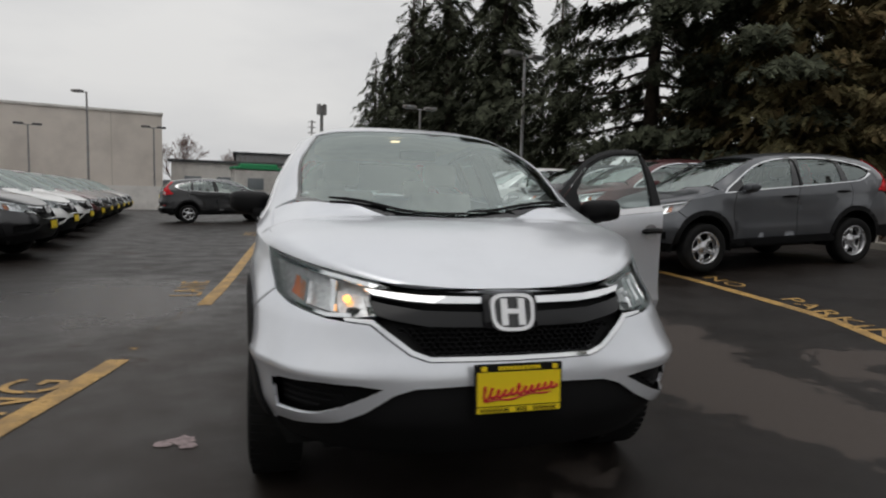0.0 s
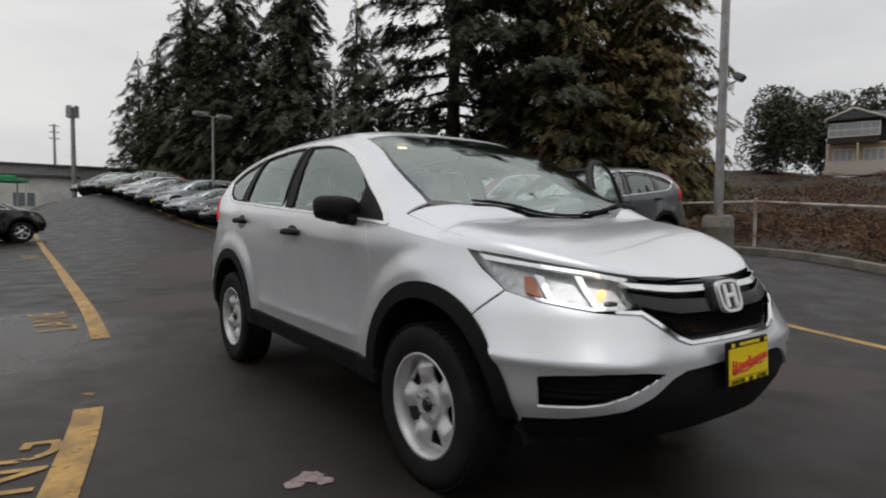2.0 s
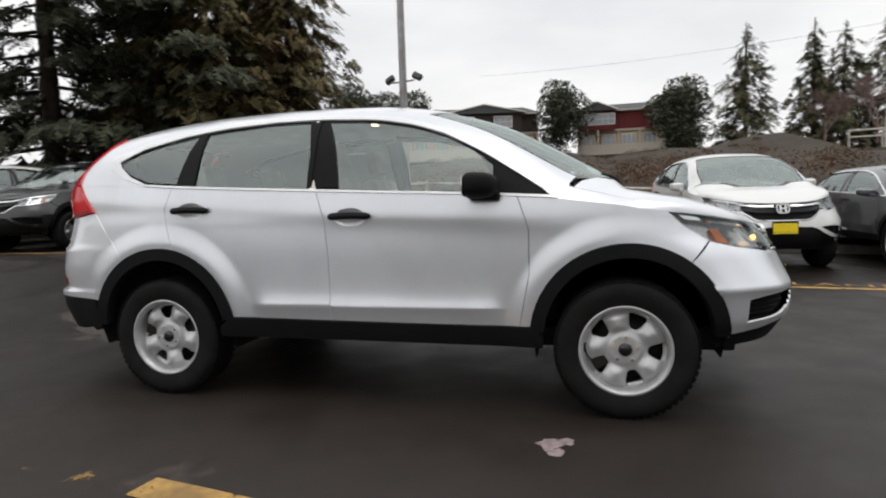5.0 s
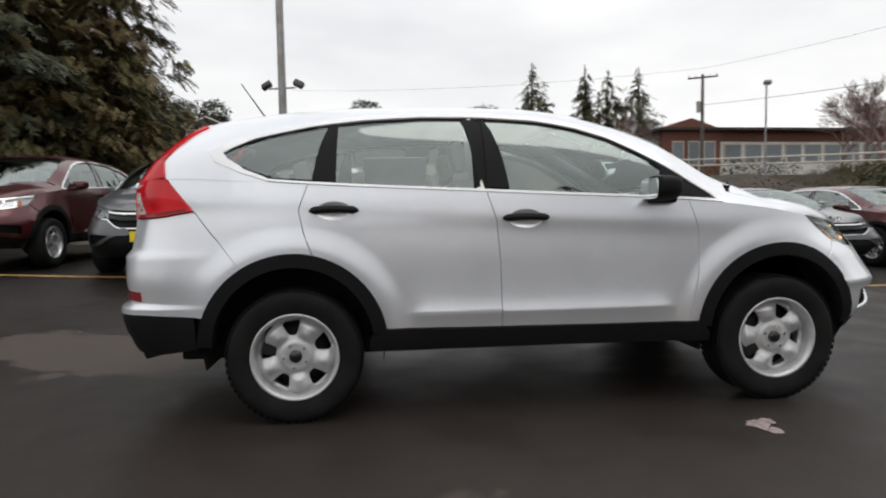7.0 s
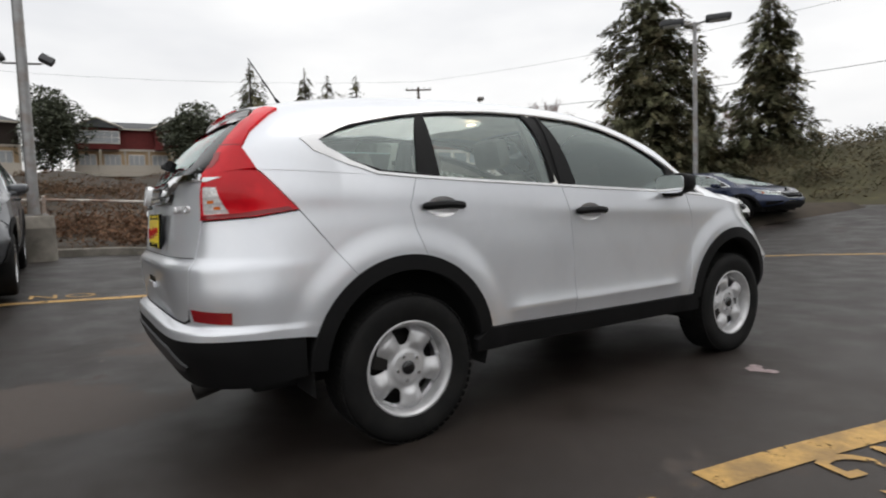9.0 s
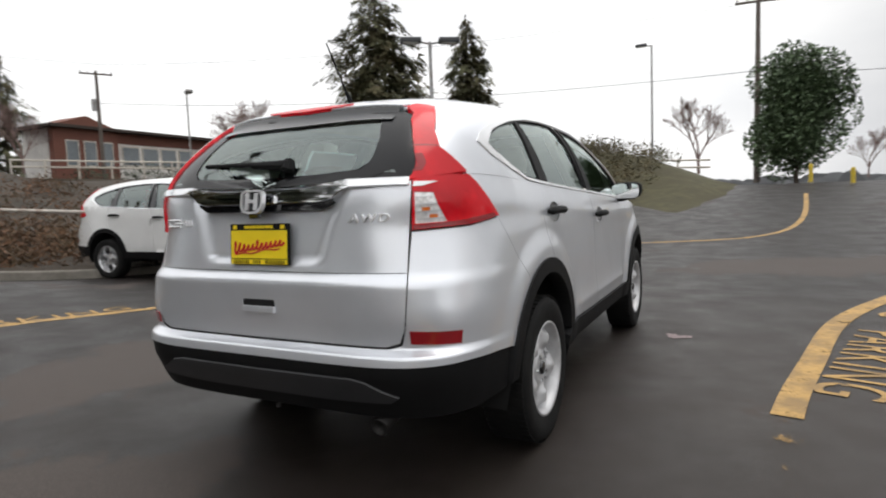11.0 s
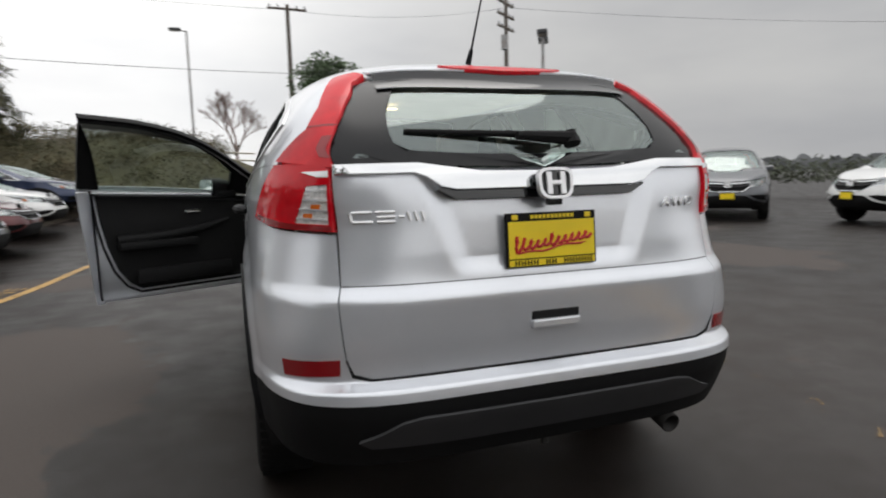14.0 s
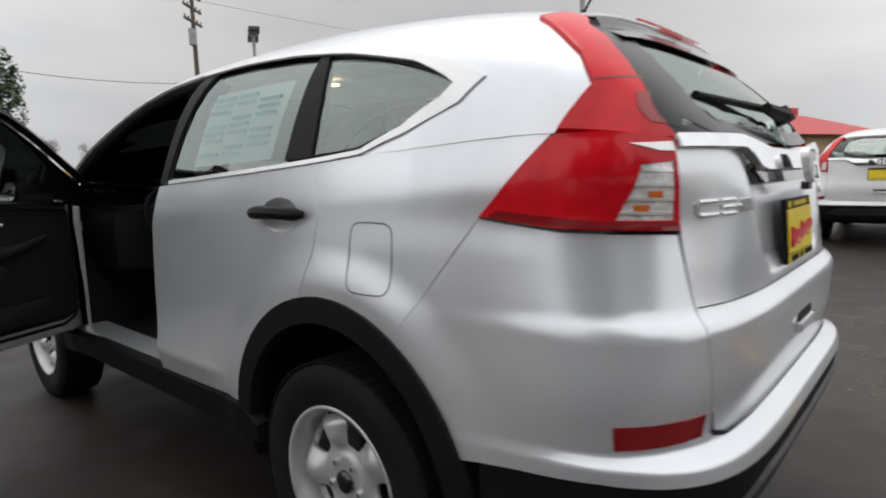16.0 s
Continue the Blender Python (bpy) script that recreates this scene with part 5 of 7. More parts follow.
def smooth_path(pts, n):
    pts = np.array(pts, float)
    t = np.concatenate([[0], np.cumsum(np.linalg.norm(np.diff(pts, axis=0), axis=1))])
    q = np.linspace(0, t[-1], n)
    fx, fy = pch(t, pts[:, 0]), pch(t, pts[:, 1])
    return np.stack([fx(q), fy(q)], 1)


def painted_line(name, pts, width, n, label, material=None):
    c = smooth_path(pts, n)
    d = np.gradient(c, axis=0)
    d /= np.linalg.norm(d, axis=1)[:, None]
    nn = np.stack([-d[:, 1], d[:, 0]], 1) * width / 2
    vs, fs = [], []
    for (x, y), (u, v) in zip(c, nn):
        for k in (-1, 1):
            vs.append((x + k * u, y + k * v, ground_z(x + k * u, y + k * v) + 0.005))
    fs = [(2 * i, 2 * i + 1, 2 * i + 3, 2 * i + 2) for i in range(n - 1)]
    return tagged(link_mesh(name, vs, fs, material or ROADPAINT), label, "road marking", kind="structure")


painted_line("lane_line", [(-1.42, 30), (-1.42, 18), (-1.50, 8), (-1.55, 4.5), (-1.62, 2.75)], 0.15, 60, "straight worn yellow fire lane line on asphalt")
painted_line("lane_line", [(-1.92, 0.62), (-1.97, 0.30), (-2.13, -0.5), (-2.40, -1.75), (-3.10, -3.40), (-5.17, -6.61),
                           (-6.66, -9.18), (-7.40, -10.95), (-7.9, -13.2), (-8.15, -15.3), (-8.4, -19.0)], 0.15, 160, "curving worn yellow fire lane line on asphalt")
painted_line("lane_line", [(3.9, 34), (3.9, 20), (3.85, 14.5), (4.0, 10), (4.3, 5), (4.62, 2.6), (4.60, 0.9), (4.34, -0.1), (4.10, -0.9), (3.85, -1.7), (3.62, -2.5), (3.42, -3.4), (3.25, -4.6), (3.15, -6.0), (2.85, -7.2), (2.2, -8.1), (1.0, -8.9), (-0.5, -9.4),
                           (-1.7, -9.9), (-2.6, -11.2), (-3.1, -13.5), (-3.5, -18)], 0.12, 160, "worn yellow fire lane line along the parked row")


painted_line("worn_line", [(-1.92, 0.63), (-1.88, 1.1), (-1.80, 1.7), (-1.66, 2.7)], 0.15, 30, "stretch of yellow line worn almost away", road_paint("worn_away_road_paint", 0.60))


def painted_words(text, x, y, direction, height, stretch):
    cu = bpy.data.curves.new("painted_words", "FONT")
    cu.body, cu.size, cu.align_x, cu.extrude = text, height, "LEFT", 0.0
    cu.space_character = 1.12
    ob = bpy.data.objects.new("painted_words", cu)
    me = bpy.data.meshes.new_from_object(ob)
    a = radians(direction)
    for v in me.vertices:
        px, py = v.co.x * stretch, v.co.y
        wx, wy = x + px * math.cos(a) - py * math.sin(a), y + px * math.sin(a) + py * math.cos(a)
        v.co = (wx, wy, ground_z(wx, wy) + 0.006)
    bpy.data.objects.remove(ob)
    me.materials.clear()
    me.materials.append(ROADPAINT)
    return tagged(new("painted_words", me), "faded yellow painted words on the asphalt", "road marking", "painted words", "structure")


painted_words("NO", -3.02, -2.86, 66, 0.50, 0.85)
painted_words("PARKING", -2.55, -1.66, 75, 0.52, 0.80)
painted_words("LANE", -1.74, 3.35, 92, 0.50, 0.95)
painted_words("FIRE", -1.64, 13.6, 91, 0.52, 1.5)
painted_words("NO", 4.80, 2.95, -91, 0.30, 1.4)
painted_words("PARKING", 4.80, 1.60, -102, 0.30, 1.42)
painted_words("FIRE", 4.02, -1.65, -106, 0.30, 1.35)
painted_words("LANE", 3.60, -3.35, -102, 0.30, 1.35)
painted_words("NO", -6.4, -7.6, 110, 0.5, 0.7)

# scraps of paper trodden into the asphalt
LITTER = mat("trodden_paper", (0.30, 0.235, 0.235), 0.8, var=0.3, scale=30)
rnd = random.Random(3)
for cx, cy, r in ((-1.24, -0.95, 0.075), (-1.33, -0.99, 0.05), (-1.20, -1.03, 0.045), (-2.9, -0.4, 0.04), (1.7, 3.6, 0.02), (1.9, 2.4, 0.02)):
    k = 11
    vs = [(cx, cy, ground_z(cx, cy) + 0.010)] + [(cx + r * rnd.uniform(0.5, 1.2) * math.cos(2 * math.pi * i / k), cy + r * rnd.uniform(0.4, 1.0) * math.sin(2 * math.pi * i / k), ground_z(cx, cy) + 0.005) for i in range(k)]
    tagged(link_mesh("litter", vs, [(0, 1 + i, 1 + (i + 1) % k) for i in range(k)], LITTER), "flattened pale scrap of paper on asphalt", "litter", "scraps of litter")

# ---- the silver crossover ----
hero = build_crossover("silver_crossover", "silver compact crossover with its driver's door open", SILVER, hero=True)
OPEN = -63
left_door = [o for o in hero.children if o.name.startswith("front_door") and o.data.vertices[0].co.x > 0][0]
hinge = Matrix.Translation((0.865, -0.80, 0))
left_door.matrix_local = hinge @ pose(0, 0, 0, 0, 0, OPEN) @ hinge.inverted()


def inner(y, z):
    p = S(y, z)
    return p - np.array([0.075, 0, 0])


ring_o = gz(*[p for p in DLO_TOP if p[0] < 0.33][::-1])
ring = [(y, q + 0.052) for y, q in ring_o] + ring_o[::-1]
v, f, n = patch([(0.33, ring_o[0][1] + 0.052)] + ring[1:len(ring_o)] + ring_o[::-1], G, 0.03, off=-0.004, rim=0.03)
link_mesh("door_upper_frame", v, f, TRIM, left_door, "black upper door frame", n)
TRIMPOLY = [(0.215, 1.150), (-0.2, 1.130), (-0.745, 1.090), (-0.785, 1.03), (-0.785, 0.62), (-0.755, 0.555), (-0.70, 0.535), (-0.02, 0.535), (0.05, 0.575), (0.115, 0.67), (0.165, 0.82), (0.195, 0.98)]
v, f, n = patch(TRIMPOLY, inner, 0.05, flip=True, rim=0.02)
link_mesh("door_trim", v, f, TRIM, left_door, "black moulded door trim panel", n)
seal = [tuple(S(y, z) - np.array([0.058, 0, 0])) for y, z in shrink(TRIMPOLY, -0.024)]
part("door_edge_seal", tube(seal[4:] + seal[:1], [0.008] * (len(seal) - 3), 6), TRIM, left_door, "black rubber seal round the trim", True)
top = [tuple(S(y, z) - np.array([0.082, 0, 0])) for y, z in ((0.205, 1.142), (-0.2, 1.122), (-0.5, 1.10), (-0.74, 1.082))]
part("sill_roll", tube(top, [0.014] * 4, 8), GREYPL, left_door, "rounded top edge of the trim", True)
swoop = [tuple(S(y, z) - np.array([0.095, 0, 0])) for y, z in ((0.12, 0.86), (-0.05, 0.862), (-0.25, 0.875), (-0.45, 0.905), (-0.62, 0.95))]
part("trim_swoop", tube(swoop, [0.03, 0.034, 0.032, 0.026, 0.012], 10), TRIM, left_door, "moulded swoop above the armrest", True)
v, f, n = patch([(0.24, 1.155), (-0.77, 1.10), (-0.80, 0.48), (0.23, 0.485)], lambda y, z: S(y, z) - np.array([0.055, 0, 0]), 0.08, flip=True, rim=-0.05)
link_mesh("door_shell", v, f, SILVER, left_door, "silver inner door shell", n)
bm = bmesh.new()
add_box(bm, 0.735, 0.815, -0.38, 0.12, 0.795, 0.848, 0.022)
part("armrest", bm, TRIM, left_door, "black armrest", True)
bm = bmesh.new()
add_box(bm, 0.765, 0.82, -0.62, 0.02, 0.565, 0.665, 0.028)
part("door_pocket", bm, TRIM, left_door, "black door pocket", True)
bm = bmesh.new()
add_box(bm, 0.785, 0.815, -0.42, -0.31, 1.010, 1.030, 0.006)
part("inner_handle", bm, CHROME, left_door, "bright inner door handle", True)
v, f, n = patch([(0.31, 1.165), (0.245, 0.46), (0.20, 0.46), (0.25, 1.165)], lambda y, z: S(y, z) - np.array([0.03, 0, 0]), 0.05, rim=0.0)
link_mesh("door_edge", v, f, SILVER, left_door, "", n)
# door opening in the body
v, f, n = patch([(0.34, 1.18), (0.27, 0.47), (0.19, 0.47), (0.24, 1.18)], lambda y, z: S(y, z) - np.array([0.045, 0, 0]), 0.05, rim=0.03)
link_mesh("door_pillar", v, f, SILVER, hero, "painted centre pillar", n)
part("door_sill", box(0.70, 0.86, -0.86, 0.28, 0.40, 0.462, 0.015), SILVER, hero, "painted door sill")
part("pillar_base", box(0.79, 0.835, -0.90, -0.80, 0.44, 1.08, 0.012), SILVER, hero)
pt = [(float(conic(np.array(y), s_at(np.array(y), np.array(z), 1))[0]) - 0.03, y, z - 0.015) for y, z in DLO_TOP[1:8]]
part("door_seal", tube(pt, [0.022] * len(pt), 8), TRIM, hero, "black rubber door seal", True)
for sx in (-1, 1):
    for yb, zt in ((0.345, 1.56),):
        q = float(conic(np.array(yb), s_at(np.array(yb), np.array(zt), 1))[0])
        bm = bmesh.new()
        add_tube(bm, (sx * 0.80, yb - 0.02, 0.5), (sx * 0.82, yb - 0.01, 1.15), 0.06, 0.05, 8)
        add_tube(bm, (sx * 0.82, yb - 0.01, 1.15), (sx * (q - 0.05), yb + 0.03, zt), 0.05, 0.04, 8)
        part("inner_pillar", bm, TRIM if sx > 0 else HEADLINER, hero, "", True)
# fuel flap outline (a fine groove) on the car's left rear wing
fl = [(1.475 + 0.075 * math.copysign(abs(math.cos(a)) ** 0.4, math.cos(a)), 0.985 + 0.088 * math.copysign(abs(math.sin(a)) ** 0.4, math.sin(a))) for a in np.linspace(0, 2 * math.pi, 36, endpoint=False)]
v, f, n = patch(fl, S, 0.03, holes=[shrink(fl, 0.003)], off=0.0006, rim=0.0)
link_mesh("fuel_flap_gap", v, f, TRIM, hero, "round-cornered fuel flap", n)
# roof spoiler with high brake light
SPO = [(1.78, 1.0)] + gx((1.775, 0.30), (1.765, 0.44), (1.80, 0.485), (1.845, 0.472), (1.872, 0.25)) + [(1.884, 1.0)]


def lifted(y, q):
    p = G(y, q)
    k = sstep(1.77, 1.885, p[..., 1])
    return p + np.stack([0 * k, 0.012 * k, 0.018 * k], -1)


v, f, n = both(patch(SPO, lifted, 0.02, rim=0.008))
link_mesh("roof_spoiler", v, f, SILVER, hero, "painted roof spoiler", n)
# its black underside runs from the trailing edge down to the top of the glass
uv, uf = [], []
for i in range(25):
    x = -0.465 + 0.93 * i / 24
    ye = 1.884 - 0.012 * (abs(x) / 0.25) - 0.045 * max(0, abs(x) - 0.25)
    e = lifted(np.array(ye), s_at(np.array(ye), np.array(max(abs(x), 0.002)), 0))
    yg = 1.952 - 0.10 * x * x
    g = G(np.array(yg), s_at(np.array(yg), np.array(max(abs(x), 0.002)), 0))
    uv += [(x, e[1] - 0.004, e[2] - 0.006), (x, e[1] + 0.006, e[2] - 0.022), (x, e[1] + 0.012, e[2] - 0.036), (x, g[1] + 0.002, g[2] + 0.004)]
    if i:
        uf += [(4 * i - 4 + j, 4 * i + j, 4 * i + j + 1, 4 * i + j - 3) for j in range(3)]
link_mesh("spoiler_underside", uv, uf, GLOSSB, hero, "gloss black spoiler lip")
v, f, n = both(patch([(1.855, 1.0)] + gx((1.853, 0.12), (1.850, 0.235), (1.874, 0.19)) + [(1.888, 1.0)], lifted, 0.02, off=0.006, rim=0.026))
link_mesh("high_brake_light", v, f, REDLENS, hero, "red high-level brake light", n)
# antenna, wipers, exhaust, hitch eye
bm = tube([(0.0, 1.55, 1.655), (0.0, 1.585, 1.70)], [0.012, 0.008])
add_tube(bm, (0, 1.585, 1.70), (0, 1.72, 1.90), 0.0045, 0.003, 6)
part("antenna", bm, PLASTIC, hero, "short black roof antenna", True)
for x0, x1, yb in ((-0.56, 0.08, -1.325), (0.08, 0.66, -1.315)):
    pts = []
    for i in range(9):
        q = i / 8
        x = x0 + (x1 - x0) * q
        y = yb + 0.40 * x * x - 0.01 * math.sin(math.pi * q)
        z = float(conic(np.array(y), s_at(np.array(y), np.array(abs(x)), 0))[1])
        pts.append((x, y, z + 0.009))
    bm = sweep(pts, [0.005] + [0.008] * 7 + [0.005], 6)
    part("wiper", bm, PLASTIC, hero, "black windscreen wiper", True)
bm = bmesh.new()
for p, q, r0, r1 in (((-0.10, 2.140, 1.330), (0.42, 2.080, 1.347), 0.012, 0.008), ((-0.12, 2.150, 1.320), (0.08, 2.150, 1.330), 0.024, 0.014), ((-0.11, 2.158, 1.300), (-0.11, 2.138, 1.340), 0.028, 0.022)):
    add_tube(bm, p, q, r0, r1, 8)
part("rear_wiper", bm, PLASTIC, hero, "black rear window wiper", True)
bm = bmesh.new()
v, f = lathe([(0.034, 0.0), (0.036, 0.14), (0.030, 0.14), (0.028, 0.02)], 20)
ex = link_mesh("exhaust_tip", v, f, DARKMETAL, hero, "dull steel exhaust pipe")
ex.matrix_local = pose(-0.50, 2.04, 0.345, 0, 0, 90) @ pose(0, 0, 0, 0, 12, 0)
part("tow_eye", tube([(0, 2.16, 0.37), (0, 2.17, 0.33)], [0.010, 0.013]), DARKMETAL, hero)
part("rear_camera", box(-0.025, 0.025, 2.225, 2.245, 1.115, 1.137, 0.005), GLOSSB, hero)
# bright script shapes on the tailgate
def script_stroke(x0, z0, x1, z1, w=0.0105):
    """One stroke of the bright script, lying on the tailgate skin."""
    n = 5
    pts = []
    for i in range(n):
        x, z = x0 + (x1 - x0) * i / (n - 1), z0 + (z1 - z0) * i / (n - 1)
        y = float(R(np.array(end_angle("x", x, z, False)), np.array(z))[1])
        pts.append((x, y + 0.003, z))
    part("script_bar", sweep(pts, [w * 0.5] * n, 6), SATIN, hero, "bright script drawn as bars", True)


for x0, z0, x1, z1 in ((0.602, 1.112, 0.548, 1.113), (0.600, 1.085, 0.546, 1.085), (0.607, 1.110, 0.603, 1.088), (0.538, 1.113, 0.484, 1.113), (0.534, 1.099, 0.484, 1.099),
                       (0.534, 1.085, 0.484, 1.085), (0.474, 1.099, 0.458, 1.099), (0.448, 1.112, 0.440, 1.086), (0.428, 1.112, 0.420, 1.086), (0.408, 1.112, 0.400, 1.086)):
    script_stroke(x0, z0, x1, z1)
cu = bpy.data.curves.new("awd", "FONT")
cu.body, cu.size, cu.extrude, cu.bevel_depth, cu.space_character, cu.align_x, cu.shear = "AWD", 0.042, 0.004, 0.001, 1.25, "CENTER", 0.15
tmp = bpy.data.objects.new("awd", cu)
me = bpy.data.meshes.new_from_object(tmp)
bpy.data.objects.remove(tmp)
me.transform(pose(-0.50, 2.195, 1.092, 90, 0, 0) @ pose(0, 0, 0, 0, 180, 0) @ Matrix.Diagonal((1.35, 1, 1, 1)))
for v in me.vertices:
    lift = v.co.y - 2.195
    v.co.y = float(R(np.array(end_angle("x", abs(v.co.x), v.co.z, False)), np.array(v.co.z))[1]) + 0.004 + lift
me.materials.clear()
me.materials.append(SATIN)
aw = new("drive_script", me)
aw.parent = hero
aw["label"] = "bright AWD letters"
# window sticker sheets inside the left rear door glass
v, f, n = patch(gz((0.98, 1.50), (0.50, 1.50), (0.50, 1.24), (0.98, 1.25)), G, 0.08, off=-0.022, rim=0)
st1 = link_mesh("window_sticker", v, f, PAPER, hero, "large price sheet inside the window", n)
bm = bmesh.new()
for i in range(9):
    z0 = 1.265 + i * 0.024
    x = float(conic(np.array(0.74), s_at(np.array(0.74), np.array(z0), 1))[0])
    for y0, y1 in ((0.53, 0.66), (0.69, 0.80), (0.83, 0.95)):
        if (i * 3 + int(y0 * 10)) % 4:
            add_box(bm, x - 0.021, x - 0.017, y0, y1, z0, z0 + 0.010)
part("sticker_print", bm, PAPERINK, st1)
part("cabin_light", box(-0.03, 0.03, 0.25, 0.29, 1.615, 1.625, 0.004), BULB, hero, "lit cabin lamp")
bm = box(-0.11, 0.11, -0.545, -0.515, 1.44, 1.50, 0.012)
part("inner_mirror", bm, TRIM, hero, "inside mirror", True)

# ---- parked cars ----
def sedan_shape(v):
    """Presses the crossover's form into a lower, longer saloon."""
    v = np.array(v, float)
    x, y, z = v[:, 0], v[:, 1], v[:, 2]
    lo = np.where(z < 0.35, z, 0.35 + (z - 0.35) * 0.80)
    belt = 0.35 + (BELT(np.clip(y, -2, 2.15)) - 0.35) * 0.80
    up = np.clip(lo - belt, 0, None)
    fall = 1 - 0.86 * sstep(0.95, 1.85, y)
    zz = np.where(lo > belt, belt + up * fall * 0.98, lo)
    yy = np.where(y > 1.31, 1.46 + (y - 1.31) * 1.14, y * np.where(y > 0, 1.46 / 1.31, 1.06))
    return np.stack([x * 1.005, yy, zz], 1)


def repaint(car, material):
    for o in (car, *car.children_recursive):
        if o.type == "MESH" and o.material_slots and o.material_slots[0].material == WHITE:
            o.material_slots[0].link = "OBJECT"
            o.material_slots[0].material = material
    return car


def car_pose(x, y, heading):
    """heading: degrees in plan, 0 along +x; the nose of the mould looks along -y."""
    h = radians(heading)
    dx, dy = math.cos(h), math.sin(h)
    zf, zr = ground_z(x + 1.31 * dx, y + 1.31 * dy), ground_z(x - 1.31 * dx, y - 1.31 * dy)
    return pose(x, y, (zf + zr) / 2, 0, 0, heading + 90) @ pose(0, 0, 0, math.degrees(math.atan2(zr - zf, 2.62)), 0, 0)


crossover = build_crossover("parked_crossover", "white compact crossover parked on damp asphalt", WHITE, group="parked cars", privacy=True)
crossover.matrix_world = car_pose(6.68, -3.34, 185.5)
saloon = build_crossover("parked_saloon", "white four-door saloon parked on damp asphalt", WHITE, warp=sedan_shape, wheel_ry=1.46, group="parked cars", privacy=True)
saloon.matrix_world = car_pose(6.85, -10.9, 178)

EAST = [(6.2, 3.90, 180, GREY, "dark grey", 0), (6.25, 6.35, 180, MAROON, "maroon", 0), (6.2, 8.75, 180, BLACKP, "black", 0), (5.6, 11.1, 182, WHITE, "white", 0), (5.65, 13.5, 180, LIGHTSILVER, "silver-blue", 0),
        (5.7, 15.9, 180, GREY, "grey", 0), (6.05, 18.0, 184, BRONZE, "brown-grey", 1)]
EAST += [(6.0 - 0.07 * 2.45 * i, 20.4 + 2.45 * i, 184, (BRONZE, GREY, LIGHTSILVER, LIGHTSILVER, GREY, LIGHTSILVER, WHITE)[i % 7], ("bronze", "grey", "silver", "silver", "grey", "silver", "white")[i % 7], (1, 1, 1, 0)[i % 4]) for i in range(13)]
SOUTH = [(6.4, -5.85, 182, GREY, "grey", 1), (6.65, -8.35, 180, MAROON, "maroon", 1), (6.8, -13.5, 177, BLUE, "dark blue", 1)]
WEST = [(-6.9 - 0.17 * 2.55 * i, 7.6 + 2.55 * i, 2, c, w, 0) for i, (c, w) in enumerate([(BLACKP, "black"), (WHITE, "white"), (WHITE, "white"), (MAROON, "maroon"), (BRONZE, "bronze"), (GREY, "grey"), (BLACKP, "black"), (WHITE, "white"), (LIGHTSILVER, "silver")])]
WEST += [(-3.35, 21.3, 15, BLACKP, "black", 0)]
YARD = [(-12.9, -4.55, -10, WHITE, "white", 0), (-11.0, -8.4, 47, GREY, "dark grey", 0), (-10.6, 1.7, 180, WHITE, "white", 0), (-12.6, -1.86, 20, WHITE, "white", 0)]
for x, y, head, colour, word, is_saloon in EAST + SOUTH + WEST + YARD:
    c = copy_thing(saloon if is_saloon else crossover, car_pose(x, y, head))
    repaint(c, colour)
    c["label"] = f"{word} {'four-door saloon' if is_saloon else 'compact crossover'} parked on damp asphalt"

# ---- east bank, fence, lamp posts ----
EARTH = mat("winter_bank_soil", (0.046, 0.034, 0.023), 0.95, var=0.3, scale=3, dark=(0.028, 0.022, 0.014), dscale=0.7, damount=0.8, bump=0.6, bscale=14)
GRASS = mat("winter_grass", (0.062, 0.056, 0.024), 0.95, var=0.35, scale=3, dark=(0.05, 0.042, 0.018), dscale=0.8, damount=0.8, bump=0.5, bscale=20)


def bank_z(x, y):
    f = x - fence_x(y) - 0.7
    rise = 2.0 * ss1(0, 26, f) + 2.9 * ss1(24, 52, f)
    return ground_z(x, y) + rise + 0.25 * math.sin(x * 0.7 + y * 0.43) * ss1(2, 9, f) + 0.15


ys = np.concatenate([np.arange(-16, 40, 1.5), np.arange(40, 130, 10)])
offs = np.array([0.0, 0.5, 1.2, 2, 3, 4.5, 6, 8, 11, 14, 18, 23, 30, 37, 45, 53, 70, 120])
bv = []
for y in ys:
    for o in offs:
        x = fence_x(y) + 0.7 + o
        bv.append((x, y, bank_z(x, y) if o else ground_z(x, y) - 0.05))
nb_ = len(offs)
bf = [(j * nb_ + i, j * nb_ + i + 1, (j + 1) * nb_ + i + 1, (j + 1) * nb_ + i) for j in range(len(ys) - 1) for i in range(nb_ - 1)]
tagged(link_mesh("bank", bv, bf, EARTH), "brown overgrown earth bank behind the fence", "bank", kind="structure")
# bank along the street behind the south row
sv, k = [], 0
sx = np.arange(-1.5, 40, 1.5)
so = np.array([0, 0.6, 1.5, 3, 5, 8, 14, 30])
for x in sx:
    y0 = -15.6 - 0.18 * max(0, x) if x > 0 else -13.5 + 1.4 * x
    for o in so:
        sv.append((x, y0 - o, ground_z(x, y0 - o) + (-0.05 if o == 0 else (1.9 * ss1(0, 9, o) + 0.1) * ss1(-2.2, 4.5, x) - 0.04)))
ns_ = len(so)
sf = [(j * ns_ + i, (j + 1) * ns_ + i, (j + 1) * ns_ + i + 1, j * ns_ + i + 1)[::-1] for j in range(len(sx) - 1) for i in range(ns_ - 1)]
tagged(link_mesh("grass_bank", sv, sf, GRASS), "rough grass bank below the street", "bank", kind="structure")
KERB = mat("concrete", (0.24, 0.22, 0.19), 0.9, var=0.15, scale=6, dark=(0.11, 0.10, 0.08), dscale=2.5, damount=0.6, bump=0.3, bscale=60)
kv = []
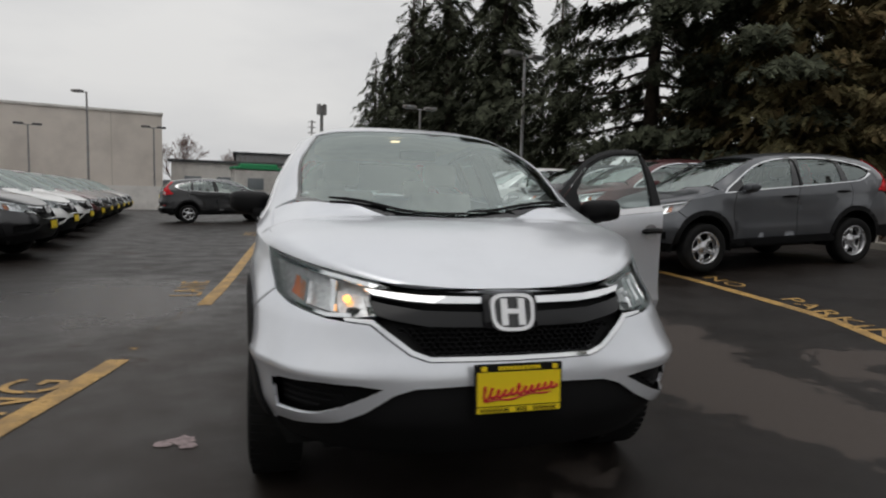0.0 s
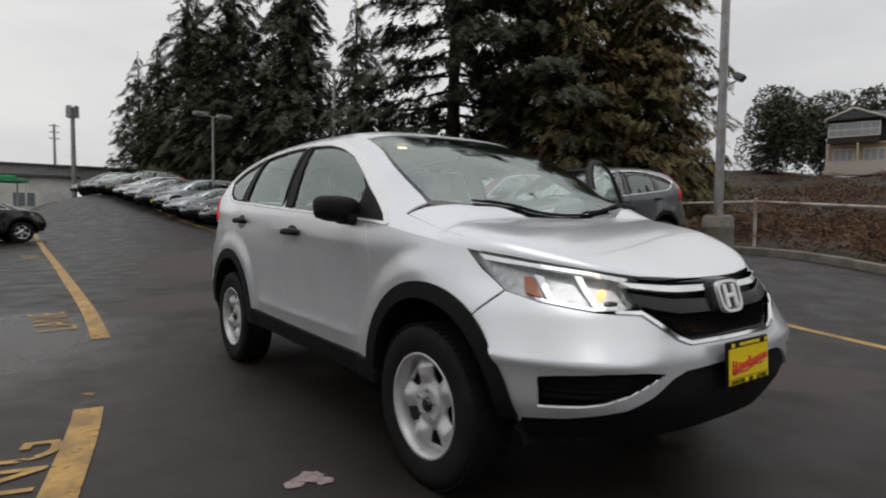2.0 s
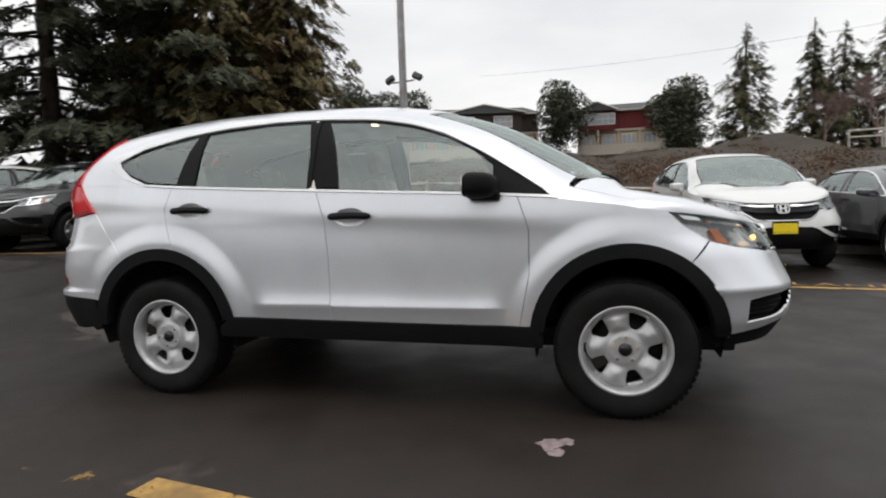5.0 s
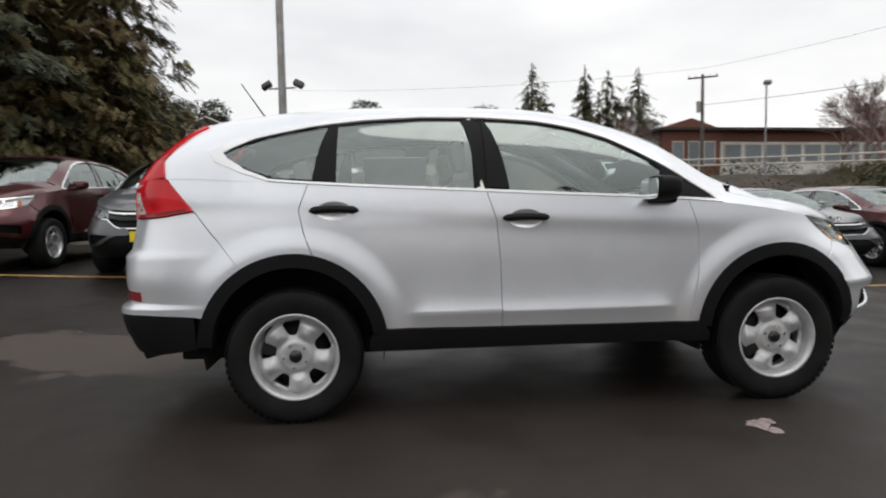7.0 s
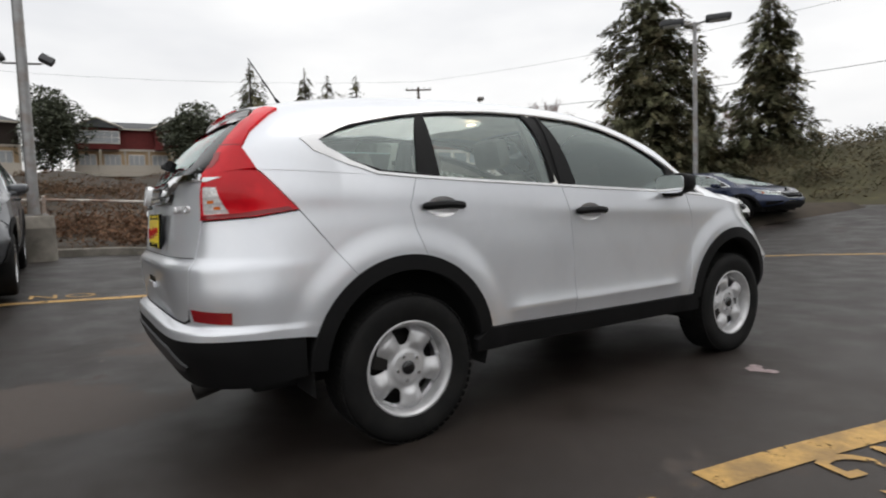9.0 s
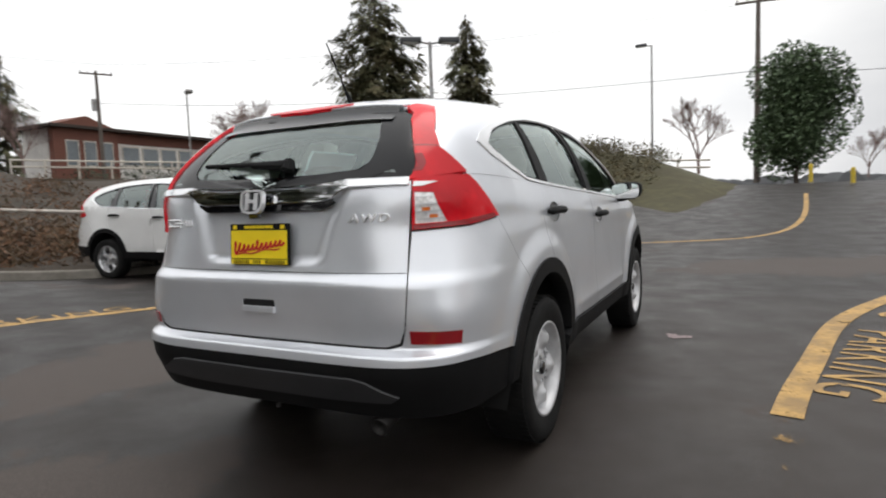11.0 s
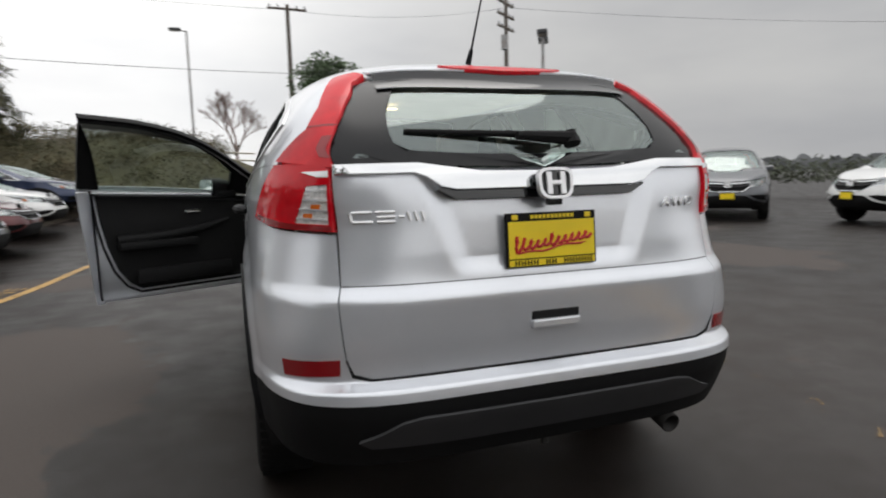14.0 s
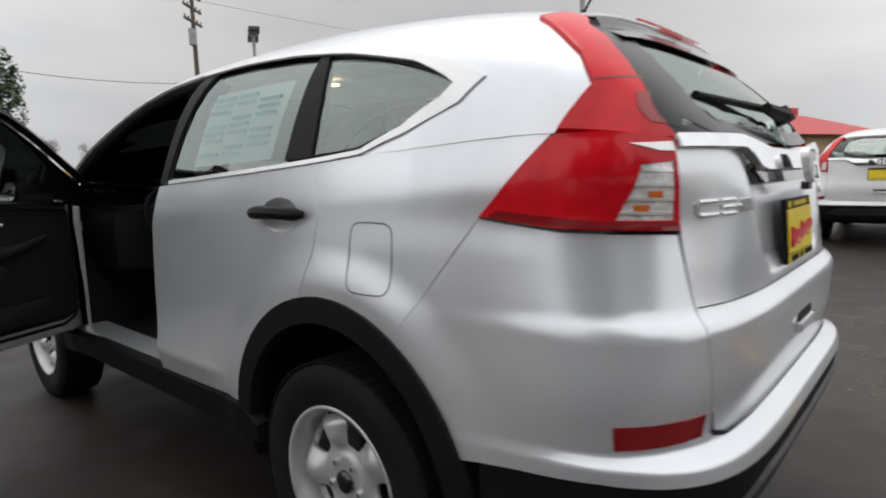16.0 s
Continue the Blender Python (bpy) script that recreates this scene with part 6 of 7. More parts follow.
for y in np.arange(-9.6, 34, 0.8):
    x = fence_x(y) + 0.1
    z = ground_z(x, y)
    kv += [(x, y, z - 0.05), (x, y, z + 0.13), (x + 0.02, y, z + 0.15), (x + 0.16, y, z + 0.15), (x + 0.16, y, z - 0.05)]
tagged(link_mesh("kerb", kv, [(i * 5 + j, i * 5 + j + 1, i * 5 + j + 6, i * 5 + j + 5) for i in range(len(kv) // 5 - 1) for j in range(4)], KERB, smooth=False), "low weathered concrete kerb along the bank", "kerb", kind="structure")

GALV = mat("galvanised_steel", (0.33, 0.33, 0.33), 0.45, 0.6, 0.12, dark=(0.20, 0.13, 0.08), dscale=3.5, damount=0.35)
RUSTY = mat("rusty_white_rail", (0.55, 0.51, 0.46), 0.6, 0.2, 0.15, dark=(0.20, 0.09, 0.045), dscale=2.5, damount=0.75)
WIRE = mat("old_wire", (0.16, 0.12, 0.09), 0.7, 0.3, 0.2)
fence = thing("chain_fence", "rusty chain-link fence with a pale top rail", "fence")
fy = np.arange(-9.45, 31, 3.05)
for y in fy:
    x = fence_x(y) + 0.45
    z = ground_z(x, y)
    bm = tube([(x, y, z - 0.1), (x, y, z + 1.12)], [0.032, 0.032], 10)
    bmesh.ops.create_uvsphere(bm, u_segments=8, v_segments=6, radius=0.042, matrix=Matrix.Translation((x, y, z + 1.13)))
    part("post", bm, RUSTY, fence, "", True)
for y0, y1 in zip(fy, fy[1:]):
    x0, x1 = fence_x(y0) + 0.45, fence_x(y1) + 0.45
    z0, z1 = ground_z(x0, y0) + 1.09, ground_z(x1, y1) + 1.09
    part("top_rail", tube([(x0, y0, z0), (x1, y1, z1)], [0.026, 0.026], 8), RUSTY, fence, "", True)
    # woven mesh between the posts: slanting wires in both directions
    wv, wf = [], []
    L = math.hypot(x1 - x0, y1 - y0)
    H = 1.02
    for sgn in (1, -1):
        for d in np.arange(-H, L, 0.11):
            a0, a1 = max(0, d), min(L, d + H)
            if a1 <= a0:
                continue
            h0, h1 = a0 - d, a1 - d
            if sgn < 0:
                a0, a1 = L - a0, L - a1
            q = len(wv)
            for a, h in ((a0, h0), (a1, h1)):
                t = a / L
                for e in (-0.0014, 0.0014):
                    wv.append((x0 + (x1 - x0) * t, y0 + (y1 - y0) * t + e, z0 + (z1 - z0) * t - H + h - e * sgn))
            wf.append((q, q + 1, q + 3, q + 2))
    tagged(link_mesh("wire_mesh", wv, wf, WIRE, fence, "rusted wire mesh", smooth=False), kind="stuff")

LAMPGLASS = mat("lamp_glass", (0.55, 0.56, 0.55), 0.3)
DARKHEAD = mat("dark_lamp_metal", (0.06, 0.062, 0.065), 0.5, 0.3)


def lamp_post(x, y, height, arms=2, turn=0.0, base=True, thick=0.075, flood=0.0, label="", head=DARKHEAD):
    z = ground_z(x, y) if x < 9 else bank_z(x, y) if x > 14 and y > -16 else ground_z(x, y)
    lp = thing("lamp_post", label or "tall grey steel car-lot lamp post with flat heads", "street lamp", "lamp posts", pose(x, y, z, 0, 0, turn))
    b0 = 0.0
    if base:
        v, f = lathe([(0.0, 0.78), (0.26, 0.78), (0.285, 0.75), (0.29, 0.60), (0.30, 0.58), (0.30, 0.55), (0.29, 0.53), (0.295, 0.0)], 28)
        v = [(c, bq, a) for a, bq, c in v]
        link_mesh("concrete_base", v, f, KERB, lp, "round weathered concrete footing")
        b0 = 0.78
        part("base_plate", box(-0.17, 0.17, -0.17, 0.17, 0.78, 0.81, 0.005), GALV, lp)
    part("pole", tube([(0, 0, b0), (0, 0, height)], [thick, thick * 0.72], 14), GALV, lp, "", True)
    for i in range(arms):
        s = 1 if i == 0 else -1
        part("arm", tube([(0, 0, height - 0.06), (s * 0.42, 0, height + 0.02)], [0.035, 0.03], 8), GALV, lp, "", True)
        hd = part("lamp_head", box(s * 0.62 - 0.34, s * 0.62 + 0.34, -0.19, 0.19, height - 0.03, height + 0.13, 0.05), head, lp, "flat lamp head", True)
        part("lens", box(s * 0.62 - 0.24, s * 0.62 + 0.24, -0.14, 0.14, height - 0.045, height - 0.025, 0.005), LAMPGLASS, hd)
    if flood:
        part("cross_arm", tube([(-0.28, 0, flood), (0.28, 0, flood)], [0.02, 0.02], 8), GALV, lp, "", True)
        for s in (-1, 1):
            bm = box(-0.11, 0.11, -0.055, 0.055, -0.065, 0.065, 0.02)
            bmesh.ops.transform(bm, matrix=pose(s * 0.36, -0.03, flood + 0.08, 30, s * 28, 0), verts=bm.verts)
            part("flood_light", bm, DARKHEAD, lp, "small dark flood light", True)
            part("flood_bracket", tube([(s * 0.30, 0, flood), (s * 0.34, -0.02, flood + 0.06)], [0.012, 0.012], 6), GALV, lp, "", True)
    return lp


lamp_post(9.08, 2.89, 9.8, turn=75, thick=0.09, flood=3.34)
lamp_post(8.35, 18.5, 6.45, turn=20, head=GALV)
lamp_post(6.0, 27.1, 4.85, turn=15, head=GALV)
lamp_post(7.3, -13.3, 5.8, turn=35)
lamp_post(-13.3, 39.2, 7.4, arms=1, turn=160, head=GALV)
lamp_post(-20.9, 50.7, 6.2, turn=20)
lamp_post(-12.05, 52.6, 6.6, turn=20)
lamp_post(-10.15, -16.6, 5.5, arms=2, turn=60)
lamp_post(-15.9, -6.85, 13.0, arms=1, turn=60, base=False, thick=0.10)
lamp_post(3.4, -35.5, 8.9, arms=1, base=False, thick=0.08)
lamp_post(26.5, -20.0, 6.5, arms=1, turn=150, base=False, thick=0.06, head=GALV)

# mobile-phone mast
mast = thing("phone_mast", "grey steel phone mast with panel antennas", "mast", m=pose(2.4, 56, -0.4))
part("pole", tube([(0, 0, 0), (0, 0, 10.3)], [0.22, 0.16], 12), GALV, mast, "", True)
for i in range(6):
    a = math.pi * i / 3
    bm = box(-0.12, 0.12, -0.06, 0.06, 9.4, 10.4, 0.02)
    bmesh.ops.transform(bm, matrix=pose(0.42 * math.cos(a), 0.42 * math.sin(a), 0, 0, 0, math.degrees(a) + 90), verts=bm.verts)
    part("panel_antenna", bm, GALV, mast)
mast2 = thing("phone_mast", "slim grey steel mast far off", "mast", m=pose(2.2, 76, -0.2))
part("pole", tube([(0, 0, 0), (0, 0, 11)], [0.2, 0.12], 10), GALV, mast2, "", True)
for z in (9.4, 10.1, 10.8):
    part("cross_arm", tube([(-0.5, 0, z), (0.5, 0, z)], [0.06, 0.06], 6), GALV, mast2)

# ---- utility poles and wires ----
POLEWOOD = mat("weathered_pole_wood", (0.115, 0.095, 0.08), 0.9, var=0.2, scale=5, bump=0.4, bscale=30)
WIRE = mat("black_cable", (0.02, 0.02, 0.022), 0.6)


def utility_pole(x, y, z, h, turn, arms=1, transformer=False):
    up = thing("utility_pole", "weathered wooden utility pole with a cross-arm", "utility pole", "utility poles", pose(x, y, z, 0, 0, turn))
    part("pole", tube([(0, 0, 0), (0, 0, h)], [0.17, 0.11], 12), POLEWOOD, up, "", True)
    for i in range(arms):
        zz = h - 0.25 - 0.75 * i
        part("cross_arm", box(-1.15, 1.15, -0.06, 0.06, zz - 0.06, zz + 0.06, 0.01), POLEWOOD, up)
        for q in (-1.05, -0.55, 0.55, 1.05):
            part("insulator", tube([(q, 0, zz + 0.06), (q, 0, zz + 0.22)], [0.03, 0.045], 8), DARKHEAD, up)
    if transformer:
        part("transformer", tube([(0.28, 0, h - 3.1), (0.28, 0, h - 2.2)], [0.2, 0.2], 12), GALV, up)
    return up


utility_pole(43.5, -26.0, 2.6, 9.5, 60, transformer=True)
utility_pole(-2.4, -34.0, 1.4, 10.2, 5)
utility_pole(-15.6, -31.5, 0.6, 11.5, 40, arms=3, transformer=True)


def cable(p, q, sag, r=0.009, n=20):
    p, q = Vector(p), Vector(q)
    pts = [p.lerp(q, i / n) - Vector((0, 0, sag * 4 * (i / n) * (1 - i / n))) for i in range(n + 1)]
    return tagged(part("overhead_cable", sweep(pts, [r] * (n + 1), 5), WIRE, None, "", True), "thin black overhead cable", "cable", "overhead cables")


cable((43.5, -26, 12.6), (-2.4, -34, 11.3), 0.9)
cable((-2.4, -34, 11.3), (-15.6, -31.5, 11.6), 0.5)
cable((-2.4, -34, 7.6), (-15.6, -31.5, 6.9), 0.5, 0.016)
cable((43.5, -26, 9.6), (-2.4, -34, 7.6), 0.8, 0.016)
cable((43.5, -26, 12.6), (60, 10, 14), 0.6)
cable((-15.6, -31.5, 11.6), (-60, -20, 11.0), 0.7)

# ---- bollards along the street side ----
BOLL = mat("yellow_bollard_paint", (0.58, 0.42, 0.03), 0.5, var=0.12, scale=5, dark=(0.16, 0.12, 0.05), dscale=4, damount=0.4)
for x, y, hb in ((-4.0, -22.4, 0.75), (-5.1, -20.7, 0.6), (-6.2, -20.4, 0.72), (-7.5, -20.8, 0.72), (-8.5, -21.5, 0.75), (-11.5, -18.75, 0.8), (-11.3, -17.0, 0.85), (-11.5, -16.2, 0.9), (-12.0, -15.7, 0.95), (-12.4, -14.8, 1.0), (-13.1, -14.4, 1.0), (-13.5, -13.2, 1.0), (-14.0, -12.0, 1.0)):
    bl = thing("bollard", "yellow painted steel bollard in the asphalt", "bollard", "yellow bollards", pose(x, y, ground_z(x, y)))
    v, f = lathe([(0.0, hb), (0.05, hb - 0.005), (0.07, hb - 0.04), (0.075, hb - 0.08), (0.075, -0.05)], 14)
    link_mesh("post", [(c, b, a) for a, b, c in v], f, BOLL, bl)
    v, f = lathe([(0.083, 0.05), (0.10, 0.03), (0.105, 0.0)], 14)
    link_mesh("collar", [(c, b, a) for a, b, c in v], f, KERB, bl)

# ---- buildings ----
BEIGE = mat("pale_stucco", (0.76, 0.69, 0.62), 0.9, var=0.05, scale=0.6, dark=(0.42, 0.38, 0.34), dscale=0.25, damount=0.3, bump=0.2, bscale=40)
WHITEWALL = mat("white_wall", (0.78, 0.75, 0.71), 0.85, var=0.06, scale=1.5, dark=(0.4, 0.38, 0.35), dscale=0.5, damount=0.4)
SHINGLE = mat("grey_shingle", (0.085, 0.088, 0.092), 0.9, var=0.2, scale=6, bump=0.4, bscale=20)
BROWN = mat("dark_brown_siding", (0.045, 0.032, 0.026), 0.8, var=0.12, scale=4)
REDSIDE = mat("barn_red_siding", (0.15, 0.022, 0.020), 0.8, var=0.12, scale=4)
TAN = mat("tan_siding", (0.50, 0.36, 0.22), 0.85, var=0.1, scale=4)
CREAM = mat("cream_trim", (0.55, 0.50, 0.43), 0.7, var=0.06)
HOUSEPANE = mat("curtained_window_pane", (0.40, 0.42, 0.44), 0.12, coat=0.5)
PANE = mat("dark_window_pane", (0.20, 0.225, 0.24), 0.08, coat=0.5)
BRICK = mat("red_brick", (0.17, 0.07, 0.05), 0.9, var=0.2, scale=12, bump=0.3, bscale=40)
GREENC = mat("green_canopy", (0.03, 0.30, 0.12), 0.6)
REDROOF = mat("red_metal_roof", (0.45, 0.03, 0.03), 0.5, var=0.1)
DARKGAP = mat("shaded_porch", (0.05, 0.045, 0.04), 0.9)

ware = thing("warehouse", "large windowless beige stucco warehouse", "building", m=pose(-11.75, 54.5, -0.1, 0, 0, 14))
part("wall", box(-42, 0, 0, 30, 0, 8.0, 0.0), BEIGE, ware)
part("parapet", box(-42.1, 0.1, -0.12, 30.1, 8.0, 8.22, 0.02), WHITEWALL, ware)
for x in (-36, -28, -20, -12, -4):
    part("panel_joint", box(x - 0.03, x + 0.03, -0.012, 0.0, 0, 8.0), CREAM, ware)
part("wall_lamp", box(-16.4, -16.0, -0.25, 0, 5.0, 5.3, 0.03), GALV, ware)
part("base_band", box(-42, 0, -0.06, 0, 0, 1.3), WHITEWALL, ware)
shed = thing("low_building", "long low white building with a flat grey roof", "building", m=pose(-12.0, 60, -0.1, 0, 0, 4))
part("wall", box(0, 15, 0, 16, 0, 4.2), WHITEWALL, shed)
part("roof", box(-0.3, 15.3, -0.3, 16.3, 4.2, 4.45, 0.03), SHINGLE, shed)
part("upper_wall", box(6, 26, 6, 22, 4.0, 5.6), GALV, shed, "grey upper wall")
part("upper_roof", box(5.7, 26.3, 5.6, 22.3, 5.6, 5.8, 0.02), SHINGLE, shed)
for x in (1.2, 4.2, 7.2, 10.2):
    part("window", box(x, x + 1.6, -0.03, 0.02, 1.6, 2.8), PANE, shed)
stall = thing("canopy", "bright green canopy on white posts", "canopy", m=pose(-3.4, 52, 0.3, 0, 0, 10))
bm = bmesh.new()
add_box(bm, -2.3, 2.3, -1.6, 1.6, 2.95, 3.15, 0.03)
add_box(bm, -1.6, 1.6, -1.0, 1.0, 3.15, 3.45, 0.1)
part("roof", bm, GREENC, stall, "bright green roof")
for sx in (-2.1, 2.1):
    for sy in (-1.4, 1.4):
        part("post", tube([(sx, sy, 0), (sx, sy, 2.96)], [0.06, 0.06], 8), WHITEWALL, stall)
wall = tagged(part("boundary_wall", box(-30, -4.5, 35.8, 36.0, -0.1, 1.45, 0.01), WHITEWALL), "long low white boundary wall", "wall", kind="structure")


def house(name, label, x, y, z, turn, width, bays, siding, lower):
    """A two-storey row house with gabled bays, balconies and white windows; front towards local -y."""
    h = thing(name, label, "house", "houses on the hill", pose(x, y, z, 0, 0, turn))
    part("wall", box(0, width, 0, 9, 0, 2.75), lower, h, "tan lower storey")
    part("upper_wall", box(-0.05, width + 0.05, -0.05, 9, 2.75, 5.2), siding, h, "dark upper storey")
    part("belt_trim", box(-0.12, width + 0.12, -0.14, 9.1, 2.62, 2.86, 0.01), CREAM, h, "cream trim band")
    bm = bmesh.new()
    e = 0.45
    pts = [(-e, -e, 5.15), (width + e, -e, 5.15), (width + e, 9 + e, 5.15), (-e, 9 + e, 5.15), (1.2, 4.5, 6.55), (width - 1.2, 4.5, 6.55)]
    vs = [bm.verts.new(p) for p in pts]
    for q in ((0, 1, 5, 4), (1, 2, 5), (2, 3, 4, 5), (3, 0, 4), (3, 2, 1, 0)):
        bm.faces.new([vs[i] for i in q])
    part("roof", bm, SHINGLE, h, "grey shingle roof")
    part("fascia", box(-e, width + e, -e - 0.03, -e + 0.02, 5.02, 5.20), CREAM, h)
    for bx, bw, gable in bays:
        part("bay", box(bx, bx + bw, -1.0, 0, 2.75, 5.2), siding, h)
        if gable:
            bm = bmesh.new()
            ov = 0.4
            q = [(bx - ov, -1.45, 5.1), (bx + bw + ov, -1.45, 5.1), (bx + bw / 2, -1.45, 6.2), (bx - ov, 4, 5.1), (bx + bw + ov, 4, 5.1), (bx + bw / 2, 4, 6.2)]
            vs = [bm.verts.new(p) for p in q]
            for t in ((0, 1, 2), (0, 2, 5, 3), (1, 4, 5, 2), (3, 5, 4), (0, 3, 4, 1)):
                bm.faces.new([vs[i] for i in t])
            part("gable_roof", bm, SHINGLE, h)
            part("gable_face", tube([(bx - ov, -1.47, 5.12), (bx + bw / 2, -1.47, 6.18), (bx + bw + ov, -1.47, 5.12)], [0.10, 0.10, 0.10], 4), CREAM, h)
        nw = 2 if bw > 4 else 1
        for i in range(nw):
            cx = bx + bw * (i + 0.5) / nw
            w = part("window", box(cx - 1.15, cx + 1.15, -1.06, -0.98, 3.36, 4.80, 0.0), WHITEWALL, h, "white framed window")
            for px in (-1.05, -0.34, 0.37):
                for pz in (3.48, 4.12):
                    part("pane", box(cx + px, cx + px + 0.66, -1.075, -1.055, pz, pz + 0.56), HOUSEPANE, w)
    k = int(width // 2.4)
    for i in range(k + 1):
        xx = 0.1 + (width - 0.2) * i / k
        part("porch_post", box(xx - 0.09, xx + 0.09, -1.15, -0.97, 0, 2.75), CREAM, h)
    for i in range(k):
        x0 = 0.1 + (width - 0.2) * (i + 0.15) / k
        x1 = 0.1 + (width - 0.2) * (i + 0.85) / k
        w = part("porch_window", box(x0, x1, -0.05, 0.02, 0.55, 2.25), WHITEWALL, h)
        n_p = 3
        for j in range(n_p):
            a = x0 + 0.08 + (x1 - x0 - 0.08) * j / n_p
            part("pane", box(a, a + (x1 - x0 - 0.08) / n_p - 0.08, -0.07, -0.045, 0.65, 2.15), HOUSEPANE, w)
    part("porch_rail", box(0, width, -1.12, -1.06, 0.15, 0.95), CREAM, h, "cream porch rail")
    part("deck", box(-0.1, width + 0.1, -1.3, 0, -0.5, 0.12), CREAM, h)
    return h


house("brown_row_house", "brown and tan two-storey row house with gables", 67.2, 23.0, 6.1, -77.5, 18.4, [(0.2, 4.2, 1), (7.2, 9.2, 1)], BROWN, TAN)
house("red_row_house", "red and tan two-storey row house with gables", 74.5, 0.2, 6.2, -92, 12.5, [(0.3, 4.2, 1), (8.2, 4.0, 1)], REDSIDE, TAN)
part("hill_foundation", box(70.5, 95, -14, 22, 2.0, 5.7), EARTH)
tagged(bpy.data.objects["hill_foundation"], "shaded earth terrace under the houses", "terrace", kind="structure")

school = thing("brick_hall", "long low brick hall with pale panels", "building", m=pose(46.3, -24.0, 4.3, 0, 0, -87.5))
part("wall", box(0, 24, 0, 4, -4.2, 3.5), WHITEWALL, school)
part("brick_end", box(-0.3, 5.2, -0.4, 0.25, -4.2, 3.6), BRICK, school, "red brick end bay")
part("roof", box(-0.8, 24.6, -0.9, 4.5, 3.5, 3.75, 0.02), BROWN, school)
bm = bmesh.new()
vs = [bm.verts.new(p) for p in ((5.4, -0.5, 3.6), (-0.6, -0.5, 3.6), (2.4, -0.5, 4.6), (5.4, 3, 3.6), (-0.6, 3, 3.6), (2.4, 3, 4.6))]
for t in ((0, 1, 2), (0, 2, 5, 3), (1, 4, 5, 2), (3, 5, 4)):
    bm.faces.new([vs[i] for i in t])
part("gable", bm, BRICK, school)
part("brick_band", box(5.2, 24, -0.06, 0.0, 2.6, 3.5), BRICK, school)
for i in range(9):
    x = 5.8 + i * 2.0
    w = part("window", box(x, x + 1.7, -0.08, 0.0, 0.7, 2.4), CREAM, school)
    part("pane", box(x + 0.08, x + 1.62, -0.095, -0.075, 0.8, 2.3), PANE, w)
for i in range(3):
    w = part("window", box(0.6 + i * 1.5, 1.7 + i * 1.5, -0.43, -0.38, 0.5, 2.6), CREAM, school)
    part("pane", box(0.68 + i * 1.5, 1.62 + i * 1.5, -0.445, -0.42, 0.6, 2.5), PANE, w)
# white rails along the raised street
rail = thing("street_rail", "white-painted steel guard rail along the raised street", "guard rail")
rp_ = [(40.0, -17.5), (34, -22.5), (28, -26.5), (21, -29.8), (14, -32), (7, -33.5), (0, -34)]
rz = [4.2, 3.9, 3.6, 3.3, 3.0, 2.7, 2.4]
for (p, q), (z0, z1) in zip(zip(rp_, rp_[1:]), zip(rz, rz[1:])):
    for dz in (0.0, 0.42):
        part("rail", tube([(*p, z0 + dz), (*q, z1 + dz)], [0.055, 0.055], 6), CREAM, rail)
    for i in range(4):
        t = i / 4
        x, y, z = p[0] + (q[0] - p[0]) * t, p[1] + (q[1] - p[1]) * t, z0 + (z1 - z0) * t
        part("post", tube([(x, y, z - 1.2), (x, y, z + 0.5)], [0.06, 0.06], 6), CREAM, rail)
dv = []
for (x, y), z in zip(rp_, rz):
    dv += [(x, y - 0.3, z - 0.75), (x + 2, y - 9, z - 0.75), (x - 0.2, y + 0.2, z - 0.75), (x - 2.2, y + 3.2, ground_z(x, y) - 0.1)]
df = []
for i in range(len(rp_) - 1):
    a, b = 4 * i, 4 * i + 4
    df += [(a, b, b + 1, a + 1), (a, a + 2, b + 2, b), (a + 2, a + 3, b + 3, b + 2)]
tagged(link_mesh("street_embankment", dv, df, EARTH, smooth=False), "earth embankment carrying the street", "embankment", kind="structure")

shop = thing("drive_in_shop", "low shop with a red and yellow fascia", "building", m=pose(-40.5, -82.0, 0.4, 0, 0, 150.7))
part("wall", box(0, 12.5, 0, 8, 0, 2.6), WHITEWALL, shop)
part("fascia", box(-0.3, 12.8, -0.35, 0.1, 2.1, 2.6), BOLL, shop, "yellow fascia")
part("roof", box(-0.3, 12.8, -0.3, 8.2, 2.6, 2.85), WHITEWALL, shop)
part("sign", box(5.2, 9.6, -0.4, -0.1, 2.85, 3.5, 0.03), REDROOF, shop, "plain red sign")
for i in range(7):
    part("window", box(0.5 + 1.7 * i, 1.9 + 1.7 * i, -0.03, 0.02, 0.7, 2.0), PANE, shop)
diner = thing("red_roof_restaurant", "restaurant with a red metal roof and timber fascia", "building", m=pose(-54.0, -22.0, 0.0, 0, 0, 68))
part("wall", box(0, 16, 0, 12, 0, 3.4), TAN, diner)
bm = bmesh.new()
vs = [bm.verts.new(p) for p in ((-1, -1, 3.3), (17, -1, 3.3), (17, 13, 3.3), (-1, 13, 3.3), (4, 5, 5.2), (12, 5, 5.2), (12, 8, 5.2), (4, 8, 5.2))]
for t in ((0, 1, 5, 4), (1, 2, 6, 5), (2, 3, 7, 6), (3, 0, 4, 7), (4, 5, 6, 7), (3, 2, 1, 0)):
    bm.faces.new([vs[i] for i in t])
part("roof", bm, REDROOF, diner, "red metal roof")
bm = bmesh.new()
vs = [bm.verts.new(p) for p in ((8, 3, 5.0), (11.5, 3, 5.0), (11.5, 3, 5.9), (9.8, 3, 6.2), (8, 3, 5.5), (8, 8, 5.0), (11.5, 8, 5.0), (11.5, 8, 5.9), (9.8, 8, 6.2), (8, 8, 5.5))]
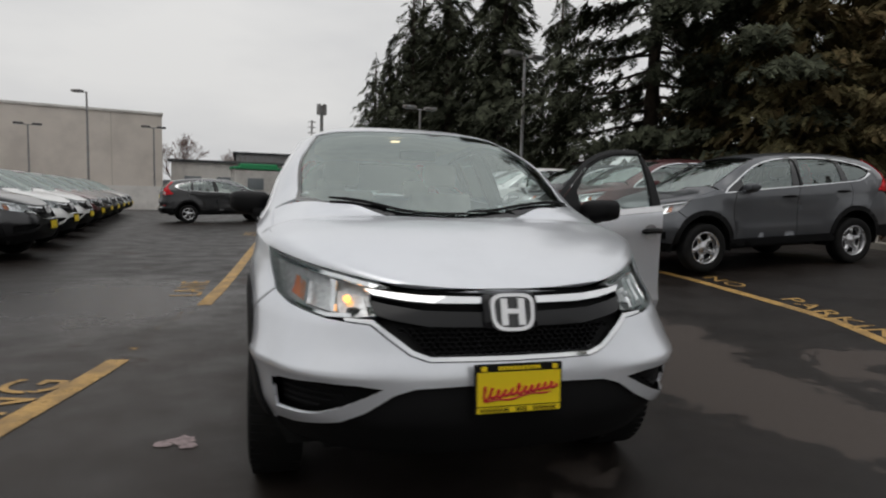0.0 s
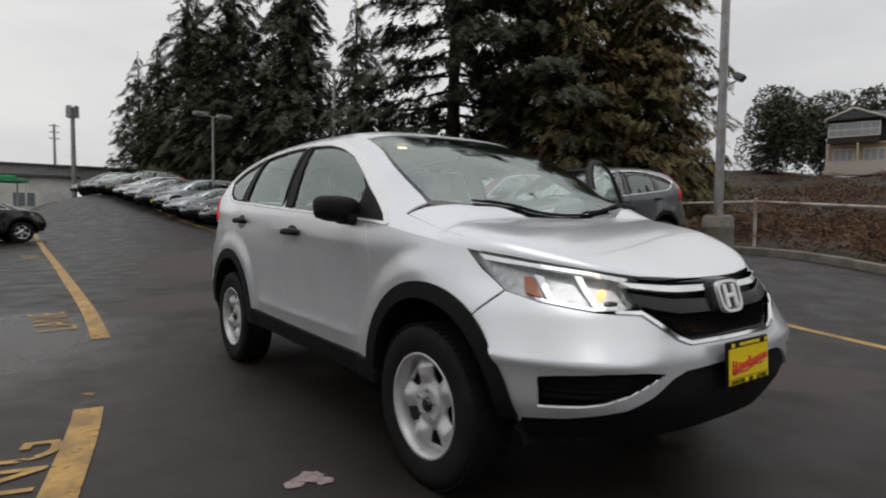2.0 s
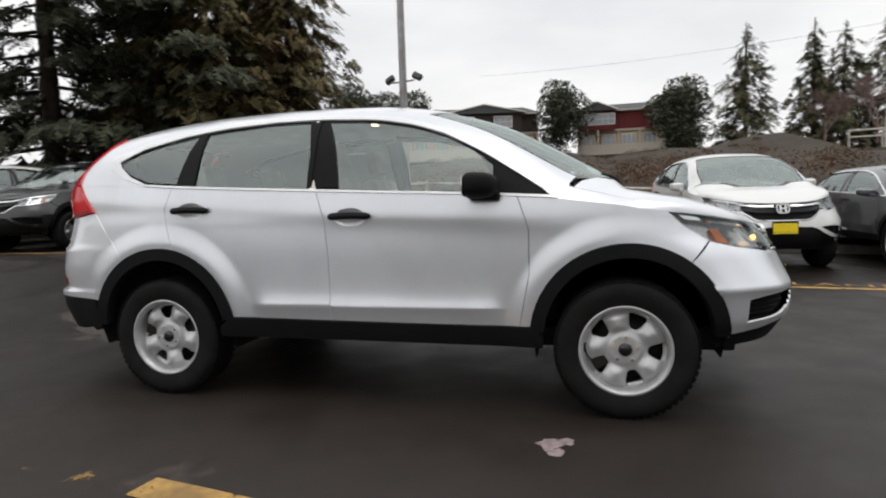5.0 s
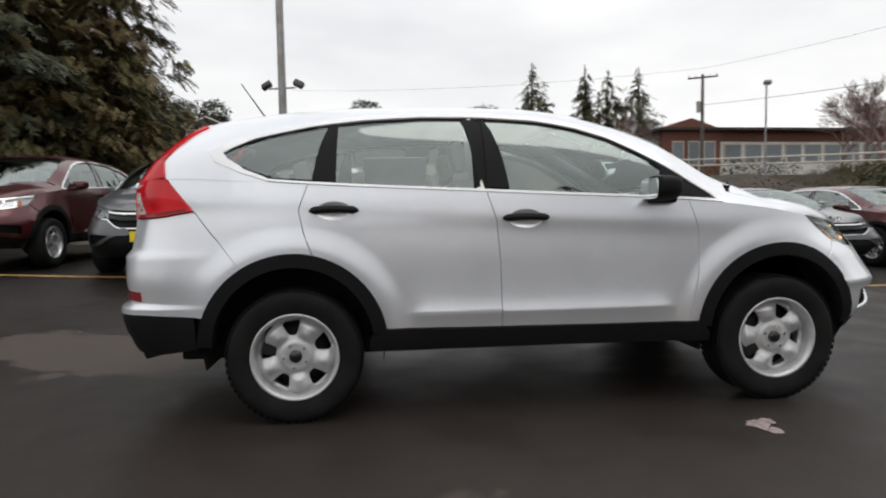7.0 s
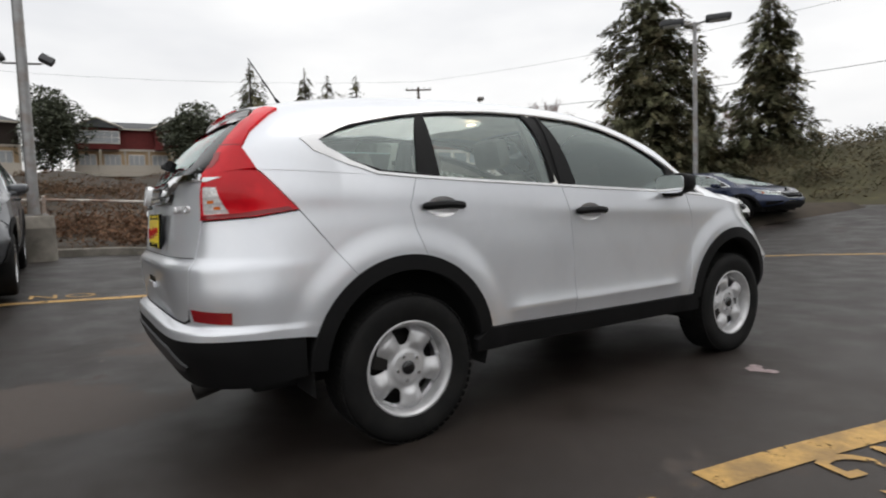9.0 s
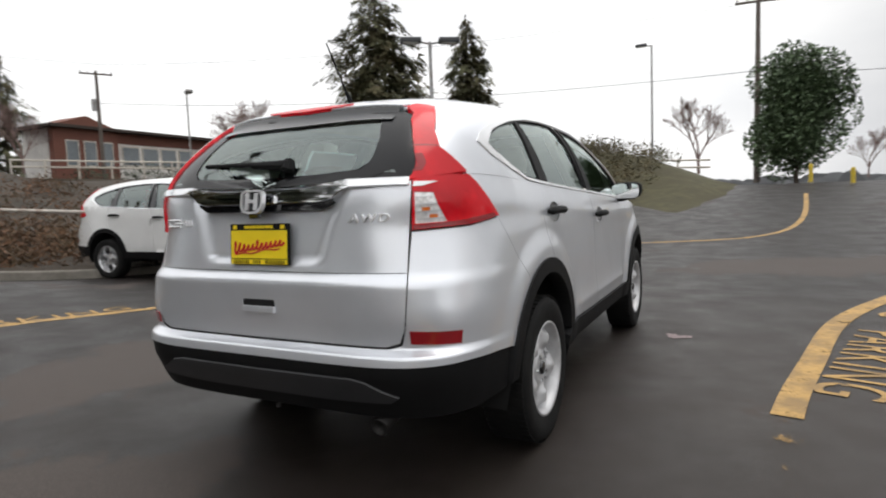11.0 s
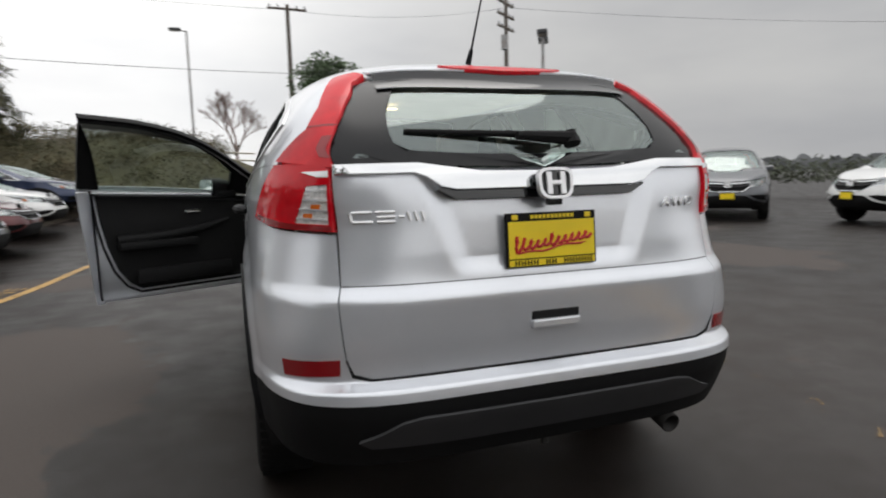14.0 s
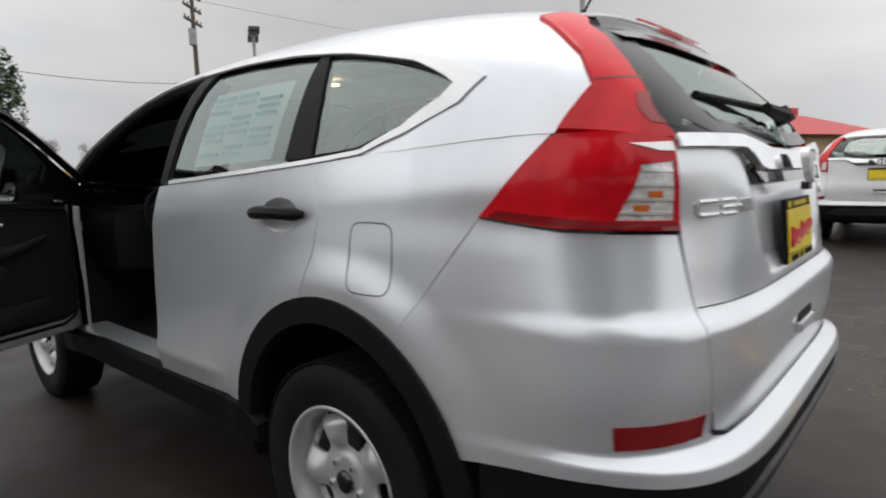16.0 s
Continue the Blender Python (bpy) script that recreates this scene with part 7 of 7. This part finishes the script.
for t in ((0, 1, 2, 3, 4), (9, 8, 7, 6, 5), (1, 6, 7, 2), (2, 7, 8, 3), (3, 8, 9, 4), (4, 9, 5, 0)):
    bm.faces.new([vs[i] for i in t])
part("roof_lantern", bm, REDROOF, diner, "stepped red roof turret")
part("roof_plant", box(3.6, 7.4, 4, 8, 4.6, 5.9, 0.05), GALV, diner, "grey roof machinery")
part("vent", box(2.4, 3.1, 4, 4.6, 4.4, 6.1), DARKHEAD, diner)
for i in range(6):
    part("window", box(1 + 2.5 * i, 2.7 + 2.5 * i, -0.03, 0.02, 0.9, 2.4), PANE, diner)
sg_ = thing("pole_sign", "tall plain red sign on a steel pole", "sign", m=pose(-35.5, -20.5, 0.4, 0, 0, 60))
part("pole", tube([(0, 0, 0), (0, 0, 5.2)], [0.12, 0.10], 10), GALV, sg_)
part("sign_board", box(-0.55, 0.55, -0.12, 0.12, 4.2, 4.95, 0.04), REDROOF, sg_, "plain red board")
part("lower_board", box(-0.4, 0.4, -0.1, 0.1, 2.9, 3.7, 0.04), REDROOF, sg_)

# ---- trees and growth ----
BARK = mat("conifer_bark", (0.060, 0.045, 0.034), 0.95, var=0.25, scale=6, bump=0.6, bscale=18)
NEEDLE = mat("fir_needles", (0.062, 0.068, 0.044), 0.85, var=0.3, scale=2.0, island=0.5, spec=0.15)
CEDAR = mat("cedar_sprays", (0.120, 0.104, 0.050), 0.85, var=0.3, scale=1.5, island=0.55, spec=0.15, dark=(0.165, 0.108, 0.052), dscale=0.8, damount=0.6)
ROADSCRUB = mat("roadside_scrub_leaves", (0.098, 0.078, 0.042), 0.95, var=0.3, scale=0.8, island=0.5, dark=(0.060, 0.066, 0.032), dscale=0.45, damount=0.8)
LEAF = mat("evergreen_leaves", (0.098, 0.140, 0.075), 0.55, var=0.3, scale=3, island=0.45, spec=0.3)
TWIG = mat("bare_twigs", (0.20, 0.135, 0.12), 0.9, var=0.2, scale=4)
BRAMBLE = mat("dead_bramble", (0.135, 0.070, 0.038), 0.95, var=0.3, scale=1.2, island=0.5, dark=(0.05, 0.042, 0.018), dscale=0.5, damount=0.7)
STREETGREEN = mat("street_conifer_sprays", (0.095, 0.096, 0.054), 0.85, var=0.3, scale=1.5, island=0.5, spec=0.15, dark=(0.105, 0.075, 0.042), dscale=0.8, damount=0.5)
HEDGE = mat("clipped_hedge", (0.085, 0.095, 0.065), 0.8, var=0.3, scale=3, island=0.5, spec=0.2)


def conifer_meshes(seed, h, r, spray, clumps, droop, gap, expo, limbs):
    """Trunk, limbs and needle sprays of one conifer: feathered, drooping fronds crowd the outer part of a ragged, tiered cone."""
    q = random.Random(seed)
    pts = [(0.001 * h * math.sin(i * 1.7 + seed), 0.001 * h * math.cos(i * 1.3), h * i / 8) for i in range(9)]
    sw = sweep(pts, [0.020 * h * (1 - i / 8.6) + 0.02 for i in range(9)], 8)
    lobes = [(q.uniform(0.05, 0.13), q.randint(2, 5), q.uniform(0, 6.3), q.uniform(-2.5, 2.5)) for _ in range(4)]
    tier = h / q.randint(11, 15)

    def reach(t, a):
        k = 1.0
        for amp, n, ph, tw in lobes:
            k += amp * math.sin(n * a + ph + tw * t * 6)
        k *= 0.84 + 0.16 * math.sin(2 * math.pi * h * t / tier + 1.7 * math.sin(2 * a + seed))
        return r * k * (1 - t) ** expo * (0.6 + 0.4 * min(1, (t - gap) / 0.08)) + 0.10

    boughs = []
    for i in range(limbs):
        t = gap + (0.985 - gap) * (1 - (1 - (i + q.random()) / limbs) ** 0.80)
        a = i * 2.39996 + q.uniform(-0.5, 0.5)
        boughs.append((t, a, reach(t, a) * q.uniform(0.72, 1.12)))
    weights = list(itertools.accumulate(0.35 + b[2] for b in boughs))
    V, F_ = [], []
    for i in range(clumps):
        t, a, ln = q.choices(boughs, cum_weights=weights)[0]
        u = 0.16 + 0.84 * q.random() ** 0.62
        rho, off = ln * u, q.gauss(0, 0.13) * ln * (0.35 + 0.65 * u)
        cx, cy = rho * math.cos(a) - off * math.sin(a), rho * math.sin(a) + off * math.cos(a)
        cz = h * t - droop * rho * 0.45 + 0.05 * ln * u * u - abs(off) * 0.25 - abs(q.gauss(0, 0.30)) * spray
        # one feathered frond: short side sprays in pairs along a drooping twig
        b = a + q.gauss(0, 0.65)
        size = spray * q.uniform(0.65, 1.25) * (0.5 + 0.5 * min(1, (1 - t) * 4))
        cb, sb, fall = math.cos(b), math.sin(b), q.uniform(-0.85, 0.15) - droop * 0.6
        roll_ = q.uniform(-0.8, 0.8)
        for k in range(12):
            u, side = (k // 2 + q.uniform(0, 0.6)) / 6, 1 if k % 2 else -1
            L = size * (1.0 - 0.55 * u) * q.uniform(0.7, 1.15)
            px, py, pz = cx + cb * size * 2.1 * (u - 0.5), cy + sb * size * 2.1 * (u - 0.5), cz + fall * size * 2.1 * (u - 0.5) - 0.25 * size * u * u
            ex, ey, ez = cb * 0.75 - sb * side * 0.8, sb * 0.75 + cb * side * 0.8, fall * 0.6 + side * roll_ * 0.6 + q.uniform(-0.35, 0.15)
            w = size * q.uniform(0.13, 0.22)
            c = len(V)
            V += [(px - cb * w, py - sb * w, pz - fall * w), (px + cb * w, py + sb * w, pz + fall * w), (px + ex * L, py + ey * L, pz + ez * L)]
            F_.append((c, c + 1, c + 2))
    for t, a, ln in boughs[::max(1, limbs // 60)]:
        add_tube(sw, (0, 0, h * t), (math.cos(a) * ln * 0.9, math.sin(a) * ln * 0.9, h * t - droop * ln * 0.40), 0.0045 * h * (1 - t) + 0.010, 0.008, 4)
    trunk = bpy.data.meshes.new("trunk")
    sw.to_mesh(trunk)
    sw.free()
    trunk.materials.append(BARK)
    trunk.shade_smooth()
    crown = bpy.data.meshes.new("crown")
    crown.from_pydata(V, [], F_)
    return trunk, crown


def tree_from(meshes, material, name, label, x, y, z, turn, scale):
    ob = thing(name, label, "tree", "evergreen trees")
    ob.matrix_world = pose(x, y, z, 0, 0, turn) @ Matrix.Diagonal((scale, scale, scale, 1))
    t = new("trunk", meshes[0])
    t.parent = ob
    c = new("crown", meshes[1])
    c.parent = ob
    if not meshes[1].materials:
        meshes[1].materials.append(material)
    return ob


FIR = [conifer_meshes(11, 17.5, 5.0, 0.42, 1750, 0.42, 0.02, 0.80, 190), conifer_meshes(12, 16.0, 4.5, 0.40, 1650, 0.50, 0.02, 0.82, 180), conifer_meshes(13, 18.5, 5.2, 0.44, 1750, 0.38, 0.02, 0.80, 190)]
OPENFIR = [conifer_meshes(14, 19.0, 8.0, 0.31, 6200, 0.42, 0.04, 0.62, 100), conifer_meshes(15, 18.0, 5.8, 0.30, 5000, 0.48, 0.05, 0.62, 84)]
CED = [conifer_meshes(21, 13.5, 4.4, 0.23, 5400, 0.60, 0.01, 0.66, 230), conifer_meshes(22, 12.5, 3.7, 0.22, 5000, 0.55, 0.01, 0.70, 210)]
rnd = random.Random(9)
for i, (x, y, s, k) in enumerate([(11.5, 29.5, 1.0, 1), (12.8, 35.0, 1.0, 2), (14.3, 27.8, 0.72, 0), (19.5, 17.5, 1.0, 1), (10.4, 38.0, 1.0, 0), (11.8, 43.5, 0.98, 1), (9.6, 47.0, 1.0, 0), (11.5, 52.0, 1.0, 2), (9.2, 57.0, 0.9, 1), (8.8, 64.0, 0.85, 0)]):
    tree_from(FIR[k], NEEDLE, "fir_tree", "tall dark green fir behind the fence", x, y, bank_z(x, y) - 0.1, rnd.uniform(0, 360), s)
for x, y, k in ((13.2, 17.0, 0), (15.0, 13.2, 1)):
    tree_from(OPENFIR[k], NEEDLE, "fir_tree", "tall open fir with sky between its long boughs", x, y, bank_z(x, y) - 0.1, rnd.uniform(0, 360), 1.0)
for x, y, s, k in ((16.6, 9.6, 0.90, 0), (14.6, 11.2, 0.92, 1), (18.2, 11.4, 0.92, 0), (13.6, 14.2, 0.62, 1)):
    tree_from(CED[k], CEDAR, "cedar_tree", "olive and rust coloured cedar on the bank", x, y, bank_z(x, y) - 0.1, rnd.uniform(0, 360), s)
STREETCED = [conifer_meshes(31, 14.5, 5.0, 0.36, 5600, 0.25, 0.0, 0.55, 640), conifer_meshes(32, 11.5, 3.2, 0.30, 3900, 0.20, 0.0, 0.66, 480)]
for x, y, s, k in ((12.1, -17.6, 0.70, 0), (10.9, -24.2, 0.80, 1), (12.6, -22.0, 0.50, 1)):
    tree_from(STREETCED[k], STREETGREEN, "conifer_tree", "dense olive-green conifer beside the street", x, y, 0.2 if y > -20 else 1.2, rnd.uniform(0, 360), s)
FARCED = [conifer_meshes(33, 14.5, 4.6, 0.46, 1300, 0.35, 0.0, 0.75, 160), conifer_meshes(34, 11.5, 3.0, 0.38, 1100, 0.30, 0.0, 0.78, 150)]
for x, y, z, s, k in ((68.7, -18.0, 0.4, 1.30, 0), (66.8, -24.1, 0.4, 1.58, 1), (65.9, -26.6, 0.4, 1.20, 0), (64.5, -29.9, 0.4, 1.20, 0), (70, -12.1, 5.0, 0.66, 0)):
    tree_from(FARCED[k], STREETGREEN, "conifer_tree", "far dark conifer on the hill", x, y, z, rnd.uniform(0, 360), s)


def leafy_meshes(seed, h, r, n, leaf, trunk_h):
    """A broad evergreen: short trunk, a few limbs, and an uneven crown of leaf clumps."""
    q = random.Random(seed)
    bm = sweep([(0, 0, 0), (0.05, 0.02, trunk_h * 0.6), (0, 0.05, trunk_h * 1.5), (0.02, 0, h * 0.7)], [0.16, 0.13, 0.10, 0.03], 8)
    lobes = []
    for i in range(34):
        a, t = q.random() * 6.3, q.random()
        z = trunk_h + (h - trunk_h) * (0.12 + 0.78 * t)
        rr = r * math.sin(math.pi * (0.15 + 0.75 * t)) ** 0.8 * q.uniform(0.25, 0.72)
        lobes.append((math.cos(a) * rr, math.sin(a) * rr, z, r * q.uniform(0.32, 0.5)))
        add_tube(bm, (0, 0, z * 0.55), lobes[-1][:3], 0.05, 0.02, 5)
    trunk = bpy.data.meshes.new("trunk")
    bm.to_mesh(trunk)
    bm.free()
    trunk.materials.append(BARK)
    V, F_ = [], []
    for _ in range(n):
        lx, ly, lz, lr = q.choice(lobes)
        while True:
            d = Vector((q.uniform(-1, 1), q.uniform(-1, 1), q.uniform(-1, 1)))
            if 0.2 < d.length < 1:
                break
        d = d.normalized() * (d.length ** 0.4)
        p = Vector((lx, ly, lz)) + d * lr
        u = Vector((q.uniform(-1, 1), q.uniform(-1, 1), q.uniform(-0.8, 0.5))).normalized() * leaf * q.uniform(0.6, 1.3)
        w = u.cross(Vector((q.uniform(-1, 1), q.uniform(-1, 1), 1))).normalized() * leaf * 0.42
        c = len(V)
        V += [tuple(p - u), tuple(p + w), tuple(p + u), tuple(p - w)]
        F_ += [(c, c + 1, c + 2), (c, c + 2, c + 3)]
    crown = bpy.data.meshes.new("crown")
    crown.from_pydata(V, [], F_)
    return trunk, crown


ROUND = leafy_meshes(41, 7.1, 3.2, 20000, 0.16, 0.8)
OAK = leafy_meshes(42, 8.0, 3.6, 9500, 0.20, 1.0)
tree_from(ROUND, LEAF, "broadleaf_evergreen", "round glossy green tree by the street", -4.1, -30.5, 1.2, 20, 0.88)
for x, y, z, s in ((82.0, 24.0, 5.0, 1.4), (76.0, 27.0, 5.4, 1.25), (71.4, 2.3, 5.6, 1.12), (58, 24, 4.6, 1.1), (66, -11.0, 4.6, 1.05)):
    tree_from(OAK, HEDGE, "broadleaf_evergreen", "dark round tree among the houses", x, y, z, rnd.uniform(0, 360), s)


def bare_tree_mesh(seed, h, spread):
    q = random.Random(seed)
    V, F_ = [], []

    def limb(p, d, ln, r, depth):
        e = p + d * ln
        s = d.cross(Vector((0.3, 0.5, 1))).normalized()
        t = d.cross(s)
        c = len(V)
        for base, rr in ((p, r), (e, r * 0.62)):
            V.extend(tuple(base + s * rr * math.cos(k * 2.094) + t * rr * math.sin(k * 2.094)) for k in range(3))
        F_.extend([(c + k, c + (k + 1) % 3, c + 3 + (k + 1) % 3, c + 3 + k) for k in range(3)])
        if depth:
            for _ in range(q.randint(3, 4) if depth > 1 else 4):
                nd = (d + Vector((q.uniform(-1, 1), q.uniform(-1, 1), q.uniform(-0.35, 0.75))) * spread).normalized()
                limb(p + d * ln * q.uniform(0.45, 1.0), nd, ln * q.uniform(0.55, 0.8), max(r * 0.55, 0.008), depth - 1)

    limb(Vector((0, 0, 0)), Vector((0.03, 0.02, 1)).normalized(), h * 0.34, h * 0.022, 6)
    me = bpy.data.meshes.new("crown")
    me.from_pydata(V, [], F_)
    me.materials.append(TWIG)
    return me


BARE = [bare_tree_mesh(51, 7.5, 0.62), bare_tree_mesh(52, 6.5, 0.75)]
for i, (x, y, z, s) in enumerate([(31, -31, 2.6, 1.0), (35, -33.5, 2.8, 1.1), (26.5, -33.5, 2.4, 0.8), (39, -35, 3.0, 1.15), (1.0, -40, 2.2, 0.8), (-22, -40, 0.8, 0.55), (-12, 62, 0.4, 1.0), (-8.2, 82, 0.4, 1.15), (47, -22, 4.2, 0.8), (45.5, -18, 4.0, 0.75),
                                  (19, -34, 2.4, 0.7), (-13, -42, 1.2, 0.5), (-8.5, -40, 1.5, 0.45), (-10, -41, 1.5, 0.5)]):
    ob = thing("bare_tree", "leafless reddish-brown winter tree", "tree", "bare trees", pose(x, y, z, 0, 0, rnd.uniform(0, 360)) @ Matrix.Diagonal((s, s, s, 1)))
    b = new("crown", BARE[i % 2])
    b.parent = ob


# brambles and dead shrubs over the bank
def scrub(name, spots, material, blade, label, cat="undergrowth"):
    q = random.Random(len(spots))
    V, F_ = [], []
    for x, y, z, r, n in spots:
        for _ in range(n):
            a, e = q.random() * 6.283, q.random()
            p = Vector((x + r * math.cos(a) * e ** 0.5, y + r * math.sin(a) * e ** 0.5, z + r * 0.85 * q.random() * (1 - 0.5 * e)))
            d = Vector((q.uniform(-1, 1), q.uniform(-1, 1), q.uniform(-0.4, 1.0))).normalized() * blade * q.uniform(0.5, 1.5)
            w = d.cross(Vector((q.uniform(-1, 1), q.uniform(-1, 1), q.uniform(-1, 1)))).normalized() * blade * q.uniform(0.05, 0.22)
            c = len(V)
            V += [tuple(p), tuple(p + d * 0.5 + w), tuple(p + d), tuple(p + d * 0.5 - w)]
            F_ += [(c, c + 1, c + 2), (c, c + 2, c + 3)]
    return tagged(link_mesh(name, V, F_, material, smooth=False), label, cat, kind="stuff")


q = random.Random(77)
spots = []
for _ in range(520):
    y = q.uniform(-13, 34)
    o = q.uniform(0.3, 7) if q.random() < 0.6 else q.uniform(5, 28)
    x = fence_x(y) + 0.7 + o
    spots.append((x, y, bank_z(x, y) - 0.15, q.uniform(0.5, 1.15) * (1 + o * 0.02), 300 if o < 7 else 130))
for _ in range(420):
    y, o = q.uniform(-14, 36), q.uniform(12, 46)
    x = fence_x(y) + 0.7 + o
    spots.append((x, y, bank_z(x, y) - 0.2, q.uniform(0.6, 1.3) * (1.25 - o / 60), 150))
scrub("bank_brambles", spots, BRAMBLE, 0.15, "tangle of dead brown brambles on the bank")
spots = []
for _ in range(430):
    x = q.uniform(1.5, 36)
    y0 = -15.6 - 0.18 * max(0, x) if x > 0 else -13.5 + 1.4 * x
    o = q.uniform(0.8, 12)
    spots.append((x, y0 - o, ground_z(x, y0 - o) + 1.9 * ss1(0, 9, o) * ss1(-2.2, 4.5, x), q.uniform(0.5, 1.1), 130))
scrub("roadside_scrub", spots, ROADSCRUB, 0.15, "brown winter scrub on the grass bank")
spots = [(x, y, z, r, 420) for x, y, z, r in [(-13.4 - 0.5 * i, -16.2 - 0.1 * i, 0.45, 1.0) for i in range(9)] + [(-13.2 - 0.5 * i, -16.6 - 0.1 * i, 1.3, 1.0) for i in range(9)] + [(-17.5 - 0.8 * i, -15.5 + 0.7 * i, 0.6, 1.1) for i in range(10)]]
scrub("street_hedge", spots, HEDGE, 0.20, "dark green clipped hedge along the street", "hedge")
spots = [(x, y, z, r, 260) for x, y, z, r in ((-7.5, 58, 0.4, 1.3), (-6.2, 58.5, 0.4, 1.6), (-5, 58, 0.4, 1.2), (43.6, -29.0, 3.4, 2.0), (43.8, -31.2, 3.4, 2.3), (44.0, -33.2, 3.4, 2.0), (43.2, -24.8, 3.4, 1.5))]
scrub("far_shrubs", spots, HEDGE, 0.35, "dark evergreen shrubs by the far buildings", "shrub")
# far wooded ridge closing the horizon; its pale grey has the haze painted in
HAZYRIDGE = mat("hazed_distant_wood", (0.17, 0.175, 0.18), 0.95, var=0.3, scale=0.05, island=0.3)
V, F_ = [], []
q = random.Random(5)
for i in range(2600):
    a = q.random() * 6.283
    d = q.uniform(190, 330)
    x, y = d * math.cos(a), d * math.sin(a)
    h, w = q.uniform(2.5, 5.5), q.uniform(3, 7)
    tx, ty = -math.sin(a), math.cos(a)
    c = len(V)
    for s in range(9):
        u = s / 8
        V.append((x + tx * w * (u - 0.5) * 2, y + ty * w * (u - 0.5) * 2, h * math.sin(math.pi * (0.12 + 0.76 * u)) * q.uniform(0.82, 1.0)))
    V += [(x + tx * w, y + ty * w, 0), (x - tx * w, y - ty * w, 0)]
    F_.append(tuple(range(c, c + 11)))
tagged(link_mesh("distant_woods", V, F_, HAZYRIDGE, smooth=False), "wooded ridge far away, greyed to paint the haze", "woods", kind="stuff")
